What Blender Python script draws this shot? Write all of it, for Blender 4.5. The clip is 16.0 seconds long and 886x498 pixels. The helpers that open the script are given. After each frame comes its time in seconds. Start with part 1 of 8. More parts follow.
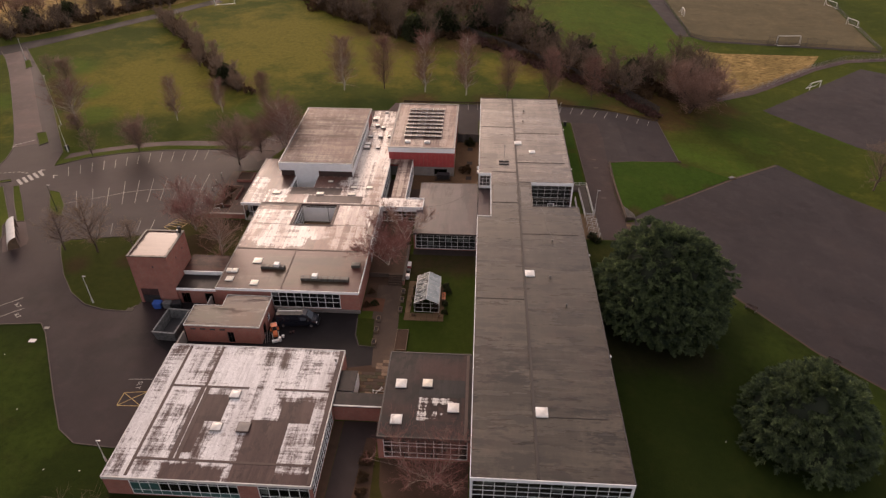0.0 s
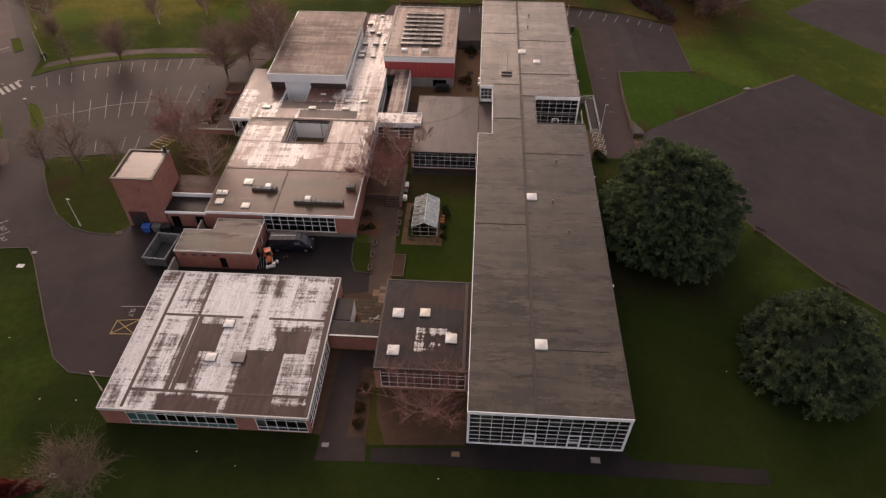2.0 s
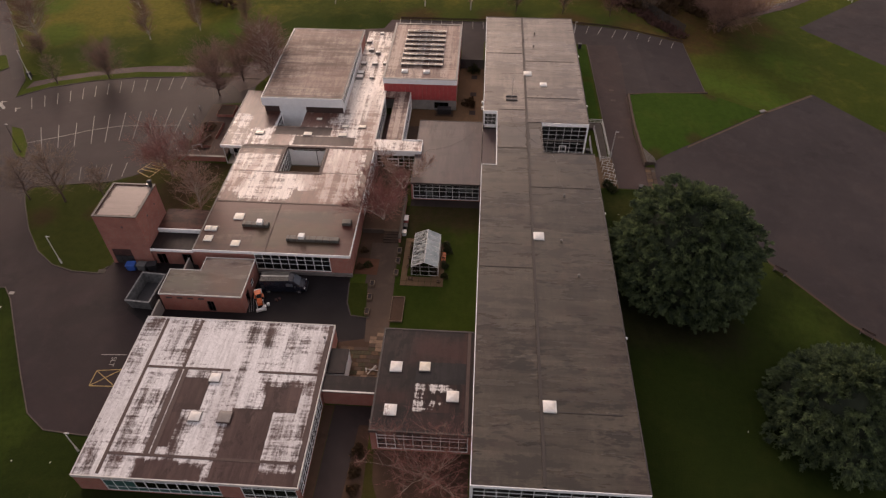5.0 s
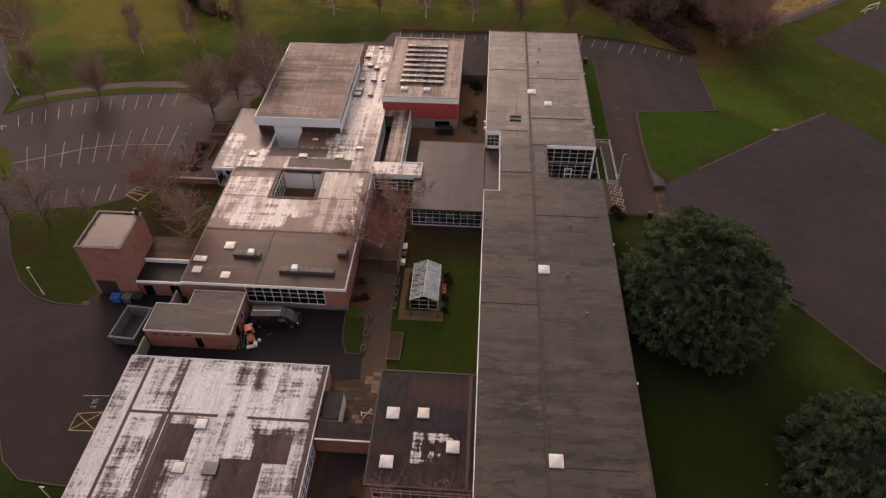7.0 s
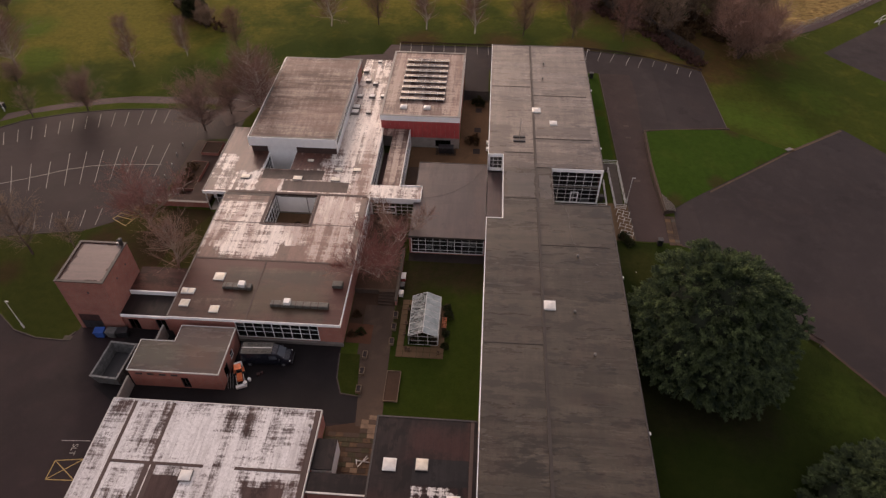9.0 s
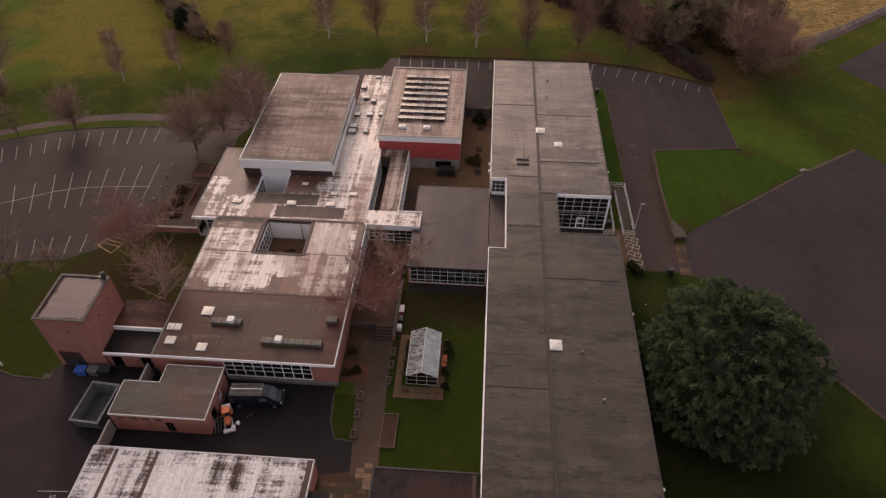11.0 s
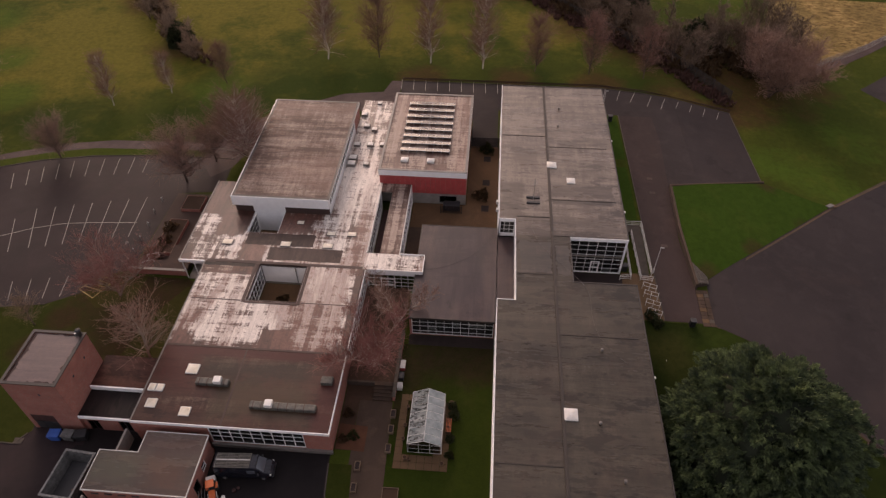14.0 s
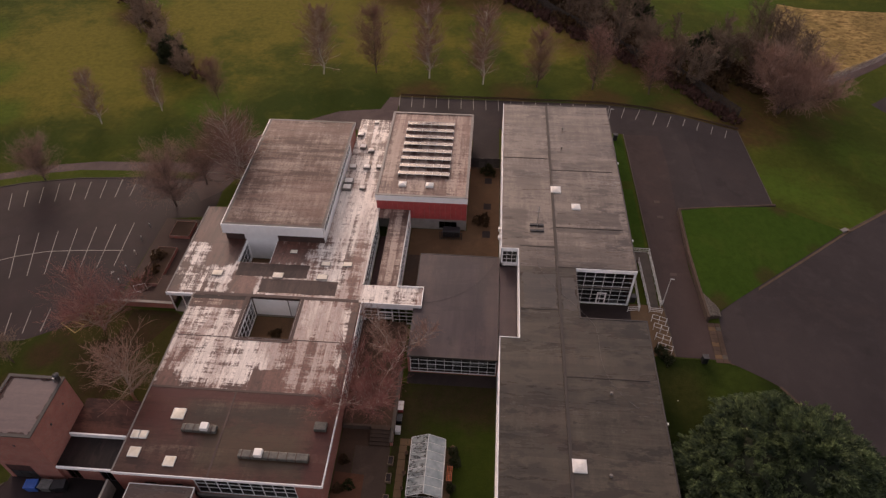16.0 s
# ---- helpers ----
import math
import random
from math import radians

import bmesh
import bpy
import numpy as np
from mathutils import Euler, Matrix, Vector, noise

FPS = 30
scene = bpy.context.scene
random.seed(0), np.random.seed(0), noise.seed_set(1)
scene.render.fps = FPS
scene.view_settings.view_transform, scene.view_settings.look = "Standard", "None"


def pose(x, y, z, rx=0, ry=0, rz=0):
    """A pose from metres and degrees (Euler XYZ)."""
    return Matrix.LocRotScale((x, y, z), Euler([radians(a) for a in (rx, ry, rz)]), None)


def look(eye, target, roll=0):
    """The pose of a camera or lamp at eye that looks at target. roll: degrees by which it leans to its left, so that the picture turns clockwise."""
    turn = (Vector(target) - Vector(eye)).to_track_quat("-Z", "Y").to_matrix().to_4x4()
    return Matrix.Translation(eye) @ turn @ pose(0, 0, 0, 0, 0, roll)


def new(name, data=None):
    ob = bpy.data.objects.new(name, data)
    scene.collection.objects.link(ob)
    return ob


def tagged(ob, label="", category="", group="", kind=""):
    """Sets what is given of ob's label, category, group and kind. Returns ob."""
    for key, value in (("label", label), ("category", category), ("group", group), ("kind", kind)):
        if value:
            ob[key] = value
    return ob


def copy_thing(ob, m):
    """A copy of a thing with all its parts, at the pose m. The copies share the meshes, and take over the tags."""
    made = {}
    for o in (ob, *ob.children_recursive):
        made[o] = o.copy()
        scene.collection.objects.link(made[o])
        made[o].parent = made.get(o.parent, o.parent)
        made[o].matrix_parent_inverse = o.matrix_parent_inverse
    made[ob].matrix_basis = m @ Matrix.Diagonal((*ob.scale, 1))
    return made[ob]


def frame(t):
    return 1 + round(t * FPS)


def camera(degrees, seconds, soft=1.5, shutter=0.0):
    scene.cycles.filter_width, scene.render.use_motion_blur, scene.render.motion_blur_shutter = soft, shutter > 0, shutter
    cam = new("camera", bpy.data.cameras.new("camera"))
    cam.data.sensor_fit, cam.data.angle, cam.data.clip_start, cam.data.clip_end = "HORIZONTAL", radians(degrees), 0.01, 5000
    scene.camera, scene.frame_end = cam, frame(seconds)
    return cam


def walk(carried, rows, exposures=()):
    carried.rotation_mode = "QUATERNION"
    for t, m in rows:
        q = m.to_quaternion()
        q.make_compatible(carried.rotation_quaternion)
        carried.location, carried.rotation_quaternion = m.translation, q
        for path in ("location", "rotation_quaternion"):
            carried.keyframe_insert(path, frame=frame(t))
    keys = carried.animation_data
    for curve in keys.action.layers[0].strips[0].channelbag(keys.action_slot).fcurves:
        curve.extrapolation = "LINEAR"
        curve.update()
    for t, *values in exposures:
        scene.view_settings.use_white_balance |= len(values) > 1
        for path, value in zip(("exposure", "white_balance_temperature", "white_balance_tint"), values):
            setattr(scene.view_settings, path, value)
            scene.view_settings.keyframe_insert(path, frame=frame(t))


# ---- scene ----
cam = camera(68.4, 16.0, soft=1.3)
PATH = [
    (0, (-0.378, -43.89, 69.809), (-0.474, -42.271, 68.638), -0.1),
    (0.5, (-0.285, -42.662, 69.8), (-0.38, -41.086, 68.572), -0.1),
    (1, (-0.181, -41.392, 69.741), (-0.275, -39.871, 68.445), -0.2),
    (1.5, (-0.133, -40.199, 69.804), (-0.225, -38.732, 68.447), -0.2),
    (2, (-0.232, -38.794, 69.913), (-0.321, -37.369, 68.513), -0.2),
    (2.5, (-0.265, -37.549, 69.999), (-0.355, -36.125, 68.597), -0.1),
    (3, (-0.374, -36.196, 70.044), (-0.465, -34.772, 68.642), -0.2),
    (3.5, (-0.422, -34.907, 70.105), (-0.517, -33.484, 68.703), -0.2),
    (4, (-0.554, -33.401, 70.236), (-0.647, -31.979, 68.833), -0.2),
    (6.5, (-0.79, -25.585, 70.494), (-0.888, -24.166, 69.088), -0.2),
    (7, (-0.916, -23.927, 70.459), (-1.015, -22.507, 69.054), -0.2),
    (7.5, (-0.991, -22.417, 70.454), (-1.091, -20.997, 69.049), -0.2),
    (8, (-1.02, -20.746, 70.414), (-1.121, -19.327, 69.008), -0.2),
    (8.5, (-1.125, -19.2, 70.453), (-1.227, -17.781, 69.047), -0.2),
    (9, (-1.212, -17.48, 70.426), (-1.315, -16.062, 69.019), -0.2),
    (11.5, (-1.713, -9.651, 70.277), (-1.819, -8.232, 68.871), -0.2),
    (12, (-1.845, -8.036, 70.218), (-1.953, -6.617, 68.813), -0.2),
    (12.5, (-1.989, -6.637, 70.198), (-2.098, -5.217, 68.794), -0.2),
    (13, (-2.207, -5.079, 70.209), (-2.317, -3.659, 68.805), -0.2),
    (13.5, (-2.368, -3.541, 70.239), (-2.48, -2.121, 68.835), -0.2),
    (14, (-2.494, -1.952, 70.236), (-2.608, -0.533, 68.832), -0.2),
    (14.5, (-2.654, -0.589, 70.062), (-2.768, 0.834, 68.661), -0.2),
    (15, (-2.817, 0.979, 70.133), (-2.926, 2.402, 68.732), -0.2),
    (15.5, (-3.094, 2.391, 70.138), (-3.2, 3.814, 68.737), -0.1),
    (16, (-3.103, 3.957, 70.237), (-3.213, 5.379, 68.835), -0.2),
]
walk(cam, [(t, look(e, a, r)) for t, e, a, r in PATH], [(0.0, 0.47, 7350, 31), (2.0, 0.37, 7250, 30), (16.0, 0.20, 7200, 33)])

# ---- world and sun ----
world = bpy.data.worlds.new("overcast_sky")
scene.world = world
world.use_nodes = True
wn = world.node_tree
sky = wn.nodes.new("ShaderNodeTexSky")
sky.sky_type = "NISHITA"
sky.sun_disc = False
SUN_EL, SUN_AZ = radians(23), radians(-22)
sky.sun_elevation = SUN_EL
sky.sun_rotation = SUN_AZ
sky.dust_density = 6.0
bg = wn.nodes["Background"]
bg.inputs["Strength"].default_value = 0.15
# a thin even cloud layer over the clear sky
cloud = wn.nodes.new("ShaderNodeMix")
cloud.data_type = "RGBA"
cloud.inputs[0].default_value = 0.42
cloud.inputs[7].default_value = (4.6, 4.9, 4.7, 1)
wn.links.new(sky.outputs[0], cloud.inputs[6])
wn.links.new(cloud.outputs[2], bg.inputs[0])
sun_data = bpy.data.lights.new("sun", "SUN")
sun_data.energy = 0.60
sun_data.angle = radians(18)
sun_data.color = (1.0, 0.93, 0.84)
sun = new("sun", sun_data)
sun_dir = Vector((math.sin(SUN_AZ) * math.cos(SUN_EL), math.cos(SUN_AZ) * math.cos(SUN_EL), math.sin(SUN_EL)))
sun.matrix_world = look(sun_dir * 200, (0, 0, 0))


# ---- materials ----
class Mat:
    """A small wrapper round a principled material's node tree."""

    def __init__(self, name, rough=0.8, metal=0.0):
        self.m = bpy.data.materials.new(name)
        self.m.use_nodes = True
        self.t = self.m.node_tree
        self.b = self.t.nodes["Principled BSDF"]
        self.b.inputs["Roughness"].default_value = rough
        self.b.inputs["Metallic"].default_value = metal
        self.co = self.t.nodes.new("ShaderNodeNewGeometry").outputs["Position"]

    def node(self, kind, **inputs):
        n = self.t.nodes.new(kind)
        for k, v in inputs.items():
            self.put(n.inputs[k.replace("_", " ")], v)
        return n

    def put(self, sock, v):
        if isinstance(v, bpy.types.NodeSocket):
            self.t.links.new(v, sock)
        else:
            sock.default_value = v

    def local(self):
        self.co = self.t.nodes.new("ShaderNodeTexCoord").outputs["Object"]

    def scaled(self, s, turn=0.0):
        n = self.t.nodes.new("ShaderNodeMapping")
        n.inputs["Scale"].default_value = s
        n.inputs["Rotation"].default_value = (0, 0, radians(turn))
        self.t.links.new(self.co, n.inputs[0])
        return n.outputs[0]

    def noise(self, scale, detail=4.0, rough=0.6, stretch=(1, 1, 1), turn=0.0, warp=0.0):
        n = self.t.nodes.new("ShaderNodeTexNoise")
        n.inputs["Scale"].default_value = scale
        n.inputs["Detail"].default_value = detail
        n.inputs["Roughness"].default_value = rough
        n.inputs["Distortion"].default_value = warp
        self.t.links.new(self.scaled(stretch, turn), n.inputs["Vector"])
        return n.outputs[0]

    def ramp(self, f, *stops):
        n = self.t.nodes.new("ShaderNodeValToRGB")
        e = n.color_ramp.elements
        while len(e) < len(stops):
            e.new(0.5)
        for el, (p, c) in zip(e, stops):
            el.position = p
            el.color = (*c, 1) if isinstance(c, tuple) else (c, c, c, 1)
        self.t.links.new(f, n.inputs[0])
        return n.outputs[0]

    def mix(self, f, a, b, kind="MIX"):
        n = self.t.nodes.new("ShaderNodeMix")
        n.data_type = "RGBA"
        n.blend_type = kind
        for sock, v in ((n.inputs[0], f), (n.inputs[6], a), (n.inputs[7], b)):
            if isinstance(v, tuple):
                v = (*v, 1)
            self.put(sock, v)
        return n.outputs[2]

    def math(self, op, a, b=0.0):
        n = self.t.nodes.new("ShaderNodeMath")
        n.operation = op
        self.put(n.inputs[0], a)
        self.put(n.inputs[1], b)
        return n.outputs[0]

    def bump(self, f, strength=0.3, dist=0.02):
        n = self.t.nodes.new("ShaderNodeBump")
        n.inputs["Strength"].default_value = strength
        n.inputs["Distance"].default_value = dist
        self.t.links.new(f, n.inputs["Height"])
        self.t.links.new(n.outputs[0], self.b.inputs["Normal"])

    def color(self, v):
        self.put(self.b.inputs["Base Color"], (*v, 1) if isinstance(v, tuple) else v)

    def rough(self, v):
        self.put(self.b.inputs["Roughness"], v)


def plain(name, c, rough=0.7, metal=0.0, vary=0.18, scale=1.3):
    """A painted or coated surface with faint mottling and fine grain."""
    k = Mat(name, rough, metal)
    n = k.noise(scale, 5, 0.65)
    lo = tuple(v * (1 - vary) for v in c)
    hi = tuple(min(1, v * (1 + vary)) for v in c)
    k.color(k.ramp(n, (0.3, lo), (0.7, hi)))
    k.bump(k.noise(18, 3), 0.12, 0.01)
    return k.m


def grass_mat(name, a, b, c, dry=(), brown=(), litter=(0.075, 0.036, 0.018), deep=(), deep_col=(0.020, 0.034, 0.006), lush=(), lush_col=(0.056, 0.098, 0.012)):
    """Winter turf: lush a, paler b, drier c in broad patches and round the given places (x, y, radius), deep green,
    bright green and dead leaves round the others (on the front lawn the leaf spots paint tree shade), with fine clumps.
    """
    k = Mat(name, 0.95)
    big = k.noise(0.03, 5, 0.62, warp=0.5)
    mid = k.noise(0.16, 6, 0.7, warp=0.3)
    clump = k.noise(0.9, 5, 0.75)
    fine = k.noise(4.5, 4, 0.8)
    rough = k.math("MULTIPLY", k.math("SUBTRACT", k.noise(0.09, 8, 0.72), 0.5), 2.4)
    base = k.mix(k.ramp(big, (0.36, 0.0), (0.64, 1.0)), a, b)
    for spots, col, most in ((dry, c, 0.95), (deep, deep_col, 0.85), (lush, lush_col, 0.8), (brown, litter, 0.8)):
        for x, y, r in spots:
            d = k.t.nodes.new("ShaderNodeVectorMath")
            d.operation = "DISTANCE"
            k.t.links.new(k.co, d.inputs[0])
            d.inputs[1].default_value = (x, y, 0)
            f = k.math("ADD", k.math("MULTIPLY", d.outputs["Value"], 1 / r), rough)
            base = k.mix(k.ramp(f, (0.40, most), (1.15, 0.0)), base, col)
    base = k.mix(k.ramp(mid, (0.52, 0.0), (0.72, 0.4)), base, c)
    base = k.mix(k.ramp(mid, (0.28, 0.38), (0.46, 0.0)), base, tuple(v * 0.70 for v in a))
    base = k.mix(k.ramp(clump, (0.42, 0.0), (0.72, 0.5)), base, tuple(v * 0.60 for v in a))
    base = k.mix(k.ramp(fine, (0.45, 0.0), (0.75, 0.4)), base, tuple(v * 1.25 for v in b))
    k.color(base)
    k.bump(k.noise(3.5, 5, 0.8), 0.7, 0.12)
    k.b.inputs["Specular IOR Level"].default_value = 0.04
    return k.m


def tarmac_mat(name, a, b, wet=0.68, shine=0.14):
    """Tarmac with broad warm patches, wheel-worn paler bands, repair stains and fine stone grain."""
    k = Mat(name, 0.6)
    big = k.noise(0.05, 4, 0.6, warp=0.8)
    mid = k.noise(0.35, 7, 0.7, warp=0.4)
    stain = k.noise(0.14, 8, 0.66, warp=0.2)
    fine = k.noise(14, 3, 0.7)
    base = k.mix(k.ramp(big, (0.35, 0.0), (0.65, 1.0)), a, b)
    base = k.mix(k.ramp(mid, (0.5, 0.0), (0.75, 0.5)), base, tuple(v * 1.5 for v in b))
    base = k.mix(k.ramp(stain, (0.54, 0.0), (0.64, 0.22)), base, tuple(v * m for v, m in zip(b, (1.6, 1.4, 1.25))))
    base = k.mix(k.ramp(stain, (0.34, 0.5), (0.42, 0.0)), base, tuple(v * 0.6 for v in a))
    base = k.mix(k.ramp(fine, (0.35, 0.0), (0.7, 0.35)), base, tuple(v * 0.4 for v in a))
    k.color(base)
    k.rough(k.ramp(k.noise(0.3, 5, 0.7, warp=0.3), (0.3, wet), (0.7, wet + 0.10)))
    k.b.inputs["Specular IOR Level"].default_value = shine
    k.bump(fine, 0.3, 0.01)
    return k.m


def roof_mat(name, base, stain, patch, cover, across=False, scale=0.35, wet=0.42, strip=1.0, shine=0.36, blotch=0.56, tone=0.55, puddle=0.06, hatch=1.0, rusty=0.5, soft=0.055, spots=0.55, red=0.0, late=False, bare=(), tint=()):
    """Felt roof laid in strips (along y, or across): joints, stains that break at the joints, a pale worn coating (cover 0 to 1), gone or thick in given areas (x0, y0, x1, y1, how much, softness of the edge), damp areas, and areas stained another colour (x0, y0, x1, y1, softness, colour, how much)."""
    k = Mat(name, 0.6)
    sep = k.t.nodes.new("ShaderNodeSeparateXYZ")
    k.t.links.new(k.co, sep.inputs[0])
    u, v = (sep.outputs[0], sep.outputs[1]) if across else (sep.outputs[1], sep.outputs[0])
    wob = k.math("MULTIPLY", k.math("SUBTRACT", k.noise(0.6, 3, 0.5), 0.5), 0.22)
    lane = k.math("MULTIPLY", k.math("ADD", v, wob), 1 / strip)

    def white(f):
        w = k.t.nodes.new("ShaderNodeTexWhiteNoise")
        w.noise_dimensions = "1D"
        k.put(w.inputs["W"], f)
        return w.outputs["Value"]

    def per(scale_, detail, stretch, w):
        n = k.t.nodes.new("ShaderNodeTexNoise")
        n.noise_dimensions = "4D"
        n.inputs["Scale"].default_value = scale_
        n.inputs["Detail"].default_value = detail
        n.inputs["Roughness"].default_value = 0.68
        k.t.links.new(k.scaled(stretch), n.inputs["Vector"])
        k.put(n.inputs["W"], w)
        return n.outputs[0]

    strip_r = white(k.math("FLOOR", lane))
    fr = k.math("FRACT", lane)
    length = k.math("MULTIPLY", k.math("ADD", u, k.math("MULTIPLY", strip_r, 7.0)), 1 / 7.0)
    sheet_r = white(k.math("ADD", k.math("FLOOR", length), k.math("MULTIPLY", strip_r, 91.0)))
    lengthwise = (0.20, 1.0, 1) if across else (1.0, 0.20, 1)
    crosswise = (1.0, 0.22, 1) if across else (0.22, 1.0, 1)
    blot = per(0.55, 7, lengthwise, k.math("MULTIPLY", strip_r, 0.5))
    blot2 = k.noise(0.28, 8, 0.72, lengthwise if across else crosswise, warp=0.1)
    streak = per(1.6, 6, (0.12, 1.0, 1) if across else (1.0, 0.12, 1), k.math("MULTIPLY", strip_r, 3.0))
    spot = per(spots, 8, (0.36, 1.0, 1) if across else (1.0, 0.55, 1), k.math("MULTIPLY", strip_r, 0.10))
    mott = k.noise(2.6, 6, 0.78)
    c = k.mix(k.ramp(blot, (0.44, 0.0), (0.56, 1.0)), base, stain)
    c = k.mix(k.math("MULTIPLY", sheet_r, 0.35), c, tuple(v_ * 0.7 for v_ in base))
    c = k.mix(k.ramp(streak, (0.50, 0.0), (0.62, 0.55)), c, tuple(v_ * 0.62 for v_ in base))
    c = k.mix(k.ramp(streak, (0.34, 0.45), (0.44, 0.0)), c, tuple(v_ * 1.25 for v_ in stain))
    c = k.mix(k.ramp(blot2, (0.54, 0.0), (0.58, 0.6)), c, tuple(v_ * 0.6 for v_ in base))
    marks = lambda col: k.mix(k.ramp(spot, (blotch - 0.01, 0.0), (blotch + (0.03 if late else 0.014), 0.85 if late else 0.9)), col, tuple(v_ * tone for v_ in base))
    if not late:
        c = marks(c)
    c = k.mix(k.ramp(mott, (0.40, 0.0), (0.8, 0.55)), c, tuple(v_ * 0.5 for v_ in base))
    damp = k.ramp(k.noise(0.22, 7, 0.7, lengthwise), (0.49, 0.0), (0.53, 1.0))
    if cover > 0:
        n1 = per(scale, 9, lengthwise, k.math("MULTIPLY", strip_r, 0.35))
        n2 = k.noise(scale * 1.3, 9, 0.74, crosswise)
        n3 = k.noise(3.4, 7, 0.8)
        f = k.math("ADD", k.math("MULTIPLY", n1, 0.45), k.math("MULTIPLY", n2, 0.33))
        f = k.math("ADD", f, k.math("MULTIPLY", n3, 0.22))
        f = k.math("ADD", f, k.math("MULTIPLY", k.math("SUBTRACT", strip_r, 0.5), 0.07))
        h1 = k.noise(2.4, 5, 0.7, (0.07, 1.0, 1) if across else (1.0, 0.07, 1))
        h2 = k.noise(2.4, 5, 0.7, (1.0, 0.07, 1) if across else (0.07, 1.0, 1))
        fine = k.math("MULTIPLY", k.math("SUBTRACT", k.math("ADD", h1, h2), 1.0), 0.22 * hatch)
        f = k.math("ADD", f, fine)
        for x0, y0, x1, y1, amount, edge in bare:
            ax = k.math("SUBTRACT", k.math("ABSOLUTE", k.math("SUBTRACT", sep.outputs[0], (x0 + x1) / 2)), (x1 - x0) / 2)
            ay = k.math("SUBTRACT", k.math("ABSOLUTE", k.math("SUBTRACT", sep.outputs[1], (y0 + y1) / 2)), (y1 - y0) / 2)
            near_edge = k.math("ADD", k.math("MAXIMUM", ax, ay), k.math("MULTIPLY", k.math("SUBTRACT", n1, 0.5), edge * 3))
            gone = k.math("SUBTRACT", 0.5, k.math("MULTIPLY", near_edge, 0.5 / edge))
            gone = k.math("MINIMUM", k.math("MAXIMUM", gone, 0.0), 1.0)
            f = k.math("SUBTRACT", f, k.math("MULTIPLY", gone, amount))
        at = 0.60 - 0.20 * cover
        thin = k.mix(k.ramp(n3, (0.35, 0.0), (0.65, 1.0)), tuple(v_ * 0.66 + b_ * 0.2 for v_, b_ in zip(patch, base)), patch)
        thin = k.mix(k.ramp(streak, (0.48, 0.0), (0.62, 0.5)), thin, tuple(v_ * 0.5 + b_ * 0.3 for v_, b_ in zip(patch, base)))
        rust = k.noise(0.13, 8, 0.72, lengthwise, warp=0.3)
        c = k.mix(k.ramp(f, (at - soft, 0.0), (at - 0.005, 0.35), (at + soft, 1.0)), c, thin)
        c = k.mix(k.ramp(rust, (0.49, 0.0), (0.58, rusty)), c, k.mix(k.ramp(mott, (0.4, 0.0), (0.6, 1.0)), stain, tuple(v_ * 2.0 for v_ in stain)))
    if late:
        c = marks(c)
    if red > 0:
        algae = k.noise(0.20, 8, 0.7, warp=0.6)
        c = k.mix(k.ramp(algae, (0.50, 0.0), (0.60, red)), c, k.mix(k.ramp(mott, (0.4, 0.0), (0.6, 1.0)), (0.062, 0.025, 0.019), (0.105, 0.041, 0.030)))
    for x0, y0, x1, y1, edge, col, much in tint:
        ax = k.math("SUBTRACT", k.math("ABSOLUTE", k.math("SUBTRACT", sep.outputs[0], (x0 + x1) / 2)), (x1 - x0) / 2)
        ay = k.math("SUBTRACT", k.math("ABSOLUTE", k.math("SUBTRACT", sep.outputs[1], (y0 + y1) / 2)), (y1 - y0) / 2)
        ragged_edge = k.math("ADD", k.math("MAXIMUM", ax, ay), k.math("MULTIPLY", k.math("SUBTRACT", k.noise(0.35, 8, 0.72, warp=0.5), 0.5), edge * 5))
        over = k.math("SUBTRACT", 0.5, k.math("MULTIPLY", ragged_edge, 0.5 / edge))
        over = k.math("MULTIPLY", k.math("MINIMUM", k.math("MAXIMUM", over, 0.0), 1.0), k.ramp(mott, (0.25, much), (0.75, much * 0.55)))
        c = k.mix(over, c, col)
    joint = k.math("MULTIPLY", k.ramp(fr, (0.0, 1.0), (0.05 / strip, 0.0)), k.ramp(mott, (0.3, 0.2), (0.6, 0.65)))
    c = k.mix(joint, c, tuple(v_ * 0.5 for v_ in base))
    k.color(c)
    k.rough(k.mix(damp, (wet + puddle,) * 3, (wet,) * 3))
    k.b.inputs["Specular IOR Level"].default_value = shine
    k.bump(k.math("ADD", k.noise(5, 4, 0.7), k.math("MULTIPLY", joint, -0.8)), 0.2, 0.015)
    return k.m


def straw_mat(name):
    """Dead tussock grass in clumps, with brown gaps."""
    k = Mat(name, 0.95)
    big = k.noise(0.06, 5, 0.65, warp=0.5)
    tuft = k.noise(0.55, 8, 0.75, (1, 1.8, 1), warp=0.6)
    fine = k.noise(3.0, 5, 0.8)
    c = k.mix(k.ramp(tuft, (0.40, 0.0), (0.58, 1.0)), (0.12, 0.072, 0.026), (0.46, 0.310, 0.125))
    c = k.mix(k.ramp(big, (0.42, 0.65), (0.58, 0.0)), c, (0.115, 0.085, 0.030))
    c = k.mix(k.ramp(fine, (0.45, 0.0), (0.75, 0.5)), c, (0.13, 0.085, 0.032))
    k.color(c)
    k.bump(tuft, 0.8, 0.3)
    k.b.inputs["Specular IOR Level"].default_value = 0.04
    return k.m


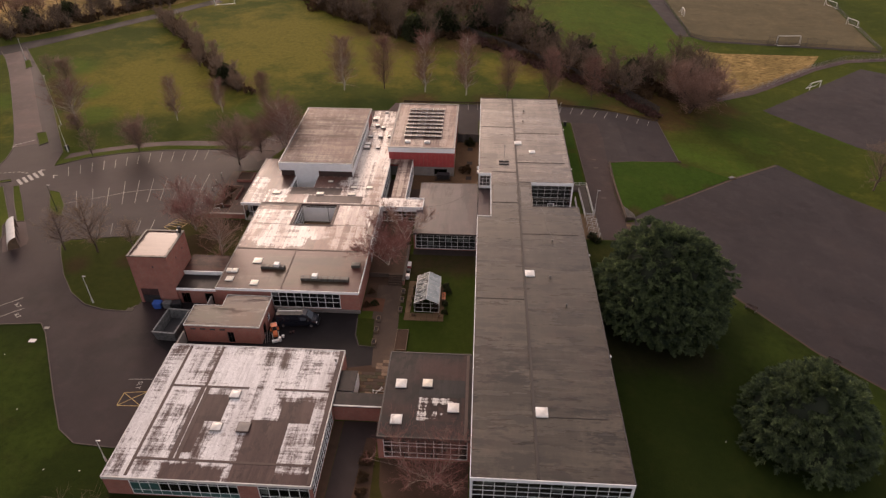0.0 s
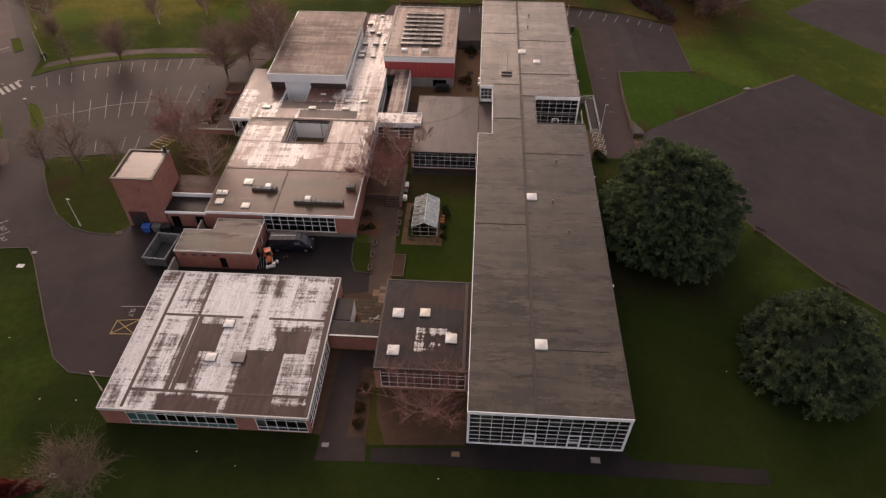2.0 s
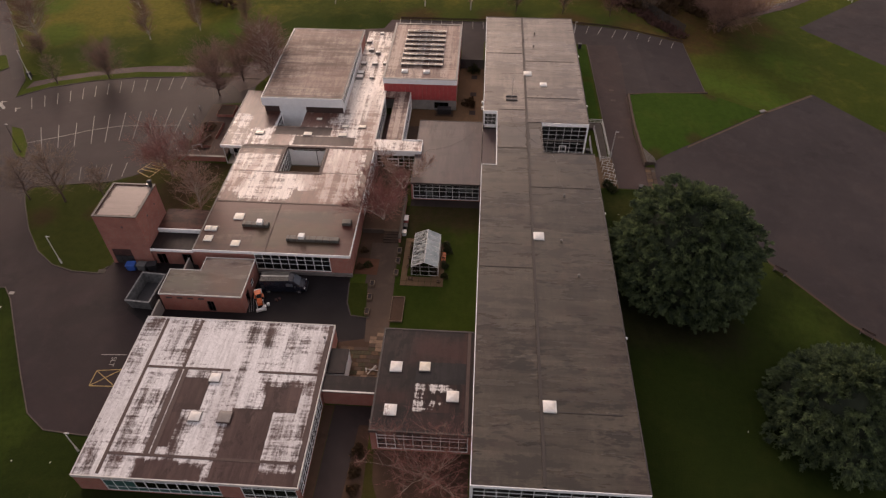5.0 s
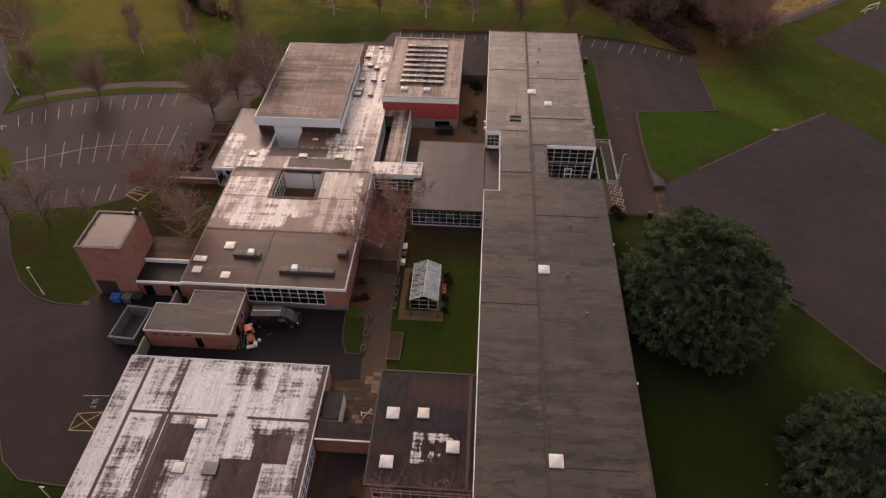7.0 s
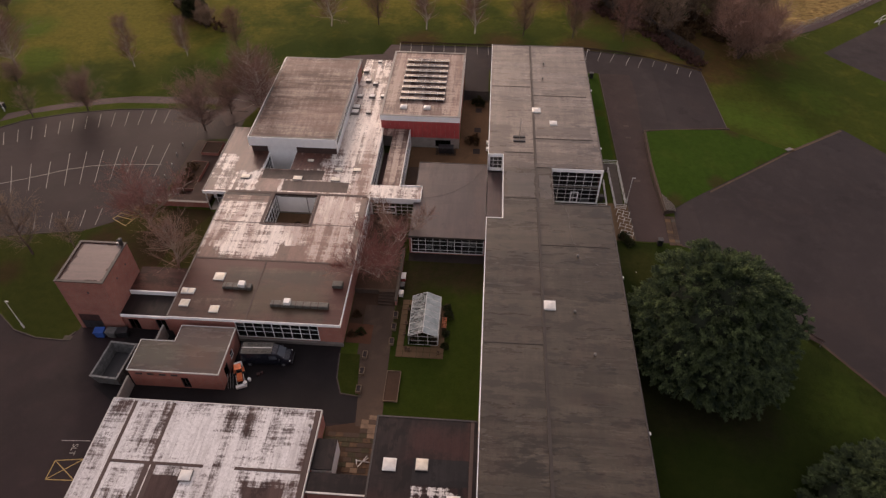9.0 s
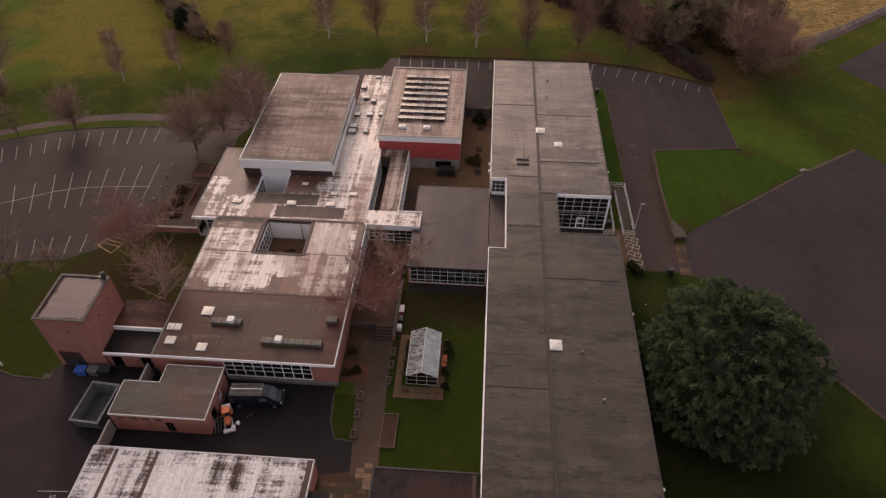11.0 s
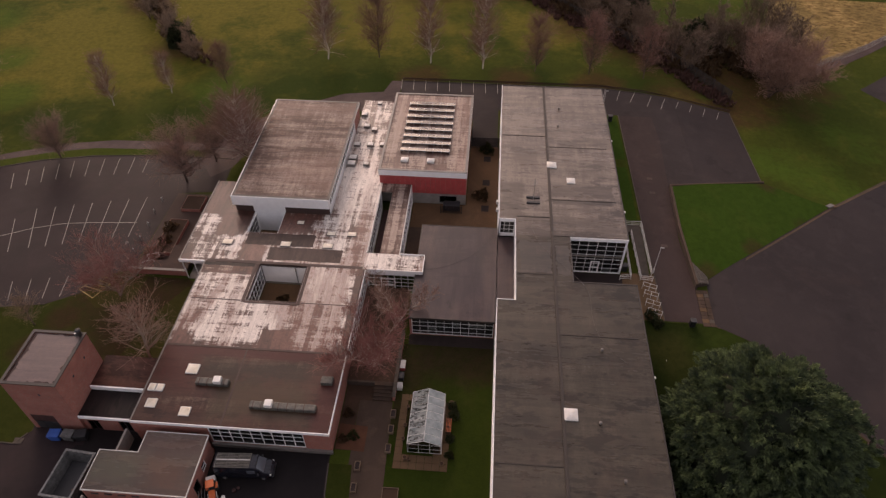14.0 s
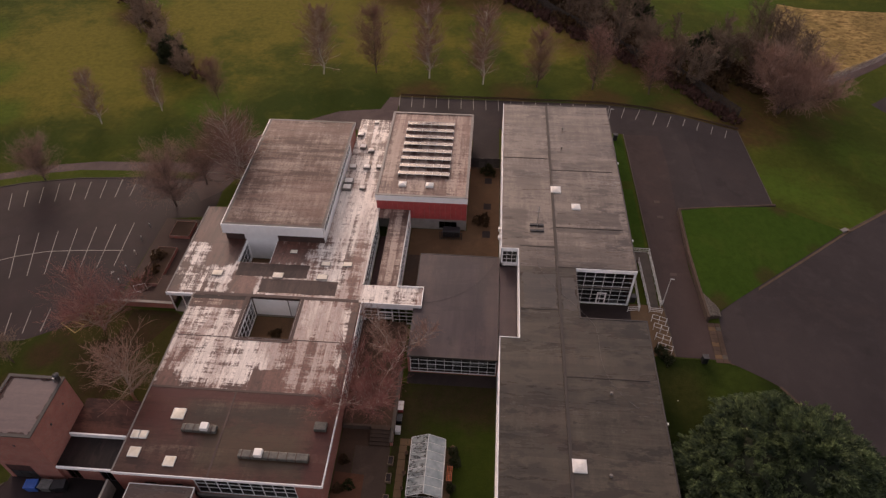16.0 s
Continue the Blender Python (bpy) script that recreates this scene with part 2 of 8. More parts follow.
def brick_mat(name, a, b, mortar):
    k = Mat(name, 0.85)
    k.local()
    t = k.t.nodes.new("ShaderNodeTexBrick")
    t.inputs["Scale"].default_value = 1.0
    for key, v in (("Mortar Size", 0.006), ("Brick Width", 0.225), ("Row Height", 0.075)):
        t.inputs[key].default_value = v
    t.inputs["Color1"].default_value = (*a, 1)
    t.inputs["Color2"].default_value = (*b, 1)
    t.inputs["Mortar"].default_value = (*mortar, 1)
    # the wall's own run (x plus y) against its height
    sep = k.t.nodes.new("ShaderNodeSeparateXYZ")
    k.t.links.new(k.co, sep.inputs[0])
    com = k.t.nodes.new("ShaderNodeCombineXYZ")
    k.put(com.inputs[0], k.math("ADD", sep.outputs[0], sep.outputs[1]))
    k.put(com.inputs[1], sep.outputs[2])
    k.t.links.new(com.outputs[0], t.inputs["Vector"])
    w = k.noise(0.6, 5, 0.7)
    c = k.mix(k.ramp(w, (0.35, 0.0), (0.7, 0.55)), t.outputs[0], tuple(v * 0.55 for v in a))
    k.color(c)
    k.bump(t.outputs[1], 0.3, 0.01)
    return k.m


M = dict(
    grass=grass_mat("grass", (0.035, 0.051, 0.008), (0.056, 0.068, 0.011), (0.148, 0.124, 0.022), ((-92, 128, 40), (-62, 168, 52), (-140, 230, 60), (-25, 150, 26), (10, 146, 16), (100, 250, 30)),
                    ((-36, 180, 14), (-22, 165, 12), (-8, 168, 13), (8, 166, 13), (20, 150, 13), (32, 136, 13), (44, 126, 11), (56, 124, 12), (66, 130, 9), (-16, 120, 6), (2, 120, 6), (20, 120, 7), (36, 117, 7), (44, 112, 8), (-88, 150, 8), (-72, 128, 8), (50, 116, 9), (14, 158, 12), (26, 143, 11), (40, 130, 10)),
                    deep=((-80, 98, 12), (-60, 101, 13), (-42, 112, 12), (-28, 116, 10), (-92, 98, 9), (5, 121, 9), (25, 119, 8)), deep_col=(0.024, 0.041, 0.007), lush=((-107, 121, 8), (-121, 140, 9), (-98, 107, 7), (-88, 158, 7), (-58, 112, 7), (45, 205, 35), (58, 182, 20), (70, 108, 9), (96, 120, 12), (-128, 112, 9), (57, 95, 9), (49, 98, 6), (62, 90, 5))),
    verge=grass_mat("verge_grass", (0.046, 0.066, 0.010), (0.068, 0.084, 0.013), (0.115, 0.102, 0.026)),
    towerlawn=grass_mat("leafy_lawn", (0.023, 0.034, 0.006), (0.038, 0.044, 0.009), (0.072, 0.058, 0.018), (), ((-50.5, 53, 10), (-46, 48, 9), (-52, 58.5, 8), (-44, 54.5, 8), (-62, 46, 3), (-71, 44.5, 3.5), (-60, 51.5, 3)), (0.046, 0.023, 0.015)),
    lawn=grass_mat("lawn_grass", (0.025, 0.034, 0.006), (0.042, 0.046, 0.009), (0.078, 0.062, 0.018)),
    # front lawn: the two brown spots paint in the shade beside the big evergreen
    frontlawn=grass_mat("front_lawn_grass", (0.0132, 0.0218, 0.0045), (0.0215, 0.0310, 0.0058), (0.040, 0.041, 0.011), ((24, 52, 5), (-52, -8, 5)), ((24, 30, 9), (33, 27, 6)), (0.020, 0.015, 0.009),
                        # darker tone along the near block, brighter green in the other spots
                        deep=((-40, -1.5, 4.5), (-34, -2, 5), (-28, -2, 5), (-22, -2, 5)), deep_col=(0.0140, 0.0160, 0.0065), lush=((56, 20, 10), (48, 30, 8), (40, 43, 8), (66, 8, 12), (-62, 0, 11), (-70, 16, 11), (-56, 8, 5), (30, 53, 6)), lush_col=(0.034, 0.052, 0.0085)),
    bank=grass_mat("bank_grass", (0.026, 0.055, 0.007), (0.037, 0.070, 0.009), (0.060, 0.072, 0.013), (), ((31, 67, 2.5), (40, 73, 2.5), (50, 81, 2.5), (46, 89.5, 2.5)), (0.055, 0.034, 0.016)),
    tarmac=tarmac_mat("tarmac", (0.0328, 0.0252, 0.0252), (0.0455, 0.0350, 0.0338)),
    yard=tarmac_mat("yard_tarmac", (0.0188, 0.0110, 0.0120), (0.0275, 0.0163, 0.0170), 0.62, 0.17),
    path=tarmac_mat("path_tarmac", (0.069, 0.047, 0.044), (0.099, 0.068, 0.062)),
    darkpath=tarmac_mat("damp_path", (0.029, 0.0205, 0.019), (0.042, 0.030, 0.0275)),
    darkyard=tarmac_mat("near_black_yard", (0.0125, 0.0098, 0.0102), (0.0185, 0.0145, 0.0148), 0.62, 0.12),
    wetpath=tarmac_mat("wet_black_path", (0.0135, 0.0105, 0.0098), (0.0205, 0.0155, 0.0142)),
    tanpaving=tarmac_mat("tan_paving", (0.110, 0.064, 0.034), (0.150, 0.092, 0.050)),
    paving=tarmac_mat("paving", (0.058, 0.038, 0.028), (0.092, 0.060, 0.041)),
    flag=plain("flagstone", (0.17, 0.105, 0.062), 0.8, vary=0.35),
    soil=tarmac_mat("soil_and_leaf_litter", (0.108, 0.060, 0.032), (0.155, 0.088, 0.046), 0.7),
    litter=grass_mat("thin_leafy_grass", (0.036, 0.036, 0.009), (0.052, 0.042, 0.013), (0.070, 0.044, 0.018)),
    sand=tarmac_mat("sand_pitch", (0.098, 0.080, 0.045), (0.125, 0.102, 0.058), 0.8, 0.05),
    straw=straw_mat("straw"),
    line=plain("line_paint", (0.30, 0.275, 0.25), 0.7, vary=0.4, scale=3),
    yellow=plain("yellow_line_paint", (0.36, 0.245, 0.085), 0.7, vary=0.4, scale=3),
    kerb=plain("kerb_concrete", (0.066, 0.051, 0.039), 0.85, vary=0.3),
    concrete=plain("concrete", (0.25, 0.225, 0.20), 0.85),
    brick=brick_mat("brick", (0.345, 0.116, 0.086), (0.400, 0.148, 0.110), (0.30, 0.22, 0.17)),
    redpanel=plain("red_cladding", (0.40, 0.065, 0.060), 0.5),
    white=plain("white_paint", (0.86, 0.85, 0.83), 0.5, vary=0.05),
    offwhite=plain("weathered_white_paint", (0.58, 0.55, 0.51), 0.6, vary=0.15),
    coping=plain("lead_coping", (0.17, 0.15, 0.135), 0.5),
    roof_long=roof_mat("grey_felt_roof", (0.046, 0.0350, 0.0236), (0.0695, 0.0545, 0.0375), (0.089, 0.0708, 0.0496), 0.38, True, wet=0.20, shine=0.42, blotch=0.535, tone=0.56, puddle=0.20, rusty=0.15, scale=0.4, hatch=0.7, soft=0.07, spots=0.62, late=True, red=0.10),
    roof_north=roof_mat("bleached_felt_roof", (0.086, 0.064, 0.049), (0.125, 0.095, 0.073), (0.215, 0.170, 0.137), 0.54, True, wet=0.18, shine=0.55, blotch=0.565, tone=0.55, puddle=0.20, rusty=0.12, scale=0.45, hatch=0.9, soft=0.06, spots=0.5, late=True,
                        bare=((0.3, 69.8, 3.6, 77.3, 0.12, 0.3), (8.0, 74.6, 17.0, 77.3, 0.16, 0.25), (7.9, 72.8, 16.6, 73.7, 0.2, 0.1), (9.4, 87.4, 12.3, 89.0, 0.16, 0.3), (2.8, 81.6, 5.6, 85.6, 0.10, 0.6), (2.4, 65.8, 17.0, 69.6, 0.06, 0.6))),
    roof_white=roof_mat("white_worn_roof", (0.054, 0.029, 0.0255), (0.080, 0.047, 0.041), (0.74, 0.72, 0.71), 0.72, scale=0.5, shine=0.2, hatch=1.15, rusty=0.22,
                        bare=((-28.1, 3.0, -23.3, 9.4, 0.5, 0.10), (-28.3, 0.3, -23.2, 3.0, 0.5, 0.10), (-24.7, 9.2, -20.6, 12.6, 0.5, 0.06), (-25.5, 12.0, -19.8, 13.4, 0.12, 0.5), (-35.2, 9.0, -32.1, 13.2, 0.5, 0.15), (-35.2, 4.2, -34.2, 9.0, 0.5, 0.15), (-36.8, 0.2, -29.2, 2.2, 0.26, 0.55), (-24.0, 0.2, -18.6, 1.5, 0.22, 0.5), (-29.8, 18.6, -26.0, 22.2, 0.07, 0.8), (-18.95, 0.3, -18.4, 22.2, 0.3, 0.2), (-43.4, 20.4, -41.0, 22.2, 0.10, 0.6), (-43.4, 0.3, -41.2, 4.0, 0.08, 0.6), (-34.5, 15.2, -30.0, 20.5, -0.08, 0.8), (-23.0, 15.2, -20.0, 18.0, -0.05, 0.8))),
    roof_flake=roof_mat("flaking_white_roof_coat", (0.030, 0.0165, 0.0150), (0.055, 0.0270, 0.0230), (0.66, 0.63, 0.60), 0.30, scale=1.1, shine=0.16, hatch=1.3, rusty=0.4, soft=0.02, bare=((-5.6, 11.3, -3.4, 12.2, 0.2, 0.3), (-4.6, 9.6, -2.0, 10.6, 0.2, 0.4), (-7.0, 12.4, -2.4, 13.4, -0.03, 0.2), (-7.0, 9.8, -5.6, 11.2, -0.03, 0.3))),
    roof_main=roof_mat("pale_worn_roof", (0.066, 0.029, 0.021), (0.118, 0.054, 0.040), (0.82, 0.745, 0.675), 0.66, wet=0.36, shine=0.42, scale=0.6, rusty=0.6, soft=0.035, strip=0.6,
                       bare=((-41.4, 45.2, -18.4, 46.2, 0.09, 0.8), (-41.4, 45.3, -39.4, 50.0, 0.10, 0.9), (-29.6, 45.2, -26.2, 48.4, 0.25, 0.35), (-26.4, 47.8, -20.0, 52.4, 0.02, 0.8), (-45.3, 71.0, -40.2, 78.0, 0.40, 1.2), (-45.3, 60.1, -38.0, 66.5, 0.04, 1.0), (-41.4, 66.0, -37.4, 71.2, 0.25, 0.5), (-41.3, 57.9, -33.6, 60.0, 0.4, 0.1), (-19.2, 34.4, -18.4, 60.0, 0.25, 0.25), (-45.3, 60.1, -44.2, 71.0, 0.10, 0.6), (-32.6, 66.4, -27.0, 71.2, 0.15, 0.8), (-36.6, 61.0, -33.8, 63.4, 0.3, 0.5), (-33.0, 46.0, -30.0, 53.0, -0.05, 0.6), (-24.6, 53.4, -20.0, 59.0, -0.05, 0.8), (-24.6, 72.0, -20.0, 82.0, -0.04, 0.8), (-25.5, 92.0, -19.3, 103.0, 0.05, 1.5))),
    roof_front=roof_mat("brown_felt_roof", (0.054, 0.0230, 0.0155), (0.084, 0.0390, 0.0255), (0.16, 0.105, 0.078), 0.10, True, wet=0.30, shine=0.28, red=0.6,
                        tint=((-33.0, 35.4, -21.5, 40.6, 1.0, (0.066, 0.047, 0.028), 0.9), (-35.5, 41.0, -22.5, 43.6, 0.8, (0.034, 0.028, 0.019), 0.85), (-41.4, 39.5, -36.6, 45.3, 1.0, (0.066, 0.0170, 0.0130), 0.95), (-41.4, 43.9, -18.4, 45.4, 0.4, (0.064, 0.0175, 0.0140), 0.95), (-20.6, 34.4, -18.4, 45.4, 0.4, (0.070, 0.0190, 0.0145), 0.95), (-38.6, 34.4, -33.0, 35.6, 0.5, (0.040, 0.0190, 0.0145), 0.7))),
    roof_link=roof_mat("maroon_felt_roof", (0.050, 0.0185, 0.0150), (0.078, 0.0310, 0.0240), (0.2, 0.1, 0.08), 0.0, True, wet=0.5, shine=0.12, blotch=0.52, red=0.8, strip=2.0),
    roof_hall=roof_mat("hall_felt_roof", (0.070, 0.036, 0.028), (0.128, 0.078, 0.062), (0.31, 0.235, 0.195), 0.42, True, wet=0.55, shine=0.18, scale=0.55, blotch=0.60, hatch=0.6),
    roof_dark=roof_mat("dark_felt_roof", (0.0160, 0.0108, 0.0106), (0.0285, 0.0180, 0.0168), (0.45, 0.40, 0.36), 0.0, shine=0.18, blotch=0.53, red=0.0,
                       tint=((-7.5, 17.0, -1.4, 20.2, 1.0, (0.066, 0.0240, 0.0200), 0.6), (-11.4, 10.5, -7.5, 12.5, 0.8, (0.050, 0.0190, 0.0160), 0.6), (-1.4, 8.0, -0.9, 21.4, 0.3, (0.060, 0.0230, 0.0190), 0.6), (-7.0, 7.2, -1.0, 9.0, 0.8, (0.045, 0.0180, 0.0150), 0.5))),
    roof_black=roof_mat("black_repair_felt", (0.0120, 0.0098, 0.0104), (0.0185, 0.0150, 0.0158), (0.3, 0.3, 0.3), 0.0, shine=0.22, wet=0.35, strip=3.0),
    roof_mid=roof_mat("smooth_dark_roof", (0.036, 0.0235, 0.0255), (0.052, 0.034, 0.0355), (0.088, 0.052, 0.045), 0.50, strip=3.0, wet=0.28, puddle=0.25, shine=0.40, scale=0.25, soft=0.09, hatch=0.15, rusty=0.1, blotch=0.62,
                      bare=((-9.2, 56.0, -1.2, 68.0, 0.14, 1.6), (-4.5, 53.2, -0.6, 55.5, 0.08, 1.2))),
    roof_olive=roof_mat("damp_brown_outbuilding_felt", (0.048, 0.028, 0.020), (0.074, 0.044, 0.030), (0.086, 0.068, 0.046), 0.36, True, wet=0.14, puddle=0.5, shine=0.55, strip=3.0, blotch=0.70, soft=0.09, scale=0.3, hatch=0.2, rusty=0.5,
                        tint=((-39.2, 31.2, -32.1, 33.6, 0.8, (0.046, 0.0170, 0.0120), 0.95), (-43.6, 27.4, -38.5, 30.6, 0.9, (0.062, 0.056, 0.032), 0.9), (-37.5, 27.2, -33.0, 30.2, 0.9, (0.088, 0.040, 0.022), 0.9), (-43.4, 26.4, -32.2, 27.0, 0.15, (0.040, 0.026, 0.018), 0.7))),
    roof_bare=roof_mat("bare_brown_felt", (0.048, 0.029, 0.025), (0.070, 0.042, 0.036), (0.5, 0.45, 0.4), 0.0, shine=0.18),
    roof_long_dark=roof_mat("dark_grey_felt_roof", (0.034, 0.025, 0.018), (0.056, 0.042, 0.030), (0.08, 0.06, 0.045), 0.3, True, wet=0.30, shine=0.6, rusty=0.3),
    roof_rust=roof_mat("rust_brown_felt", (0.078, 0.036, 0.027), (0.125, 0.064, 0.048), (0.42, 0.33, 0.27), 0.22, wet=0.42, shine=0.3, soft=0.03),
    roof_solar=roof_mat("pinkish_felt_roof", (0.105, 0.056, 0.043), (0.175, 0.104, 0.082), (0.40, 0.305, 0.25), 0.52, wet=0.45, shine=0.3, soft=0.04, rusty=0.4),
    service=tarmac_mat("service_road_tarmac", (0.044, 0.0295, 0.0270), (0.060, 0.0400, 0.0360)),
    roof_cream=roof_mat("cream_tower_roof", (0.098, 0.059, 0.053), (0.120, 0.073, 0.065), (0.6, 0.5, 0.4), 0.0, True, wet=0.28, shine=0.75, strip=4.0, blotch=0.64),
    teal=plain("teal_panel", (0.035, 0.105, 0.095), 0.35),
    ductgrey=plain("dull_mossy_duct_metal", (0.085, 0.080, 0.068), 0.6, vary=0.4, scale=2.5),
    darkcoping=plain("dark_metal_coping", (0.034, 0.027, 0.024), 0.55),
    maroon=plain("dark_maroon_paving", (0.052, 0.020, 0.017), 0.7, vary=0.35),
    wallstone=plain("brown_wall_stone", (0.070, 0.047, 0.034), 0.85, vary=0.35, scale=2.5),
    cobble=plain("grey_cobble", (0.13, 0.11, 0.09), 0.85, vary=0.5, scale=6),
    longseam=plain("dark_roof_upstand", (0.034, 0.025, 0.020), 0.7),
    deadleaf=plain("dead_leaves", (0.085, 0.036, 0.025), 0.9, vary=0.4),
    palisade=plain("weathered_palisade", (0.060, 0.047, 0.040), 0.8, vary=0.35),
    mossstone=plain("mossy_flagstone", (0.042, 0.033, 0.013), 0.9, vary=0.45, scale=3),
    ruststone=plain("rust_stained_flagstone", (0.078, 0.040, 0.017), 0.85, vary=0.45, scale=3),
    terraceedge=tarmac_mat("worn_tan_edge", (0.080, 0.054, 0.036), (0.120, 0.080, 0.050)),
    seam=plain("roof_seam_felt", (0.056, 0.031, 0.025), 0.7),
    bark=plain("bark", (0.095, 0.063, 0.048), 0.9, vary=0.35, scale=4),
    greybark=plain("grey_bark", (0.30, 0.235, 0.185), 0.9, vary=0.35, scale=4),
    terrace=tarmac_mat("terrace_paving", (0.056, 0.035, 0.028), (0.078, 0.049, 0.038)),
    bed=tarmac_mat("red_leaf_litter", (0.085, 0.036, 0.021), (0.120, 0.052, 0.028), 0.8),
    earth=tarmac_mat("dark_damp_earth", (0.050, 0.029, 0.019), (0.078, 0.044, 0.028), 0.8),
    courtlawn=grass_mat("courtyard_grass", (0.021, 0.034, 0.005), (0.032, 0.046, 0.007), (0.052, 0.050, 0.014), (), ((-6, 49, 6), (-2, 48.5, 5), (-10.5, 46, 5), (-11, 40, 4)), (0.040, 0.024, 0.014)),
    palebark=plain("birch_bark", (0.56, 0.49, 0.42), 0.85, vary=0.35, scale=5),
    twig=plain("twigs", (0.265, 0.155, 0.115), 0.9, vary=0.3),
    redtwig=plain("red_twigs", (0.240, 0.098, 0.080), 0.9, vary=0.3),
    greytwig=plain("grey_twigs", (0.250, 0.168, 0.112), 0.9, vary=0.3),
    birchtwig=plain("red_brown_birch_twigs", (0.215, 0.112, 0.082), 0.9, vary=0.35),
    woodtwig=plain("dull_wood_twigs", (0.165, 0.112, 0.074), 0.9, vary=0.35),
    planterwood=plain("pale_planter_timber", (0.165, 0.112, 0.072), 0.8, vary=0.3),
    plastic_white=plain("white_plastic", (0.72, 0.70, 0.66), 0.35, vary=0.06),
    metal=plain("galvanised_steel", (0.42, 0.42, 0.42), 0.4, 0.8),
    paleMetal=plain("pale_rail_paint", (0.62, 0.60, 0.57), 0.45, vary=0.1),
    darkmetal=plain("dark_metal", (0.045, 0.043, 0.045), 0.5, 0.3),
    black=plain("black_plastic", (0.020, 0.020, 0.022), 0.5),
    rubber=plain("rubber", (0.018, 0.018, 0.018), 0.8),
    blue=plain("blue_plastic", (0.03, 0.10, 0.36), 0.4),
    orange=plain("orange_paint", (0.62, 0.14, 0.04), 0.45),
    navy=plain("dark_blue_car_paint", (0.012, 0.013, 0.019), 0.25),
    skiprim=plain("worn_skip_rim", (0.17, 0.165, 0.155), 0.6, vary=0.5, scale=3),
    skip=plain("grey_skip_paint", (0.100, 0.098, 0.094), 0.6, vary=0.55, scale=2.2),
    timber=plain("timber", (0.13, 0.080, 0.048), 0.8, vary=0.3),
    floor=plain("indoor_floor", (0.16, 0.14, 0.12), 0.6),
)


def foliage_mat(name, dark, light, tuft=0.5):
    k = Mat(name, 0.8)
    n = k.noise(tuft, 4, 0.6)
    r = k.t.nodes.new("ShaderNodeNewGeometry").outputs["Random Per Island"]
    c = k.mix(k.ramp(n, (0.35, 0.0), (0.68, 1.0)), dark, light)
    c = k.mix(k.math("MULTIPLY", r, 0.6), c, tuple(v * 0.55 for v in dark))
    k.color(c)
    k.b.inputs["Specular IOR Level"].default_value = 0.2
    tr = k.t.nodes.new("ShaderNodeBsdfTranslucent")
    k.put(tr.inputs["Color"], c)
    mx = k.t.nodes.new("ShaderNodeMixShader")
    mx.inputs[0].default_value = 0.35
    k.t.links.new(k.b.outputs[0], mx.inputs[1])
    k.t.links.new(tr.outputs[0], mx.inputs[2])
    k.t.links.new(mx.outputs[0], k.t.nodes["Material Output"].inputs["Surface"])
    return k.m


M["conifer"] = foliage_mat("conifer_foliage", (0.038, 0.058, 0.036), (0.205, 0.265, 0.112), 0.8)
M["shrub"] = foliage_mat("shrub_foliage", (0.030, 0.034, 0.012), (0.060, 0.062, 0.020))
# darker foliage colour, paints the shade deep in the crown
M["inner"] = foliage_mat("shaded_inner_foliage", (0.032, 0.040, 0.026), (0.050, 0.060, 0.035))
M["undergrowth"] = foliage_mat("brown_undergrowth", (0.085, 0.052, 0.028), (0.135, 0.080, 0.040))
M["redleaf"] = foliage_mat("dark_red_foliage", (0.13, 0.022, 0.018), (0.21, 0.04, 0.03))
M["ivy"] = foliage_mat("dark_ivy_foliage", (0.046, 0.054, 0.026), (0.080, 0.088, 0.038))

glass = Mat("window_glass", 0.06)
glass.color((0.40, 0.44, 0.44))
glass.b.inputs["Transmission Weight"].default_value = 1.0
glass.b.inputs["IOR"].default_value = 1.45
M["glass"] = glass.m
dome = Mat("rooflight_acrylic", 0.35)
dome.color(dome.ramp(dome.noise(1.2, 4), (0.3, (0.62, 0.58, 0.52)), (0.7, (0.82, 0.80, 0.76))))
dome.b.inputs["Transmission Weight"].default_value = 0.15
M["dome"] = dome.m
pv = Mat("solar_cells", 0.22)
pv.color(pv.ramp(pv.noise(1.0, 3), (0.3, (0.030, 0.035, 0.055)), (0.7, (0.045, 0.050, 0.075))))
pv.b.inputs["Specular IOR Level"].default_value = 1.0
amber = Mat("yellowed_rooflight", 0.3)
amber.color(amber.ramp(amber.noise(1.2, 4), (0.3, (0.56, 0.49, 0.37)), (0.7, (0.78, 0.72, 0.61))))
M["amber"] = amber.m
M["pv"] = pv.m
shield = Mat("dark_windscreen", 0.08)
shield.color((0.09, 0.10, 0.115))
shield.b.inputs["Specular IOR Level"].default_value = 1.0
M["shield"] = shield.m
ghg = Mat("greenhouse_glass", 0.25)
# dark streaks on hazy panes: dirt, and a tree's reflection painted in
streak = ghg.noise(1.3, 6, 0.7, (1.0, 2.2, 1.0), 35, 0.8)
haze = ghg.noise(0.7, 4, 0.6)
ghg.color(ghg.mix(ghg.ramp(streak, (0.50, 0.0), (0.55, 0.85)), ghg.ramp(haze, (0.35, (0.20, 0.24, 0.235)), (0.65, (0.60, 0.62, 0.59))), (0.06, 0.065, 0.055)))
ghg.b.inputs["Transmission Weight"].default_value = 0.45
M["ghglass"] = ghg.m
# paler bluish panes for the east slope, the reflected sky put in their colour
clear = Mat("sky_toned_greenhouse_glass", 0.12)
clear.color(clear.ramp(clear.noise(0.9, 5, 0.65), (0.35, (0.26, 0.31, 0.31)), (0.65, (0.46, 0.50, 0.49))))
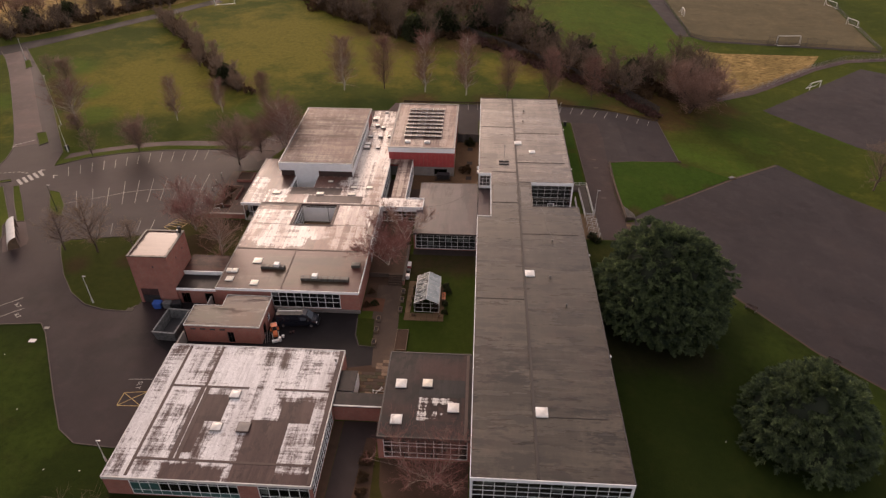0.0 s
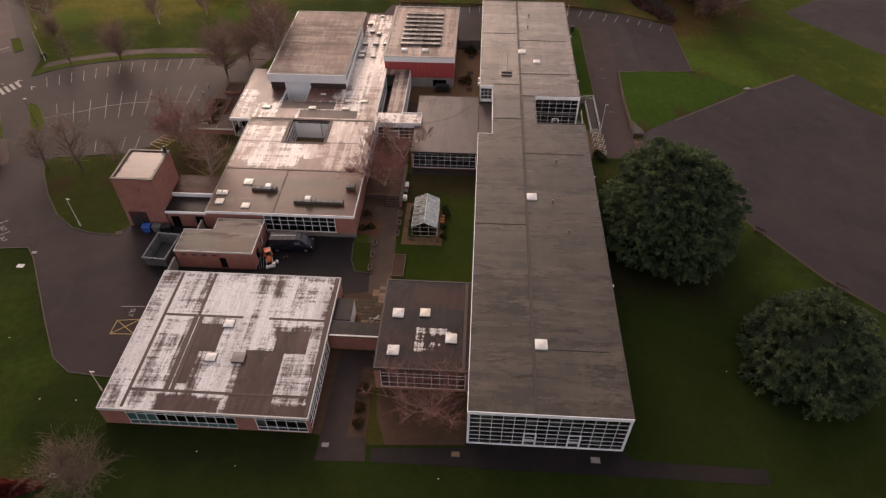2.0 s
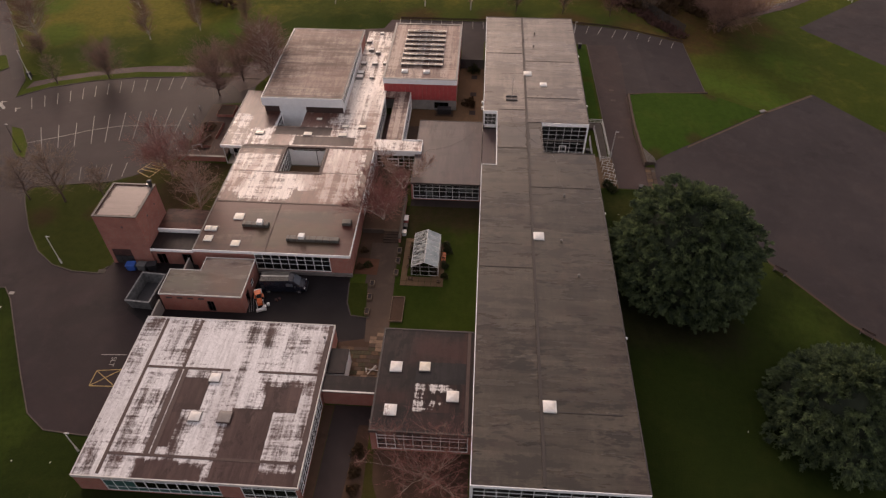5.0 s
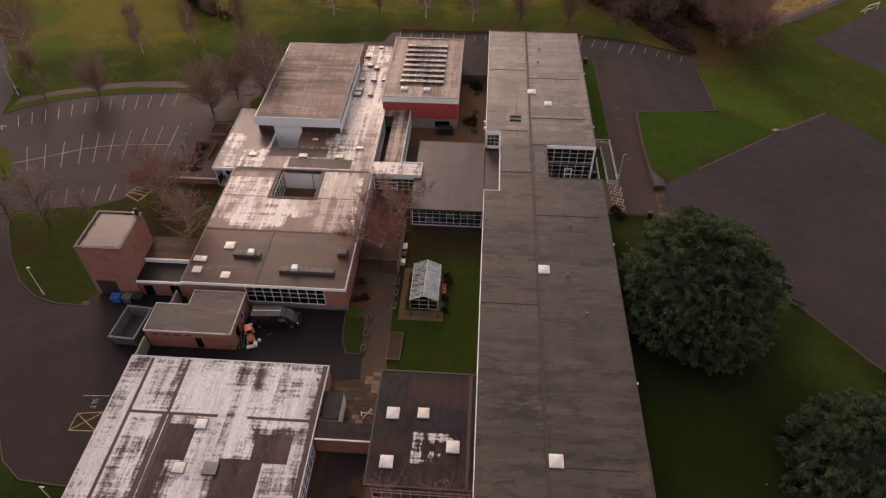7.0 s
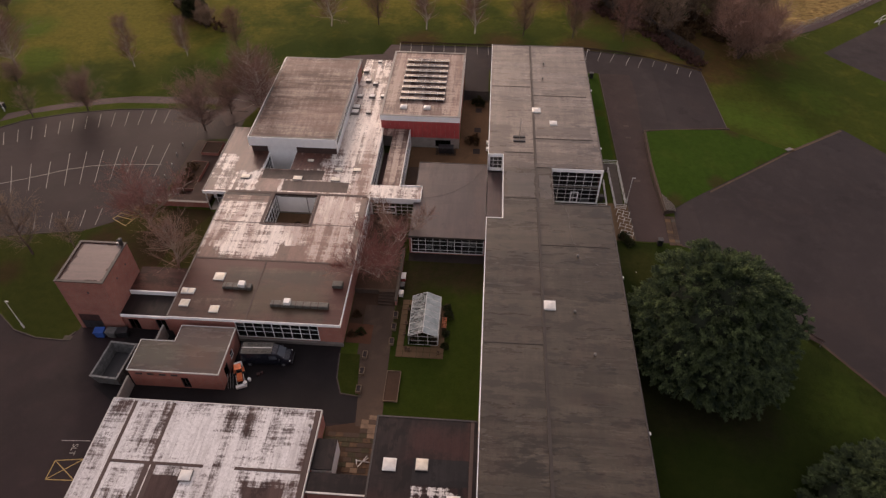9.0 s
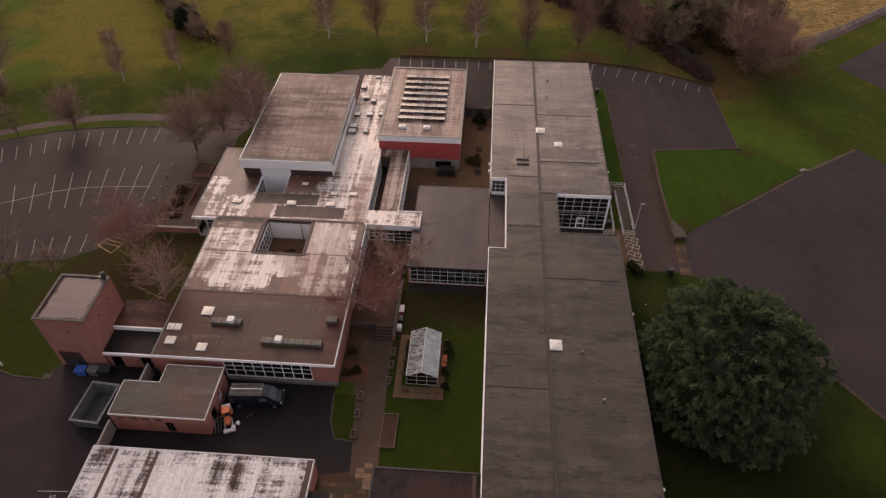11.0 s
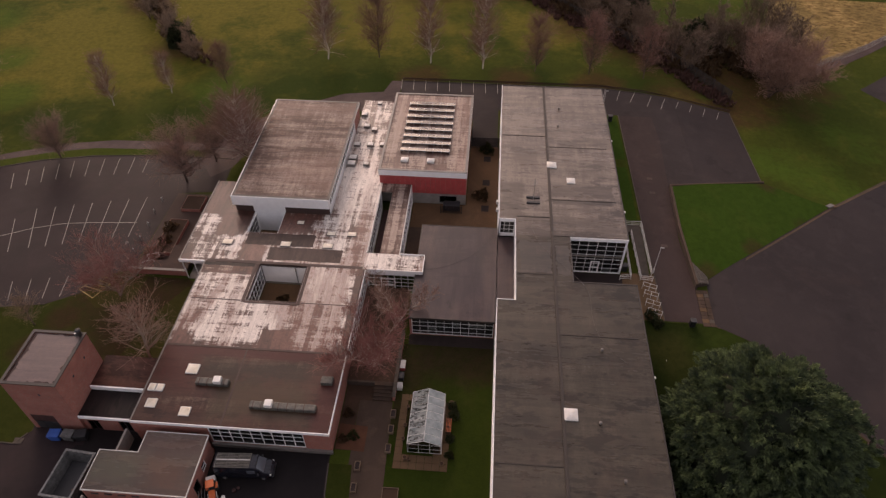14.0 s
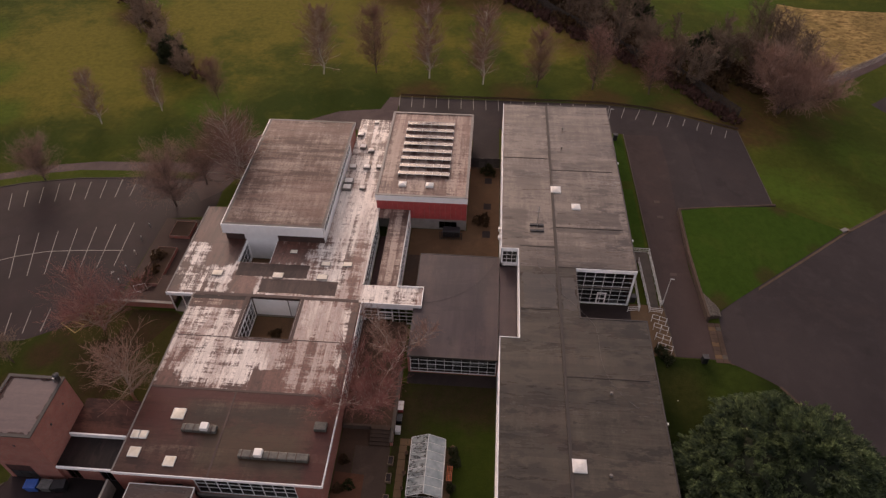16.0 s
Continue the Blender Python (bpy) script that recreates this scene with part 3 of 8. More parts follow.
clear.b.inputs["Transmission Weight"].default_value = 0.25
M["ghsky"] = clear.m


# ---- mesh helpers ----
def box(bm, x0, y0, z0, x1, y1, z1, m=None):
    v = [bm.verts.new(Vector(p) if m is None else m @ Vector(p)) for p in
         ((x0, y0, z0), (x1, y0, z0), (x1, y1, z0), (x0, y1, z0), (x0, y0, z1), (x1, y0, z1), (x1, y1, z1), (x0, y1, z1))]
    for f in ((3, 2, 1, 0), (4, 5, 6, 7), (0, 1, 5, 4), (1, 2, 6, 5), (2, 3, 7, 6), (3, 0, 4, 7)):
        bm.faces.new([v[i] for i in f])


def tube(bm, a, b, r0, r1=None, n=8, cap=True):
    a, b = Vector(a), Vector(b)
    r1 = r0 if r1 is None else r1
    q = (b - a).to_track_quat("Z", "Y").to_matrix()
    rings = []
    for p, r in ((a, r0), (b, r1)):
        rings.append([bm.verts.new(p + q @ Vector((r * math.cos(2 * math.pi * i / n), r * math.sin(2 * math.pi * i / n), 0))) for i in range(n)])
    for i in range(n):
        bm.faces.new((rings[0][i], rings[0][(i + 1) % n], rings[1][(i + 1) % n], rings[1][i]))
    if cap:
        bm.faces.new(rings[0][::-1])
        bm.faces.new(rings[1])


def mesh_of(name, bm, material, bevel=0.0):
    if bevel:
        bmesh.ops.bevel(bm, geom=bm.edges[:], offset=bevel, segments=2, affect="EDGES", profile=0.5)
    me = bpy.data.meshes.new(name)
    bm.to_mesh(me)
    bm.free()
    me.materials.append(M[material] if isinstance(material, str) else material)
    return me


def part(name, bm, material, parent, label="", bevel=0.0):
    ob = new(name, mesh_of(name, bm, material, bevel))
    ob.parent = parent
    if label:
        ob["label"] = label
    return ob


def thing(name, label, category, group="", kind="", at=None):
    ob = new(name)
    ob.empty_display_size = 0.3
    tagged(ob, label, category, group, kind)
    if at is not None:
        ob.matrix_basis = at
    return ob


def bmnew():
    return bmesh.new()


def terrain(x):
    return -0.12 * (min(max(x, 34.0), 80.0) - 34.0)


def sheet(name, pts, h, material, label, category, depth=0.0):
    """A flat piece of the ground laid on the terrain, h metres above it."""
    bm = bmnew()
    f = bm.faces.new([bm.verts.new((x, y, 0)) for x, y in pts])
    f.normal_update()
    if f.normal.z < 0:
        f.normal_flip()
    bmesh.ops.triangulate(bm, faces=bm.faces[:], ngon_method="EAR_CLIP")
    for x in (34.0, 80.0):
        bmesh.ops.bisect_plane(bm, geom=bm.verts[:] + bm.edges[:] + bm.faces[:], plane_co=(x, 0, 0), plane_no=(1, 0, 0))
    for v in bm.verts:
        v.co.z = terrain(v.co.x) + h
    ob = new(name, mesh_of(name, bm, material))
    return tagged(ob, label, category, kind="structure")


def kerb(name, pts, h, w=0.14, material="kerb", label="concrete kerb along the tarmac", closed=False):
    """A raised strip along a line of places, mitred at its corners."""
    bm = bmnew()
    P = [Vector((x, y, 0)) for x, y in pts]
    n = len(P)
    rows = []
    for i, p in enumerate(P):
        a = P[i - 1] if i or closed else p
        b = P[(i + 1) % n] if i < n - 1 or closed else p
        d = ((p - a).normalized() if a != p else Vector()) + ((b - p).normalized() if b != p else Vector())
        d.normalize()
        s = Vector((-d.y, d.x, 0)) * w / 2
        z = terrain(p.x)
        rows.append([bm.verts.new((q.x, q.y, z + dz)) for q, dz in ((p + s, -0.1), (p + s, h), (p - s, h), (p - s, -0.1))])
    for i in range(n if closed else n - 1):
        a, b = rows[i], rows[(i + 1) % n]
        for j in range(3):
            bm.faces.new((a[j], b[j], b[j + 1], a[j + 1]))
    ob = new(name, mesh_of(name, bm, material))
    return tagged(ob, label, "kerb", kind="structure")


def solid(bm, us, vs, ws, filled, m=None):
    """One closed body over the filled cells of a grid."""
    made = {}

    def vert(i, j, k):
        if (i, j, k) not in made:
            p = Vector((us[i], vs[j], ws[k]))
            made[i, j, k] = bm.verts.new(p if m is None else m @ p)
        return made[i, j, k]

    nu, nv, nw = len(us) - 1, len(vs) - 1, len(ws) - 1
    on = {(i, j, k) for i in range(nu) for j in range(nv) for k in range(nw) if filled((us[i] + us[i + 1]) / 2, (vs[j] + vs[j + 1]) / 2, (ws[k] + ws[k + 1]) / 2)}
    sides = (((-1, 0, 0), ((0, 0, 0), (0, 0, 1), (0, 1, 1), (0, 1, 0))), ((1, 0, 0), ((1, 0, 0), (1, 1, 0), (1, 1, 1), (1, 0, 1))),
             ((0, -1, 0), ((0, 0, 0), (1, 0, 0), (1, 0, 1), (0, 0, 1))), ((0, 1, 0), ((0, 1, 0), (0, 1, 1), (1, 1, 1), (1, 1, 0))),
             ((0, 0, -1), ((0, 0, 0), (0, 1, 0), (1, 1, 0), (1, 0, 0))), ((0, 0, 1), ((0, 0, 1), (1, 0, 1), (1, 1, 1), (0, 1, 1))))
    for i, j, k in on:
        for (a, b, c), q in sides:
            if (i + a, j + b, k + c) not in on:
                bm.faces.new([vert(i + x, j + y, k + z) for x, y, z in q])


def cells(bm, rects, holes, z0, z1):
    """A flat body over the union of rects minus holes, each (x0, y0, x1, y1)."""
    xs = sorted({v for r in rects + holes for v in (r[0], r[2])})
    ys = sorted({v for r in rects + holes for v in (r[1], r[3])})
    inside = lambda x, y, rs: any(r[0] < x < r[2] and r[1] < y < r[3] for r in rs)
    solid(bm, xs, ys, [z0, z1], lambda x, y, z: inside(x, y, rects) and not inside(x, y, holes))


def wall(parent, a, b, z0, z1, openings=(), material="brick", t=0.3, label="", name="wall"):
    """A wall from a to b (along x or y), t thick to its left, with openings (u0, u1, low, high) through it."""
    a, b = Vector((*a, 0)), Vector((*b, 0))
    d = b - a
    L = d.length
    d.normalize()
    m = Matrix.Translation(a) @ Matrix(((d.x, -d.y, 0, 0), (d.y, d.x, 0, 0), (0, 0, 1, 0), (0, 0, 0, 1)))
    us = sorted({0.0, L, *[v for o in openings for v in o[:2]]})
    zs = sorted({z0, z1, *[v for o in openings for v in o[2:]]})
    bm = bmnew()
    solid(bm, us, [0, t], zs, lambda u, v, z: not any(o[0] < u < o[1] and o[2] < z < o[3] for o in openings), m)
    return part(name, bm, material, parent, label)


def glazing(parent, a, b, z0, z1, cols, rows, frame_mat="white", bar=0.055, blinds=0.0, doors=(), seed=0, name="window", panels=(), zs=()):
    """A framed window from a to b, seen from its right side: frame bars, one pane to each bay (rows even, or at the heights zs), a few blinds behind, solid panels in whole rows or single bays."""
    a, b = Vector((*a, 0)), Vector((*b, 0))
    d = b - a
    L = d.length
    d.normalize()
    m = Matrix.Translation(a) @ Matrix(((d.x, -d.y, 0, 0), (d.y, d.x, 0, 0), (0, 0, 1, 0), (0, 0, 0, 1)))
    bm = bmnew()
    cw = L / cols
    zs = list(zs) or [z0 + (z1 - z0) * j / rows for j in range(rows + 1)]
    ub, zb = [], []
    for i in range(cols + 1):
        w = bar * (1.5 if i in (0, cols) else 1.0)
        u = min(max(i * cw, w / 2), L - w / 2)
        ub.append((u - w / 2, u + w / 2))
    for j, z in enumerate(zs):
        w = bar * (1.4 if j in (0, len(zs) - 1) else 0.7)
        z = min(max(z, z0 + w / 2), z1 - w / 2)
        zb.append((z - w / 2, z + w / 2))
    within = lambda v, bars: any(p < v < q for p, q in bars)
    solid(bm, sorted({v for p in ub for v in p}), [0.05, 0.15], sorted({v for p in zb for v in p}), lambda u, v, z: within(u, ub) or within(z, zb), m)
    frame_ob = part(name, bm, frame_mat, parent)
    for c, wide, high in doors:
        u, dz = c * cw, z0 + high
        k = bmnew()
        solid(k, [u - 0.09, u + 0.09, u + wide - 0.09, u + wide + 0.09], [0.02, 0.17], [z0, z0 + 0.12, z0 + high * 0.42, z0 + high * 0.42 + 0.15, dz - 0.16, dz],
              lambda x, y, z: not (u + 0.09 < x < u + wide - 0.09 and (z0 + 0.12 < z < z0 + high * 0.42 or z0 + high * 0.42 + 0.15 < z < dz - 0.16)), m)
        part("door", k, frame_mat, frame_ob, "white framed glazed door")
    rnd = random.Random(seed)
    rot = m.to_3x3().to_4x4()
    for j in range(len(zs) - 1):
        rh = zs[j + 1] - zs[j]
        kinds = []
        for nm, gap, thick, mt in (("panel", 0.03, 0.02, "teal"), ("pane", 0.03, 0.006, "glass"), ("blind", 0.05, 0.01, "offwhite")):
            g = bmnew()
            box(g, -cw / 2 + gap, -thick, -rh / 2 + gap, cw / 2 - gap, thick, rh / 2 - gap)
            kinds.append(mesh_of(nm, g, mt))
        for i in range(cols):
            closed = j in panels or (i, j) in panels
            for me, nm, off, on in ((kinds[0], "panel", 0.1, closed), (kinds[1], "pane", 0.1, not closed), (kinds[2], "blind", 0.3, rnd.random() < blinds)):
                if on:
                    ob = new(nm, me)
                    ob.parent = frame_ob
                    ob.matrix_basis = Matrix.Translation(m @ Vector(((i + 0.5) * cw, off, zs[j] + rh / 2))) @ rot
                    if nm == "pane":
                        ob.visible_shadow = False
    return frame_ob


def edge_band(parent, pts, z0, z1, material, out=0.06, closed=True, name="fascia", inward=0.12, label=""):
    """A mitred band round a roof's edge; pts run anticlockwise, axis-aligned."""
    bm = bmnew()
    n = len(pts)
    P = [Vector((x, y, 0)) for x, y in pts]
    right = lambda a, b: Vector(((b - a).y, -(b - a).x, 0)).normalized()
    rows = []
    for i, p in enumerate(P):
        n1 = right(P[i - 1], p) if i or closed else None
        n2 = right(p, P[(i + 1) % n]) if i < n - 1 or closed else None
        d = n2 if n1 is None else n1 if n2 is None or (n1 - n2).length < 0.01 else n1 + n2
        a, b = p + d * out, p - d * inward
        rows.append([bm.verts.new((q.x, q.y, z)) for q, z in ((a, z0), (a, z1), (b, z1), (b, z0))])
    for i in range(n if closed else n - 1):
        a, b = rows[i], rows[(i + 1) % n]
        for j in range(4):
            k = (j + 1) % 4
            bm.faces.new((a[j], b[j], b[k], a[k]))
    if not closed:
        bm.faces.new(rows[0])
        bm.faces.new(rows[-1][::-1])
    return part(name, bm, material, parent, label)


def rect_pts(x0, y0, x1, y1):
    return [(x0, y0), (x1, y0), (x1, y1), (x0, y1)]


def walls4(parent, x0, y0, x1, y1, z0, z1, S=(), E=(), N=(), W=(), material="brick", skip="", t=0.3, mats={}):
    """The four outer walls of a block; the openings of each side are measured along it, going anticlockwise."""
    for side, a, b, op in (("S", (x0, y0), (x1, y0), S), ("E", (x1, y0 + t), (x1, y1 - t), E), ("N", (x1, y1), (x0, y1), N), ("W", (x0, y1 - t), (x0, y0 + t), W)):
        if side not in skip:
            wall(parent, a, b, z0, z1, list(op), mats.get(side, material), t)


def slab(parent, rects, holes, z0, z1, material, name="roof", label=""):
    bm = bmnew()
    cells(bm, rects, holes, z0, z1)
    return part(name, bm, material, parent, label)


def seam(parent, x0, y0, x1, y1, z, h=0.05, material="seam"):
    bm = bmnew()
    box(bm, x0, y0, z - 0.02, x1, y1, z + h)
    return part("roof_seam", bm, material, parent)


def patch(parent, corners, z, material, label="", ragged=0.1, lift=0.008, name="roof_patch", step=0.35):
    """A stained or repaired area of felt with uneven edges, lying a few millimetres proud of the roof."""
    rnd = random.Random(int(corners[0][0] * 31 + corners[0][1] * 17))
    pts = []
    for (ax, ay), (bx, by) in zip(corners, corners[1:] + corners[:1]):
        L = math.hypot(bx - ax, by - ay)
        n = max(2, int(L / step))
        off = 0.0
        pts.append((ax, ay))
        for q in range(n):
            if rnd.random() < 0.45:
                off = rnd.gauss(0, ragged)
            k = (q + 0.5) / n
            o = off + rnd.gauss(0, ragged * 0.25)
            pts.append((ax + (bx - ax) * k + (by - ay) / L * o, ay + (by - ay) * k - (bx - ax) / L * o))
    bm = bmnew()
    f = bm.faces.new([bm.verts.new((x, y, z + lift)) for x, y in pts])
    f.normal_update()
    if f.normal.z < 0:
        f.normal_flip()
    lower = bmesh.ops.extrude_face_region(bm, geom=[f])
    bmesh.ops.translate(bm, vec=(0, 0, -0.01 - lift), verts=[g for g in lower["geom"] if isinstance(g, bmesh.types.BMVert)])
    bmesh.ops.recalc_face_normals(bm, faces=bm.faces[:])
    return part(name, bm, material, parent, label)


def overlay(parent, x0, y0, x1, y1, z, material, label="", ragged=0.0, lift=0.008):
    """A rectangular felt sheet or bare patch lying 8 mm proud of the roof, with straight or ragged edges."""
    if ragged:
        return patch(parent, rect_pts(x0, y0, x1, y1), z, material, label, ragged, lift)
    bm = bmnew()
    box(bm, x0, y0, z - 0.01, x1, y1, z + lift)
    return part("roof_patch", bm, material, parent, label)


# ---- ground ----
bm = bmnew()
xs = [-1500, -600, -300, -150, -75, 0, 34, 57, 80, 150, 300, 600, 1500]
ys = [-1500, -600, -200, -100, 0, 100, 200, 300, 600, 1500]
gv = [[bm.verts.new((x, y, terrain(x))) for y in ys] for x in xs]
for i in range(len(xs) - 1):
    for j in range(len(ys) - 1):
        bm.faces.new((gv[i][j], gv[i + 1][j], gv[i + 1][j + 1], gv[i][j + 1]))
tagged(new("ground", mesh_of("ground", bm, "grass")), "winter grass field, green and olive, damp", "ground", kind="structure")

island = [(-55.2, 34.1), (-56.2, 32.6), (-60.2, 32.8), (-63.8, 33.9), (-67.6, 36.7), (-71.5, 41.4), (-75.2, 47.2), (-76.9, 50.4), (-76.0, 51.6), (-68.1, 53.0), (-63.5, 53.7)]
edge_left = [(-43.6, 6.7), (-46.4, 6.6), (-51.4, 7.0), (-54.5, 9.1), (-58.4, 14.7), (-66.5, 26.9), (-68.4, 29.0), (-74.7, 28.4), (-115.0, 21.0)]
drive_left = [(-106.8, 79.3), (-107.1, 82.3), (-108.6, 87.4), (-112.2, 93.5), (-119.1, 104.5), (-127.2, 117.0), (-138.5, 134.0), (-146.0, 144.5), (-151.5, 151.0)]
drive_right = [(-146.0, 155.5), (-128.0, 132.7), (-113.8, 113.0), (-95.9, 85.9)]
park_top = [(-94.3, 79.2), (-89.2, 83.1), (-81.6, 86.1), (-72.7, 88.1), (-60.3, 89.2), (-47.0, 89.0)]
park_right = [(-46.5, 80.0), (-53.6, 79.0), (-54.0, 61.2), (-56.5, 60.2), (-59.7, 56.0)]
yard_end = [(-54.0, 35.3), (-41.5, 35.3), (-41.5, 34.6), (-18.6, 34.6), (-18.6, 33.0), (-18.3, 29.2), (-17.4, 26.9), (-14.8, 26.6), (-14.8, 22.0), (-43.5, 22.0)]
sheet("road", edge_left + [(-125.0, 60.0)] + drive_left + drive_right + park_top + park_right + island[::-1] + yard_end, 0.02, "yard", "damp brown-grey tarmac yard, drive and car park", "tarmac yard")
# darker sheet laid over the yard beside the buildings
sheet("road", [(-43.7, 22.6), (-18.5, 22.6), (-15.0, 22.8), (-15.0, 26.5), (-17.5, 26.7), (-18.5, 29.2), (-18.8, 33.0), (-18.7, 34.3), (-41.5, 34.6), (-41.5, 35.3), (-47.8, 35.3), (-49.5, 31.0), (-49.0, 26.0)], 0.026, "darkyard", "near-black tarmac of the service yard", "service yard")
sheet("road", [(-54.9, 33.0), (-47.9, 33.0), (-47.9, 35.3), (-54.9, 35.1)], 0.032, "yard", "damp tarmac at the foot of the boiler tower", "service yard")
kerb("kerb", edge_left, 0.10)
kerb("kerb", island[::-1], 0.10)
kerb("kerb", drive_right + park_top, 0.10)
kerb("kerb", drive_left, 0.10)
kerb("kerb", [(-18.6, 33.0), (-18.3, 29.2), (-17.4, 26.9), (-14.8, 26.6)], 0.10)
path_low = [(-93.9, 82.3), (-88.7, 85.7), (-80.3, 88.7), (-73.3, 90.4), (-61.4, 90.9), (-52.0, 91.2), (-46.5, 93.0), (-44.0, 97.0), (-40.0, 103.0), (-30.0, 106.0), (-20.4, 106.0)]
path_up = [(-20.4, 117.9), (-22.5, 117.9), (-23.8, 113.4), (-27.7, 112.8), (-31.6, 112.1), (-35.0, 110.0), (-44.5, 103.7), (-47.0, 100.5), (-52.4, 93.8), (-61.9, 93.3), (-71.1, 93.0), (-78.8, 91.4), (-87.2, 88.3), (-93.7, 85.2)]
sheet("road", drive_left[2:] + [(-143.5, 152.0), (-139.1, 144.9), (-131.9, 134.4), (-120.7, 117.3), (-112.6, 104.9), (-106.6, 96.0), (-107.6, 95.0), (-104.0, 89.6)], 0.026, "path", "paler worn tarmac of the school drive", "drive")
sheet("pavement", path_low + path_up, 0.028, "path", "pale tarmac footpath along the car park verge", "footpath")
sheet("pavement", [(-146.0, 155.5), (-128.0, 132.7), (-113.8, 113.0), (-95.9, 85.9), (-98.6, 85.8), (-102.3, 91.0), (-111.5, 105.0), (-119.7, 117.4), (-130.9, 134.4), (-137.3, 143.5), (-145.0, 153.5)], 0.05, "tarmac", "worn footway beside the school drive", "footpath")
grass_a = [(-112.0, 44.0), (-87.2, 45.6), (-89.2, 52.0), (-91.3, 55.4), (-91.4, 57.8), (-93.3, 60.4), (-96.7, 65.1), (-100.2, 69.9), (-112.0, 64.5)]
sheet("lawn", grass_a, 0.05, "verge", "mown grass verge beside the drive", "grass verge")
kerb("kerb", grass_a[1:8], 0.10)
for g in ([(-107.5, 95.0), (-105.5, 95.8), (-101.9, 90.5), (-103.1, 88.7)], [(-89.4, 68.9), (-87.0, 68.3), (-83.2, 63.2), (-81.8, 59.4), (-83.4, 59.7), (-85.6, 62.0)], [(-139.3, 143.4), (-138.2, 144.5), (-134.3, 138.9), (-135.1, 136.9)],
          [(-98.0, 69.9), (-97.1, 70.6), (-92.2, 63.6), (-87.9, 57.2), (-89.4, 57.1), (-93.5, 62.9)], [(-112.0, 66.8), (-101.9, 71.2), (-99.8, 72.1), (-100.3, 72.9), (-112.0, 68.4)]):
    sheet("lawn", g, 0.06, "verge", "small grass traffic island in the tarmac", "grass island")
    kerb("kerb", g, 0.12, closed=True)
sheet("lawn", park_top[:-1] + [(-53.2, 90.8)] + path_low[4::-1], 0.03, "verge", "bright grass verge between car park and footpath", "grass verge")
sheet("pavement", [(-53.0, 88.4), (-49.6, 83.6), (-46.8, 86.5), (-45.2, 91.0), (-44.6, 95.5), (-47.0, 99.6), (-49.5, 96.5), (-51.5, 92.0)], 0.036, "path", "pale trodden paving where the footpaths meet", "footpath")
sheet("pavement", [(-89.5, 56.9), (-87.8, 57.3), (-83.7, 51.4), (-83.1, 49.8), (-84.0, 48.2), (-86.0, 46.9), (-88.9, 51.6)], 0.04, "path", "pale paved bus stop apron", "bus stop apron")

north = [(-20.0, 104.2), (-20.3, 118.0), (20.0, 118.0), (28.5, 116.7), (45.1, 112.7), (45.7, 90.3), (28.9, 86.3), (28.2, 73.6), (28.8, 64.3), (29.7, 57.1), (23.4, 57.2), (23.0, 77.4), (22.7, 108.2), (18.6, 108.2), (-0.4, 108.2), (-0.4, 96.0), (-5.2, 96.0), (-5.2, 104.2)]
sheet("road", north, 0.024, "tarmac", "dark tarmac service road and rear car park", "service road")
sheet("road", [(23.5, 57.3), (29.6, 57.2), (28.7, 64.3), (28.1, 73.6), (28.7, 86.2), (29.4, 100.0), (29.0, 108.0), (22.8, 108.0), (23.1, 77.4)], 0.031, "service", "reddish worn tarmac of the service road", "service road")
kerb("kerb", [(-20.3, 118.0), (20.0, 118.0), (28.5, 116.7), (45.1, 112.7), (45.7, 90.3)], 0.10)
kerb("kerb", [(23.4, 57.2), (23.0, 77.4), (22.7, 108.2)], 0.10)
kerb("low_wall", [(29.6, 86.1), (37.5, 87.95), (45.7, 89.85)], 0.42, 0.32, "paving", "low brown wall with worn top above the grass bank")
sheet("lawn", edge_left + [(-300.0, 0.0), (-300.0, -160.0), (220.0, -160.0), (220.0, -90.0), (130.0, -25.0), (75.0, 13.0), (60.5, 25.5), (53.0, 31.7), (46.0, 40.4), (36.0, 53.5), (29.9, 57.0), (18.3, 57.0), (18.3, 0.1), (-18.5, 0.3), (-43.3, 0.3)], 0.012, "frontlawn", "dark damp lawn round the front, tree shade painted in", "lawn")
sheet("playground", [(70.3, 97.0), (56.4, 86.6), (30.6, 65.2), (29.9, 57.0), (36.0, 53.5), (43.6, 43.4), (46.0, 40.4), (53.0, 31.7), (60.5, 25.5), (75.0, 13.0), (130.0, -25.0), (130.0, 47.0), (87.1, 78.9)], 0.03, "tarmac", "large dark tarmac playground, damp, edged by grass", "playground")
sheet("playground", [(78.5, 130.8), (120.5, 165.3), (150.0, 146.0), (112.0, 98.0), (94.9, 109.4)], 0.03, "tarmac", "far tarmac ball court beyond the grass", "playground")
kerb("worn_edge", [(30.5, 65.0), (37.9, 70.9), (45.6, 77.3), (56.2, 86.2), (70.0, 96.6)], 0.036, 0.55, "terraceedge", "worn tan edge of the playground tarmac")
kerb("worn_edge", [(30.2, 56.9), (36.0, 53.5), (43.6, 43.4), (53.0, 31.7), (60.5, 25.5), (75.0, 13.0)], 0.036, 0.40, "paving", "worn tan edge of the playground tarmac")
sheet("sports_pitch", [(76.5, 260.0), (74.2, 194.0), (78.1, 191.4), (134.4, 183.0), (145.0, 262.0)], 0.05, "sand", "sand-coloured artificial sports pitch", "sports pitch")
sheet("pavement", [(66.0, 262.0), (68.5, 191.8), (73.5, 192.0), (75.5, 262.0)], 0.04, "darkpath", "path beside the sports pitch", "footpath")
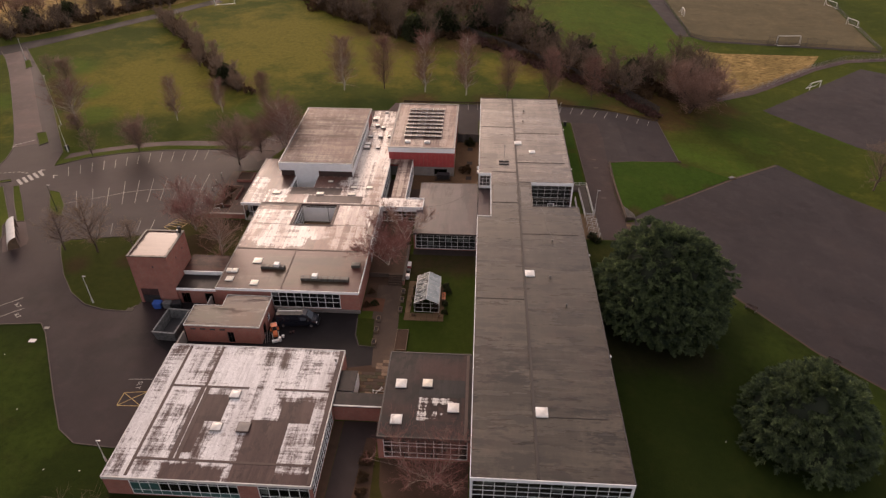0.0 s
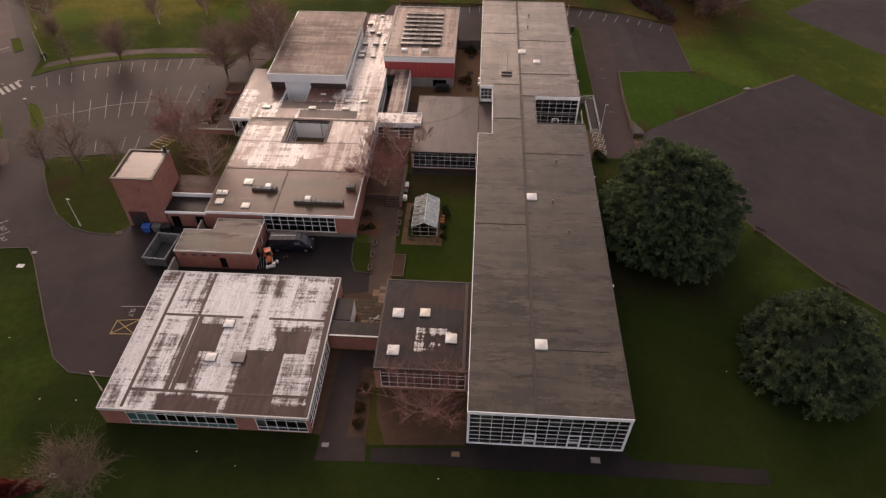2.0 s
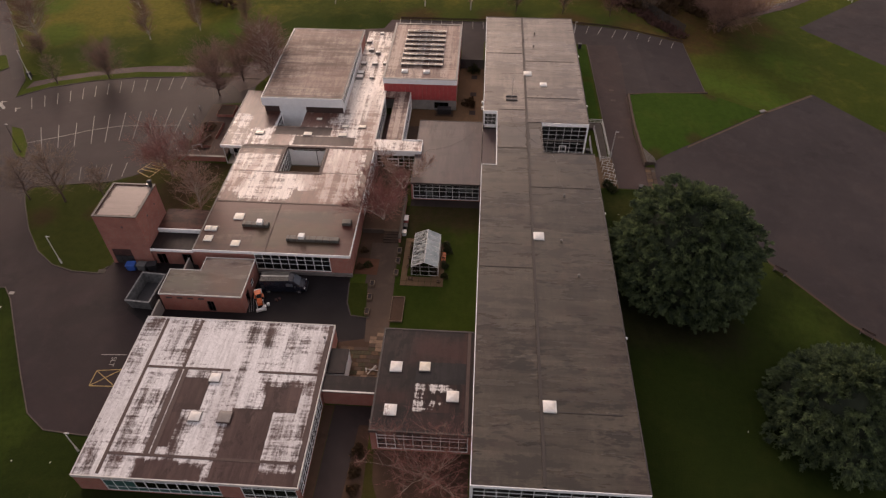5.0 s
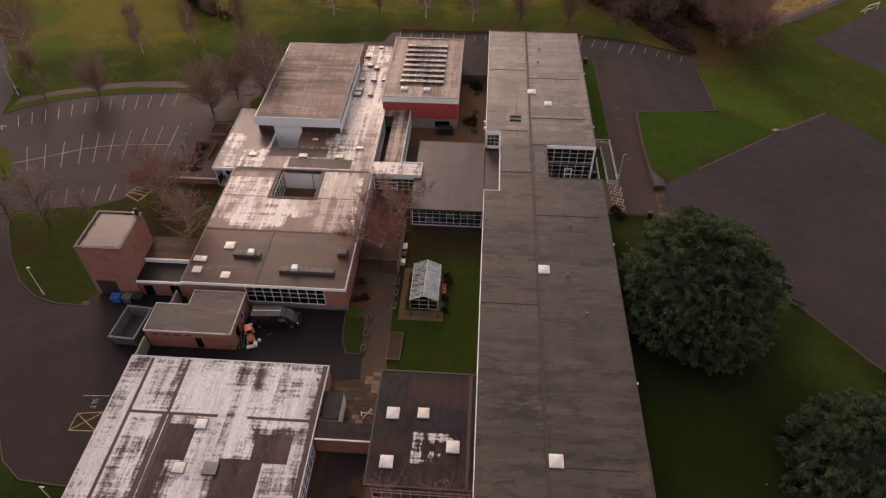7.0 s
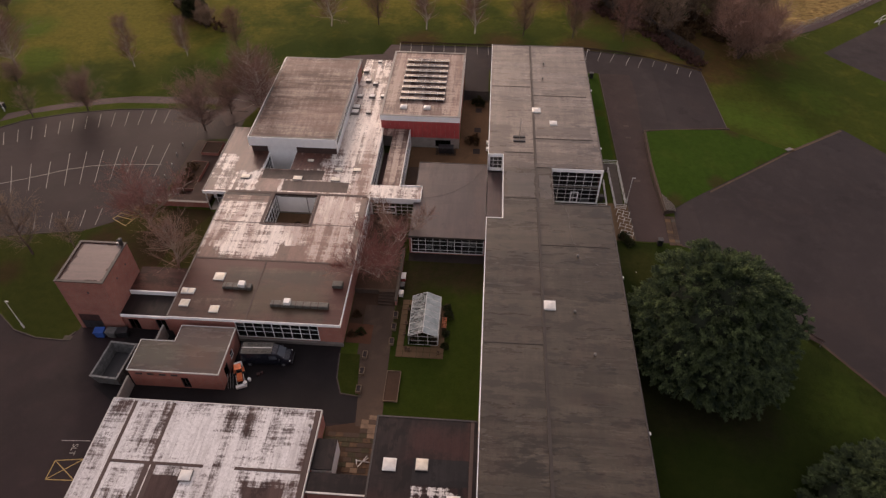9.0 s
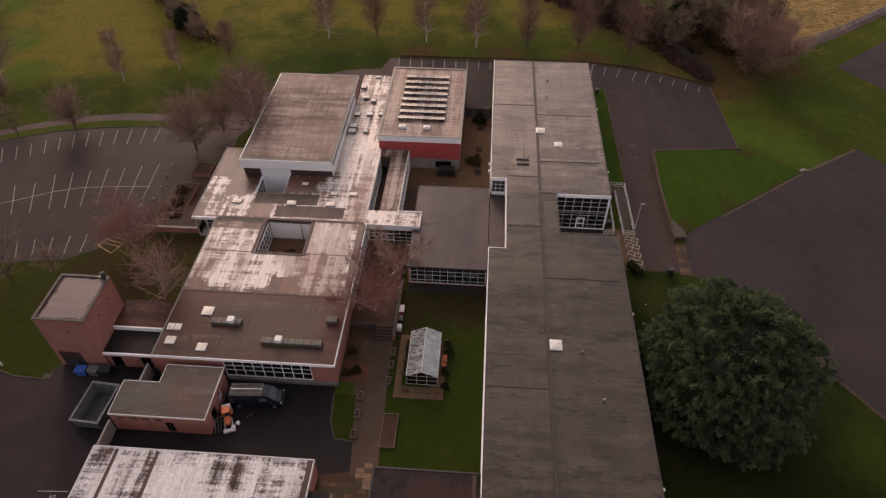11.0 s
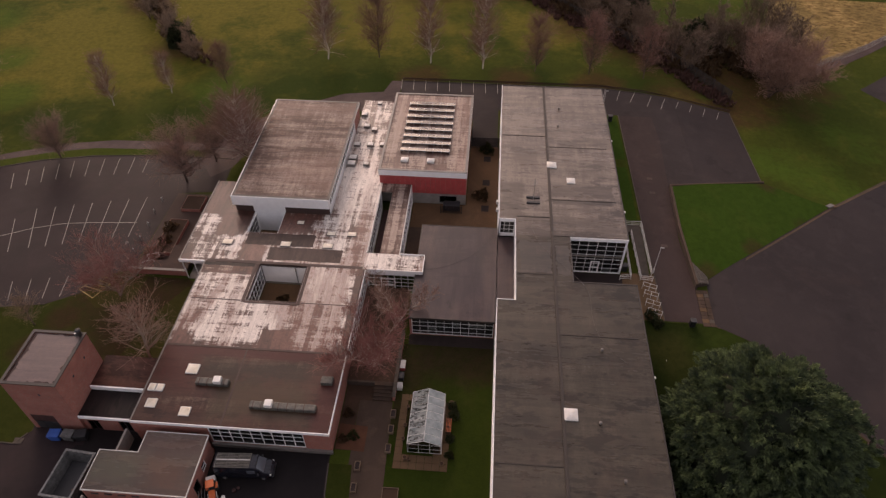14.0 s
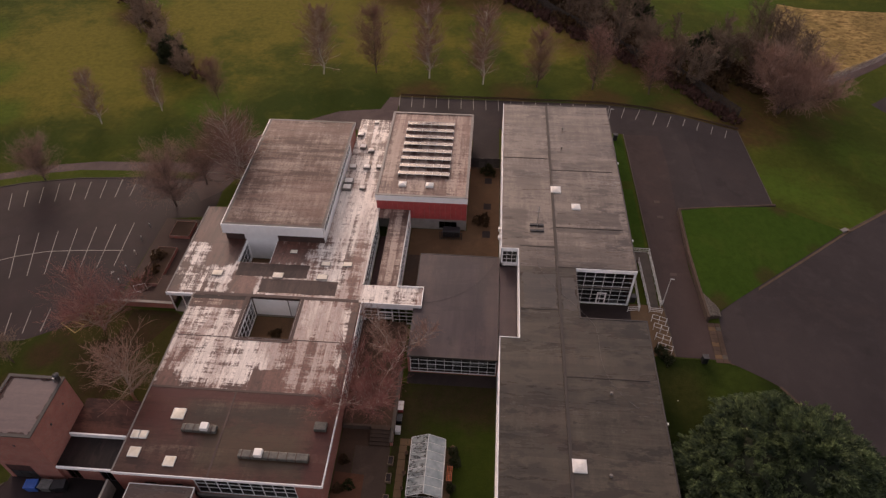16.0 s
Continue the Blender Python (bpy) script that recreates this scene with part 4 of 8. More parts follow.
sheet("pavement", [(73.6, 192.4), (78.0, 189.6), (134.8, 181.2), (134.4, 183.2), (78.1, 191.6), (74.0, 194.2)], 0.06, "darkpath", "dark strip along the pitch fence", "footpath")
sheet("rough_ground", [(72.0, 178.0), (112.0, 176.5), (105.0, 165.5), (89.0, 153.0), (70.0, 138.5), (62.0, 150.0)], 0.06, "straw", "rough patch of pale yellow dead grass", "rough grass")
sheet("rough_ground", [(-152.0, 165.0), (-140.0, 178.0), (-118.0, 205.0), (-90.0, 240.0), (-90.0, 330.0), (-300.0, 330.0), (-300.0, 165.0)], 0.06, "straw", "pale yellow field beyond the road", "field")
sheet("road", [(-175.0, 128.0), (-147.2, 150.0), (-141.7, 157.0), (-119.1, 185.5), (-100.0, 210.0), (-104.0, 214.0), (-121.8, 190.7), (-139.9, 168.3), (-152.2, 157.4), (-180.0, 136.0)], 0.07, "wetpath", "dark grey lane along the far edge of the field", "lane")
sheet("pavement", [(66.5, 132.5), (86.0, 147.0), (105.8, 163.0), (118.7, 170.6), (150.0, 176.0), (150.0, 179.0), (118.0, 173.5), (104.5, 165.5), (85.0, 150.0), (65.5, 135.5)], 0.07, "path", "grey path along the fence of the rough ground", "footpath")


# courtyards, paths and lawns between the blocks
sheet("pavement", [(-11.0, -3.0), (14.5, -3.1), (34.2, -3.2), (34.3, -1.4), (19.5, -1.1), (18.3, -0.05), (0.0, -0.05), (-0.1, -0.6), (-11.0, -1.3)], 0.03, "wetpath", "dark damp path along the classroom front", "footpath")
sheet("pavement", [(-17.4, -3.2), (-11.6, -3.0), (-12.4, 12.6), (-17.0, 12.6)], 0.022, "darkpath", "dark path between two classroom blocks", "footpath")
sheet("planting_bed", [(-18.4, 0.2), (-17.35, 0.0), (-17.05, 12.5), (-18.3, 12.5)], 0.03, "earth", "strip of bare earth along the classroom wall", "planting bed")
sheet("lawn", [(-11.9, -0.9), (-9.5, -0.8), (-11.0, 3.0), (-11.4, 6.9), (-12.3, 6.9)], 0.026, "litter", "thin olive-brown grass strip beside the bed", "grass strip")
sheet("planting_bed", [(-14.2, 0.0), (-11.9, 0.0), (-12.2, 10.0), (-13.6, 10.0)], 0.04, "earth", "bare planting bed with brown shrubs", "planting bed")
sheet("planting_bed", [(-9.5, -0.8), (-0.2, -0.3), (-0.2, 6.9), (-11.4, 6.9), (-11.0, 3.0)], 0.03, "earth", "leaf-strewn bed under a bare tree", "planting bed")
sheet("pavement", [(-18.3, 15.0), (-11.7, 15.0), (-11.7, 21.6), (-14.7, 26.6), (-14.7, 23.0), (-18.3, 22.2)], 0.03, "earth", "mossy brown paved yard", "paved yard")
sheet("pavement", [(-14.8, 22.5), (-11.7, 22.5), (-12.3, 41.6), (-16.4, 41.6), (-16.3, 33.0), (-15.2, 27.0)], 0.034, "paving", "worn brown paved garden path", "garden path")
sheet("lawn", [(-11.6, 21.9), (-0.05, 21.9), (-0.05, 50.6), (-12.0, 50.6), (-12.3, 33.0)], 0.03, "courtlawn", "enclosed courtyard lawn with brown leaf patches", "courtyard lawn")
sheet("lawn", [(-18.1, 29.2), (-17.2, 27.1), (-15.3, 26.9), (-15.9, 33.0), (-18.4, 33.0)], 0.045, "lawn", "small lawn beside the garden path", "lawn")
sheet("planting_bed", [(-18.3, 34.8), (-16.4, 34.8), (-16.4, 41.6), (-12.4, 41.6), (-12.4, 60.0), (-18.3, 60.0)], 0.04, "earth", "brown leaf-littered courtyard bed", "planting bed")
sheet("pavement", [(-11.4, 50.6), (-0.05, 50.6), (-0.05, 52.3), (-11.4, 52.3)], 0.04, "darkpath", "dark path under the link block windows", "footpath")
sheet("pavement", [(-13.9, 63.5), (-11.45, 63.5), (-11.45, 70.6), (-13.9, 70.6)], 0.03, "paving", "mossy tan paving between corridor and link block", "paved strip")
sheet("pavement", [(-13.9, 70.6), (-0.1, 70.6), (-0.1, 96.0), (-5.2, 96.0), (-5.2, 79.5), (-13.9, 79.5)], 0.03, "soil", "brown leaf-covered yard behind the link block", "yard")
for y in (78.9, 85.6, 92.3):
    sheet("planting_bed", [(-2.7, y - 0.75), (-1.5, y - 0.75), (-1.5, y + 0.75), (-2.7, y + 0.75)], 0.05, "darkpath", "dark square tree pit in the brown yard", "tree pit")
sheet("pavement", [(-13.9, 70.6), (-0.1, 70.6), (-0.1, 73.6), (-13.9, 73.6)], 0.036, "paving", "mossy paved strip behind the link block", "paved yard")
sheet("pavement", [(18.4, 57.2), (23.4, 57.2), (23.2, 66.0), (18.4, 66.0)], 0.03, "tanpaving", "tan paved entrance court with cycle racks", "paved court")
sheet("pavement", [(10.1, 57.3), (18.4, 57.3), (18.4, 65.6), (10.1, 65.6)], 0.02, "darkpath", "dark recessed entrance patio", "patio")
for y0, y1 in ((77.6, 91.8), (94.0, 107.8)):
    sheet("lawn", [(18.5, y0), (22.4, y0), (22.3, y1), (18.5, y1)], 0.03, "bank", "narrow grass verge beside the classroom block", "grass verge")
sheet("planting_bed", [(-53.8, 61.6), (-45.4, 61.6), (-45.4, 79.0), (-53.6, 79.0)], 0.03, "terrace", "brown paved terrace by the entrance", "terrace")
sheet("lawn", [(-59.5, 56.2), (-56.5, 60.0), (-45.0, 60.0), (-41.6, 58.0), (-41.6, 43.0), (-48.4, 43.0), (-55.0, 42.6), (-55.0, 34.4)] + island[1:2] + [(-60.2, 33.0), (-63.8, 34.1), (-67.5, 36.9), (-71.4, 41.6), (-75.1, 47.4), (-76.7, 50.5), (-68.1, 52.8), (-63.5, 53.5)], 0.012, "towerlawn", "mown grass island round the boiler tower", "lawn")
sheet("lawn", [(29.2, 86.0), (45.6, 89.8), (56.0, 87.0), (30.9, 66.0)], 0.02, "bank", "bright mown grass bank above the playground", "grass bank")

sheet("leaf_litter", [(-49.5, 43.3), (-41.6, 43.3), (-41.6, 57.5), (-44.5, 58.5), (-48.0, 52.0)], 0.02, "litter", "thin brown grass under the pale tree", "leaf litter")
sheet("leaf_litter", [(-59.0, 56.0), (-56.0, 59.6), (-51.0, 59.8), (-51.5, 55.0), (-56.0, 53.5)], 0.024, "litter", "brown leaf litter under the car park tree", "leaf litter")

# ---- long classroom block ----
LZ = 6.9
long_block = thing("classroom_block", "long two-storey flat-roofed classroom block with white glazed end", "school building")
rl = (0.0, 53.5, 2.4, 69.0)
rr = (10.0, 57.2, 18.2, 65.7)
slab(long_block, [(0.0, 0.0, 18.2, 65.8)], [(0.0, 53.5, 2.4, 65.8), (10.0, 57.2, 18.2, 65.8)], LZ - 0.35, LZ, "roof_long", label="grey-brown felt flat roof, damp and streaked")
slab(long_block, [(0.0, 65.8, 18.2, 106.0)], [(0.0, 65.8, 2.4, 69.0)], LZ - 0.35, LZ, "roof_north", label="bleached pinkish-grey felt flat roof with damp bands")
slab(long_block, [(0.2, 0.2, 18.0, 105.8)], [rl, rr], -0.05, 0.06, "floor", "floor")
slab(long_block, [(0.3, 0.3, 17.9, 105.7)], [rl, rr], 3.25, 3.5, "floor", "floor")
slab(long_block, [(0.02, 53.5, 2.4, 69.0)], [], 3.0, 3.3, "roof_mid", "terrace_roof", "dark lower roof in a recess")
wt = LZ - 0.36
wall(long_block, (0, 0), (18.2, 0), 0, wt, [(0.2, 18.0, 0.15, 6.35)], "white")
glazing(long_block, (0.2, 0.0), (18.0, 0.0), 0.15, 6.35, 14, 7, blinds=0.08, doors=((5.0, 1.35, 2.7), (9.0, 1.35, 2.7)), seed=3)
wall(long_block, (18.2, 0.3), (18.2, 57.2), 0, wt, [(1.0, 55.9, 0.9, 2.9), (1.0, 55.9, 4.2, 6.2)], "brick")
glazing(long_block, (18.2, 1.3), (18.2, 56.2), 0.9, 2.9, 40, 2, seed=4)
glazing(long_block, (18.2, 1.3), (18.2, 56.2), 4.2, 6.2, 40, 2, seed=5)
wall(long_block, (18.2, 57.2), (10.0, 57.2), 0, wt, [], "white")
wall(long_block, (10.0, 57.5), (10.0, 65.7), 0, wt, [], "white")
wall(long_block, (10.0, 65.7), (18.2, 65.7), 0, wt, [(0.2, 8.0, 0.15, 6.35)], "white")
glazing(long_block, (10.2, 65.7), (18.0, 65.7), 0.15, 6.35, 6, 7, blinds=0.05, doors=((2.7, 1.1, 2.2),), seed=6)
wall(long_block, (18.2, 66.0), (18.2, 105.7), 0, wt, [], "brick")
wall(long_block, (18.2, 106.0), (0, 106.0), 0, wt, [], "brick")
wall(long_block, (0, 105.7), (0, 69.0), 0, wt, [(1.0, 35.5, 0.9, 2.9), (1.0, 35.5, 4.2, 6.2)], "white")
glazing(long_block, (0, 104.7), (0, 70.2), 0.9, 2.9, 26, 2, seed=7)
glazing(long_block, (0, 104.7), (0, 70.2), 4.2, 6.2, 26, 2, seed=8)
wall(long_block, (0.0, 69.0), (2.4, 69.0), 3.3, wt, [(0.1, 2.3, 4.0, 6.35)], "white")
glazing(long_block, (0.1, 69.0), (2.3, 69.0), 4.0, 6.35, 3, 3, seed=9)
wall(long_block, (2.4, 69.0), (2.4, 53.5), 3.3, wt, [], "white")
wall(long_block, (2.4, 53.5), (0.0, 53.5), 3.3, wt, [], "white")
wall(long_block, (0, 69.0), (0, 53.5), 0, 3.0, [], "white")
wall(long_block, (0, 53.5), (0, 0.3), 0, wt, [(1.0, 30.0, 0.9, 2.9), (1.0, 52.5, 4.2, 6.2)], "white")
glazing(long_block, (0, 52.5), (0, 23.5), 0.9, 2.9, 20, 2, seed=10)
glazing(long_block, (0, 52.5), (0, 1.0), 4.2, 6.2, 36, 2, seed=11)
edge_band(long_block, [(18.2, 0), (18.2, 57.2), (10.0, 57.2), (10.0, 65.7)], LZ - 0.42, LZ + 0.06, "darkcoping", closed=False, inward=0.10)
edge_band(long_block, [(10.0, 65.7), (18.2, 65.7)], LZ - 0.42, LZ + 0.07, "white", closed=False, inward=0.03, out=0.05)
edge_band(long_block, [(18.2, 65.7), (18.2, 106.0), (0, 106.0)], LZ - 0.42, LZ + 0.06, "darkcoping", closed=False, inward=0.10)
edge_band(long_block, [(0, 106.0), (0, 69.0), (2.4, 69.0), (2.4, 53.5), (0, 53.5), (0, 0), (18.2, 0)], LZ - 0.42, LZ + 0.07, "white", closed=False, inward=0.03, out=0.05)
seam(long_block, 7.36, 0.2, 7.74, 105.8, LZ, 0.14, "longseam")
for x0, x1, y in ((7.8, 17.2, 48.3), (8.6, 16.5, 9.0), (7.8, 17.2, 87.2), (0.2, 7.2, 90.1), (7.8, 17.2, 73.8), (2.6, 7.3, 69.7), (2.8, 7.3, 58.3), (0.2, 7.3, 31.0), (7.8, 18.0, 65.9)):
    seam(long_block, x0, y - 0.07, x1, y + 0.07, LZ, 0.05, "longseam")
overlay(long_block, 2.9, 58.5, 7.2, 64.5, LZ, "roof_long_dark", label="dark repair felt", ragged=0.1)
overlay(long_block, 7.9, 58.4, 9.8, 64.0, LZ, "roof_long_dark", label="dark repair felt", ragged=0.1)

# ---- near classroom block ----
NZ = 3.3
near = thing("classroom_block", "low classroom block with a white-coated worn flat roof", "school building")
slab(near, [(-43.4, 0.2, -18.4, 22.4)], [], NZ - 0.35, NZ, "roof_white", label="flat roof with worn patchy white coating")
slab(near, [(-43.2, 0.4, -18.6, 22.2)], [], -0.05, 0.06, "floor", "floor")
walls4(near, -43.4, 0.2, -18.4, 22.4, 0, NZ - 0.36, S=[(3.1, 16.2, 0.1, 2.8), (18.6, 24.7, 0.1, 2.8)], E=[(0.2, 11.8, 0.1, 2.8)], N=[(3.0, 20.0, 1.0, 2.6)], W=[(2, 19, 1.0, 2.6)])
glazing(near, (-40.3, 0.2), (-27.2, 0.2), 0.1, 2.8, 11, 3, blinds=0.04, seed=21, panels=(0, (0, 1), (1, 1), (2, 1)), zs=(0.1, 0.95, 2.40, 2.8))
glazing(near, (-24.8, 0.2), (-18.7, 0.2), 0.1, 2.8, 5, 3, blinds=0.20, seed=22, zs=(0.1, 0.85, 2.35, 2.8))
glazing(near, (-18.4, 0.7), (-18.4, 12.3), 0.1, 2.8, 10, 3, seed=23)
glazing(near, (-21.4, 22.4), (-38.4, 22.4), 1.0, 2.6, 12, 2, seed=24)
glazing(near, (-43.4, 20.1), (-43.4, 3.1), 1.0, 2.6, 12, 2, seed=25)
edge_band(near, rect_pts(-43.4, 0.2, -18.4, 22.4), NZ - 0.42, NZ + 0.06, "offwhite", inward=0.05)
for r in ((-40.8, 0.5, -40.4, 22.2), (-36.1, 14.8, -35.75, 22.2), (-40.4, 14.45, -30.0, 14.8), (-26.5, 14.45, -18.9, 14.8), (-40.4, 2.8, -18.9, 3.15), (-36.5, 3.15, -35.9, 14.45), (-35.75, 3.15, -35.2, 14.45), (-18.95, 0.4, -18.6, 22.2)):
    seam(near, *r, NZ, 0.03)

# ---- small link block, bridge and annex ----
SZ = 4.3
small = thing("classroom_block", "small brown flat-roofed block joined to the long block", "school building")
slab(small, [(-11.6, 7.0, -0.06, 21.6)], [], SZ - 0.35, SZ, "roof_dark", label="dark brown felt flat roof")
slab(small, [(-11.4, 7.2, -0.1, 21.4)], [], -0.05, 0.06, "floor", "floor")
walls4(small, -11.6, 7.0, -0.06, 21.6, 0, SZ - 0.36, S=[(0.7, 11.2, 0.3, 3.85)], N=[(0.7, 10.8, 1.0, 3.6)], W=[(1.0, 8.0, 1.0, 3.4)], skip="E")
glazing(small, (-10.9, 7.0), (-0.4, 7.0), 0.3, 3.85, 10, 4, seed=31, zs=(0.3, 1.25, 2.55, 3.2, 3.85))
glazing(small, (-0.76, 21.6), (-10.86, 21.6), 1.0, 3.6, 9, 3, seed=32)
glazing(small, (-11.6, 20.3), (-11.6, 13.3), 1.0, 3.4, 6, 2, seed=33)
edge_band(small, [(-0.08, 21.6), (-11.6, 21.6), (-11.6, 7.0), (-0.08, 7.0)], SZ - 0.40, SZ + 0.05, "darkcoping", closed=False)
seam(small, -0.9, 7.2, -0.5, 21.4, SZ, 0.08)
overlay(small, -7.0, 13.7, -0.95, 16.6, SZ, "roof_black", label="black repair felt", ragged=0.04)
overlay(small, -7.0, 9.7, -2.0, 13.5, SZ, "roof_flake", label="flaking remains of a white coating", lift=0.010)
bridge = thing("covered_link", "low covered brick link between two blocks", "covered walkway")
slab(bridge, [(-18.3, 12.6, -11.65, 14.9)], [], 2.75, 3.05, "roof_dark", "canopy")
wall(bridge, (-18.3, 12.75), (-11.65, 12.75), 0, 2.7, [], "brick")
edge_band(bridge, [(-18.25, 12.6), (-11.7, 12.6)], 2.94, 3.08, "offwhite", closed=False)
annex = thing("store_annex", "small flat-roofed annex with white side panels", "annex")
slab(annex, [(-18.3, 15.4, -16.0, 19.1)], [], 2.6, 2.8, "roof_dark", "roof")
walls4(annex, -18.3, 15.4, -16.0, 19.1, 0, 2.58, material="white", skip="W", t=0.15)

# ---- outbuilding with skip yard ----
GZ = 3.4
gar = thing("outbuilding", "small brick outbuilding with damp brown felt roof", "outbuilding")
slab(gar, [(-43.6, 26.4, -32.1, 31.0), (-39.2, 31.0, -32.1, 33.6)], [], GZ - 0.3, GZ, "roof_olive", label="damp brown felt roof with greenish stains")
wall(gar, (-43.6, 26.4), (-32.1, 26.4), 0, GZ - 0.31, [(6.4, 7.4, 0.1, 2.2)])
wall(gar, (-32.1, 26.7), (-32.1, 33.6), 0, GZ - 0.31, [(1.2, 2.4, 0.1, 2.3), (3.6, 4.6, 1.0, 2.3)])
wall(gar, (-32.1, 33.6), (-39.2, 33.6), 0, GZ - 0.31)
wall(gar, (-39.2, 33.3), (-39.2, 31.0), 0, GZ - 0.31)
wall(gar, (-39.2, 31.0), (-43.6, 31.0), 0, GZ - 0.31)
wall(gar, (-43.6, 30.7), (-43.6, 26.7), 0, GZ - 0.31)
glazing(gar, (-37.2, 26.4), (-36.2, 26.4), 0.1, 2.2, 2, 2, "darkmetal", seed=41, name="door")
glazing(gar, (-32.1, 27.9), (-32.1, 29.1), 0.1, 2.3, 1, 1, "darkmetal", seed=42, name="door")
glazing(gar, (-32.1, 30.3), (-32.1, 31.3), 1.0, 2.3, 1, 2, "white", seed=43)
edge_band(gar, [(-43.6, 26.4), (-32.1, 26.4), (-32.1, 33.6), (-39.2, 33.6), (-39.2, 31.0), (-43.6, 31.0)], GZ - 0.18, GZ + 0.05, "offwhite", inward=0.03)
for i in range(4):
    bm = bmnew()
    box(bm, -42.7 + i * 1.5, 26.32, 2.55, -41.9 + i * 1.5, 26.42, 2.8)
    part("vent", bm, "darkmetal", gar)
for x, y0, y1, h in ((-43.9, 23.1, 26.3, 2.2), (-42.4, 31.1, 34.3, 2.4)):
    wl = thing("yard_wall", "grey rendered screen wall beside the outbuilding", "wall")
    wall(wl, (x + 0.2, y0), (x + 0.2, y1), 0, h, [], "concrete", 0.25)

# ---- boiler tower and low links ----
tower = thing("boiler_tower", "square red brick tower with a parapet roof", "tower")
TX0, TY0, TX1, TY1, TZ = -54.6, 34.9, -48.25, 42.3, 9.4
slab(tower, [(TX0 + 0.1, TY0 + 0.1, TX1 - 0.1, TY1 - 0.1)], [], TZ - 0.25, TZ - 0.06, "roof_bare", label="dark felt roof edge")
patch(tower, [(TX0 + 0.62, TY0 + 0.40), (TX1 - 0.42, TY0 + 0.45), (TX1 - 0.45, TY1 - 0.42), (TX0 + 0.70, TY1 - 0.45)], TZ - 0.06, "roof_cream", "pale wet tower roof, stained at its edges", 0.10, step=0.25)
walls4(tower, TX0, TY0, TX1, TY1, 0, TZ, S=[(0.5, 3.4, 0.0, 3.0)])
edge_band(tower, rect_pts(TX0, TY0, TX1, TY1), TZ - 0.02, TZ + 0.10, "darkcoping", inward=0.30, name="coping")
for x, y, dx, dy in ((TX0 + 3.6, TY0 - 0.03, 0.22, 0.06), (TX1 - 0.03, TY0 + 2.6, 0.06, 0.22), (TX1 - 0.03, TY0 + 5.2, 0.06, 0.22)):
    bm = bmnew()
    box(bm, x, y, 7.3, x + dx, y + dy, 7.6)
    part("vent", bm, "black", tower)
bm = bmnew()
box(bm, TX0 + 0.5, TY0 + 0.06, 1.6, TX0 + 3.4, TY0 + 0.2, 3.0)
part("panel", bm, "maroon", tower)
for i in range(3):
    bm = bmnew()
    box(bm, TX0 + 0.53 + i * 0.97, TY0 + 0.05, 0.03, TX0 + 1.43 + i * 0.97, TY0 + 0.14, 1.55)
    part("door", bm, "darkmetal", tower)
bm = bmnew()
tube(bm, (TX1 - 0.5, TY1 - 0.35, TZ - 0.1), (TX1 - 0.5, TY1 - 0.35, TZ + 0.95), 0.24, n=14)
flue = part("flue", bm, "darkcoping", tower, "dark metal boiler flue")
bm = bmnew()
tube(bm, (TX1 - 0.5, TY1 - 0.35, TZ + 0.95), (TX1 - 0.5, TY1 - 0.35, TZ + 1.1), 0.36, 0.20, 14)
part("cowl", bm, "black", flue)
bm = bmnew()
tube(bm, (TX1 - 0.95, TY1 - 0.45, TZ - 0.1), (TX1 - 0.95, TY1 - 0.45, TZ + 0.45), 0.12, n=10)
part("flue", bm, "metal", tower, "short pale vent pipe")
link = thing("link_block", "low flat-roofed link beside the brick tower", "school building")
slab(link, [(-48.2, 34.9, -41.55, 38.6)], [], 2.95, 3.25, "roof_dark")
slab(link, [(-48.2, 38.6, -41.55, 43.2)], [], 3.6, 3.95, "roof_link", label="blotched maroon felt roof")
wall(link, (-48.2, 35.2), (-41.55, 35.2), 0, 2.94, [(4.35, 5.75, 0.0, 2.2), (0.5, 1.9, 0.0, 2.1)])
glazing(link, (-47.7, 35.2), (-46.3, 35.2), 0.0, 2.1, 2, 1, "maroon", seed=45, name="door")
wall(link, (-48.2, 38.6), (-41.55, 38.6), 3.26, 3.6, [], "white", 0.2)
wall(link, (-41.6, 43.2), (-48.2, 43.2), 0, 3.6)
glazing(link, (-43.85, 35.2), (-42.45, 35.2), 0.0, 2.2, 2, 1, "darkmetal", seed=44, name="door")
edge_band(link, [(-48.15, 34.9), (-41.6, 34.9)], 2.9, 3.3, "white", closed=False)
edge_band(link, [(-48.15, 38.6), (-41.6, 38.6)], 3.6, 4.0, "white", closed=False)

# ---- main building: front block, centre, arm and strip ----
MZ = 4.1
main = thing("main_building", "single-storey main school building with worn pale flat roofs", "school building")
court = (-33.5, 53.2, -26.6, 60.1)
well = (-37.4, 66.5, -32.6, 71.2)
slab(main, [(-41.4, 34.4, -18.4, 45.3)], [], MZ - 0.35, MZ, "roof_front", label="damp brown felt roof")
slab(main, [(-41.4, 45.3, -18.6, 60.1)], [court], MZ - 0.35, MZ, "roof_main", label="pale roof coating worn in streaks")
slab(main, [(-45.3, 60.1, -18.7, 71.2), (-45.3, 71.2, -40.25, 78.0), (-25.5, 71.2, -19.25, 103.6), (-18.7, 60.1, -10.4, 63.4), (-19.25, 71.2, -18.7, 79.5)], [well], MZ - 0.36, MZ - 0.12, "roof_main", label="pale worn roof with brown damp areas")
slab(main, [(-16.9, 63.4, -14.0, 79.5), (-18.7, 77.5, -16.9, 79.5)], [], MZ - 0.5, MZ - 0.25, "roof_solar", "strip_roof", "narrow corridor roof with worn pale coating")
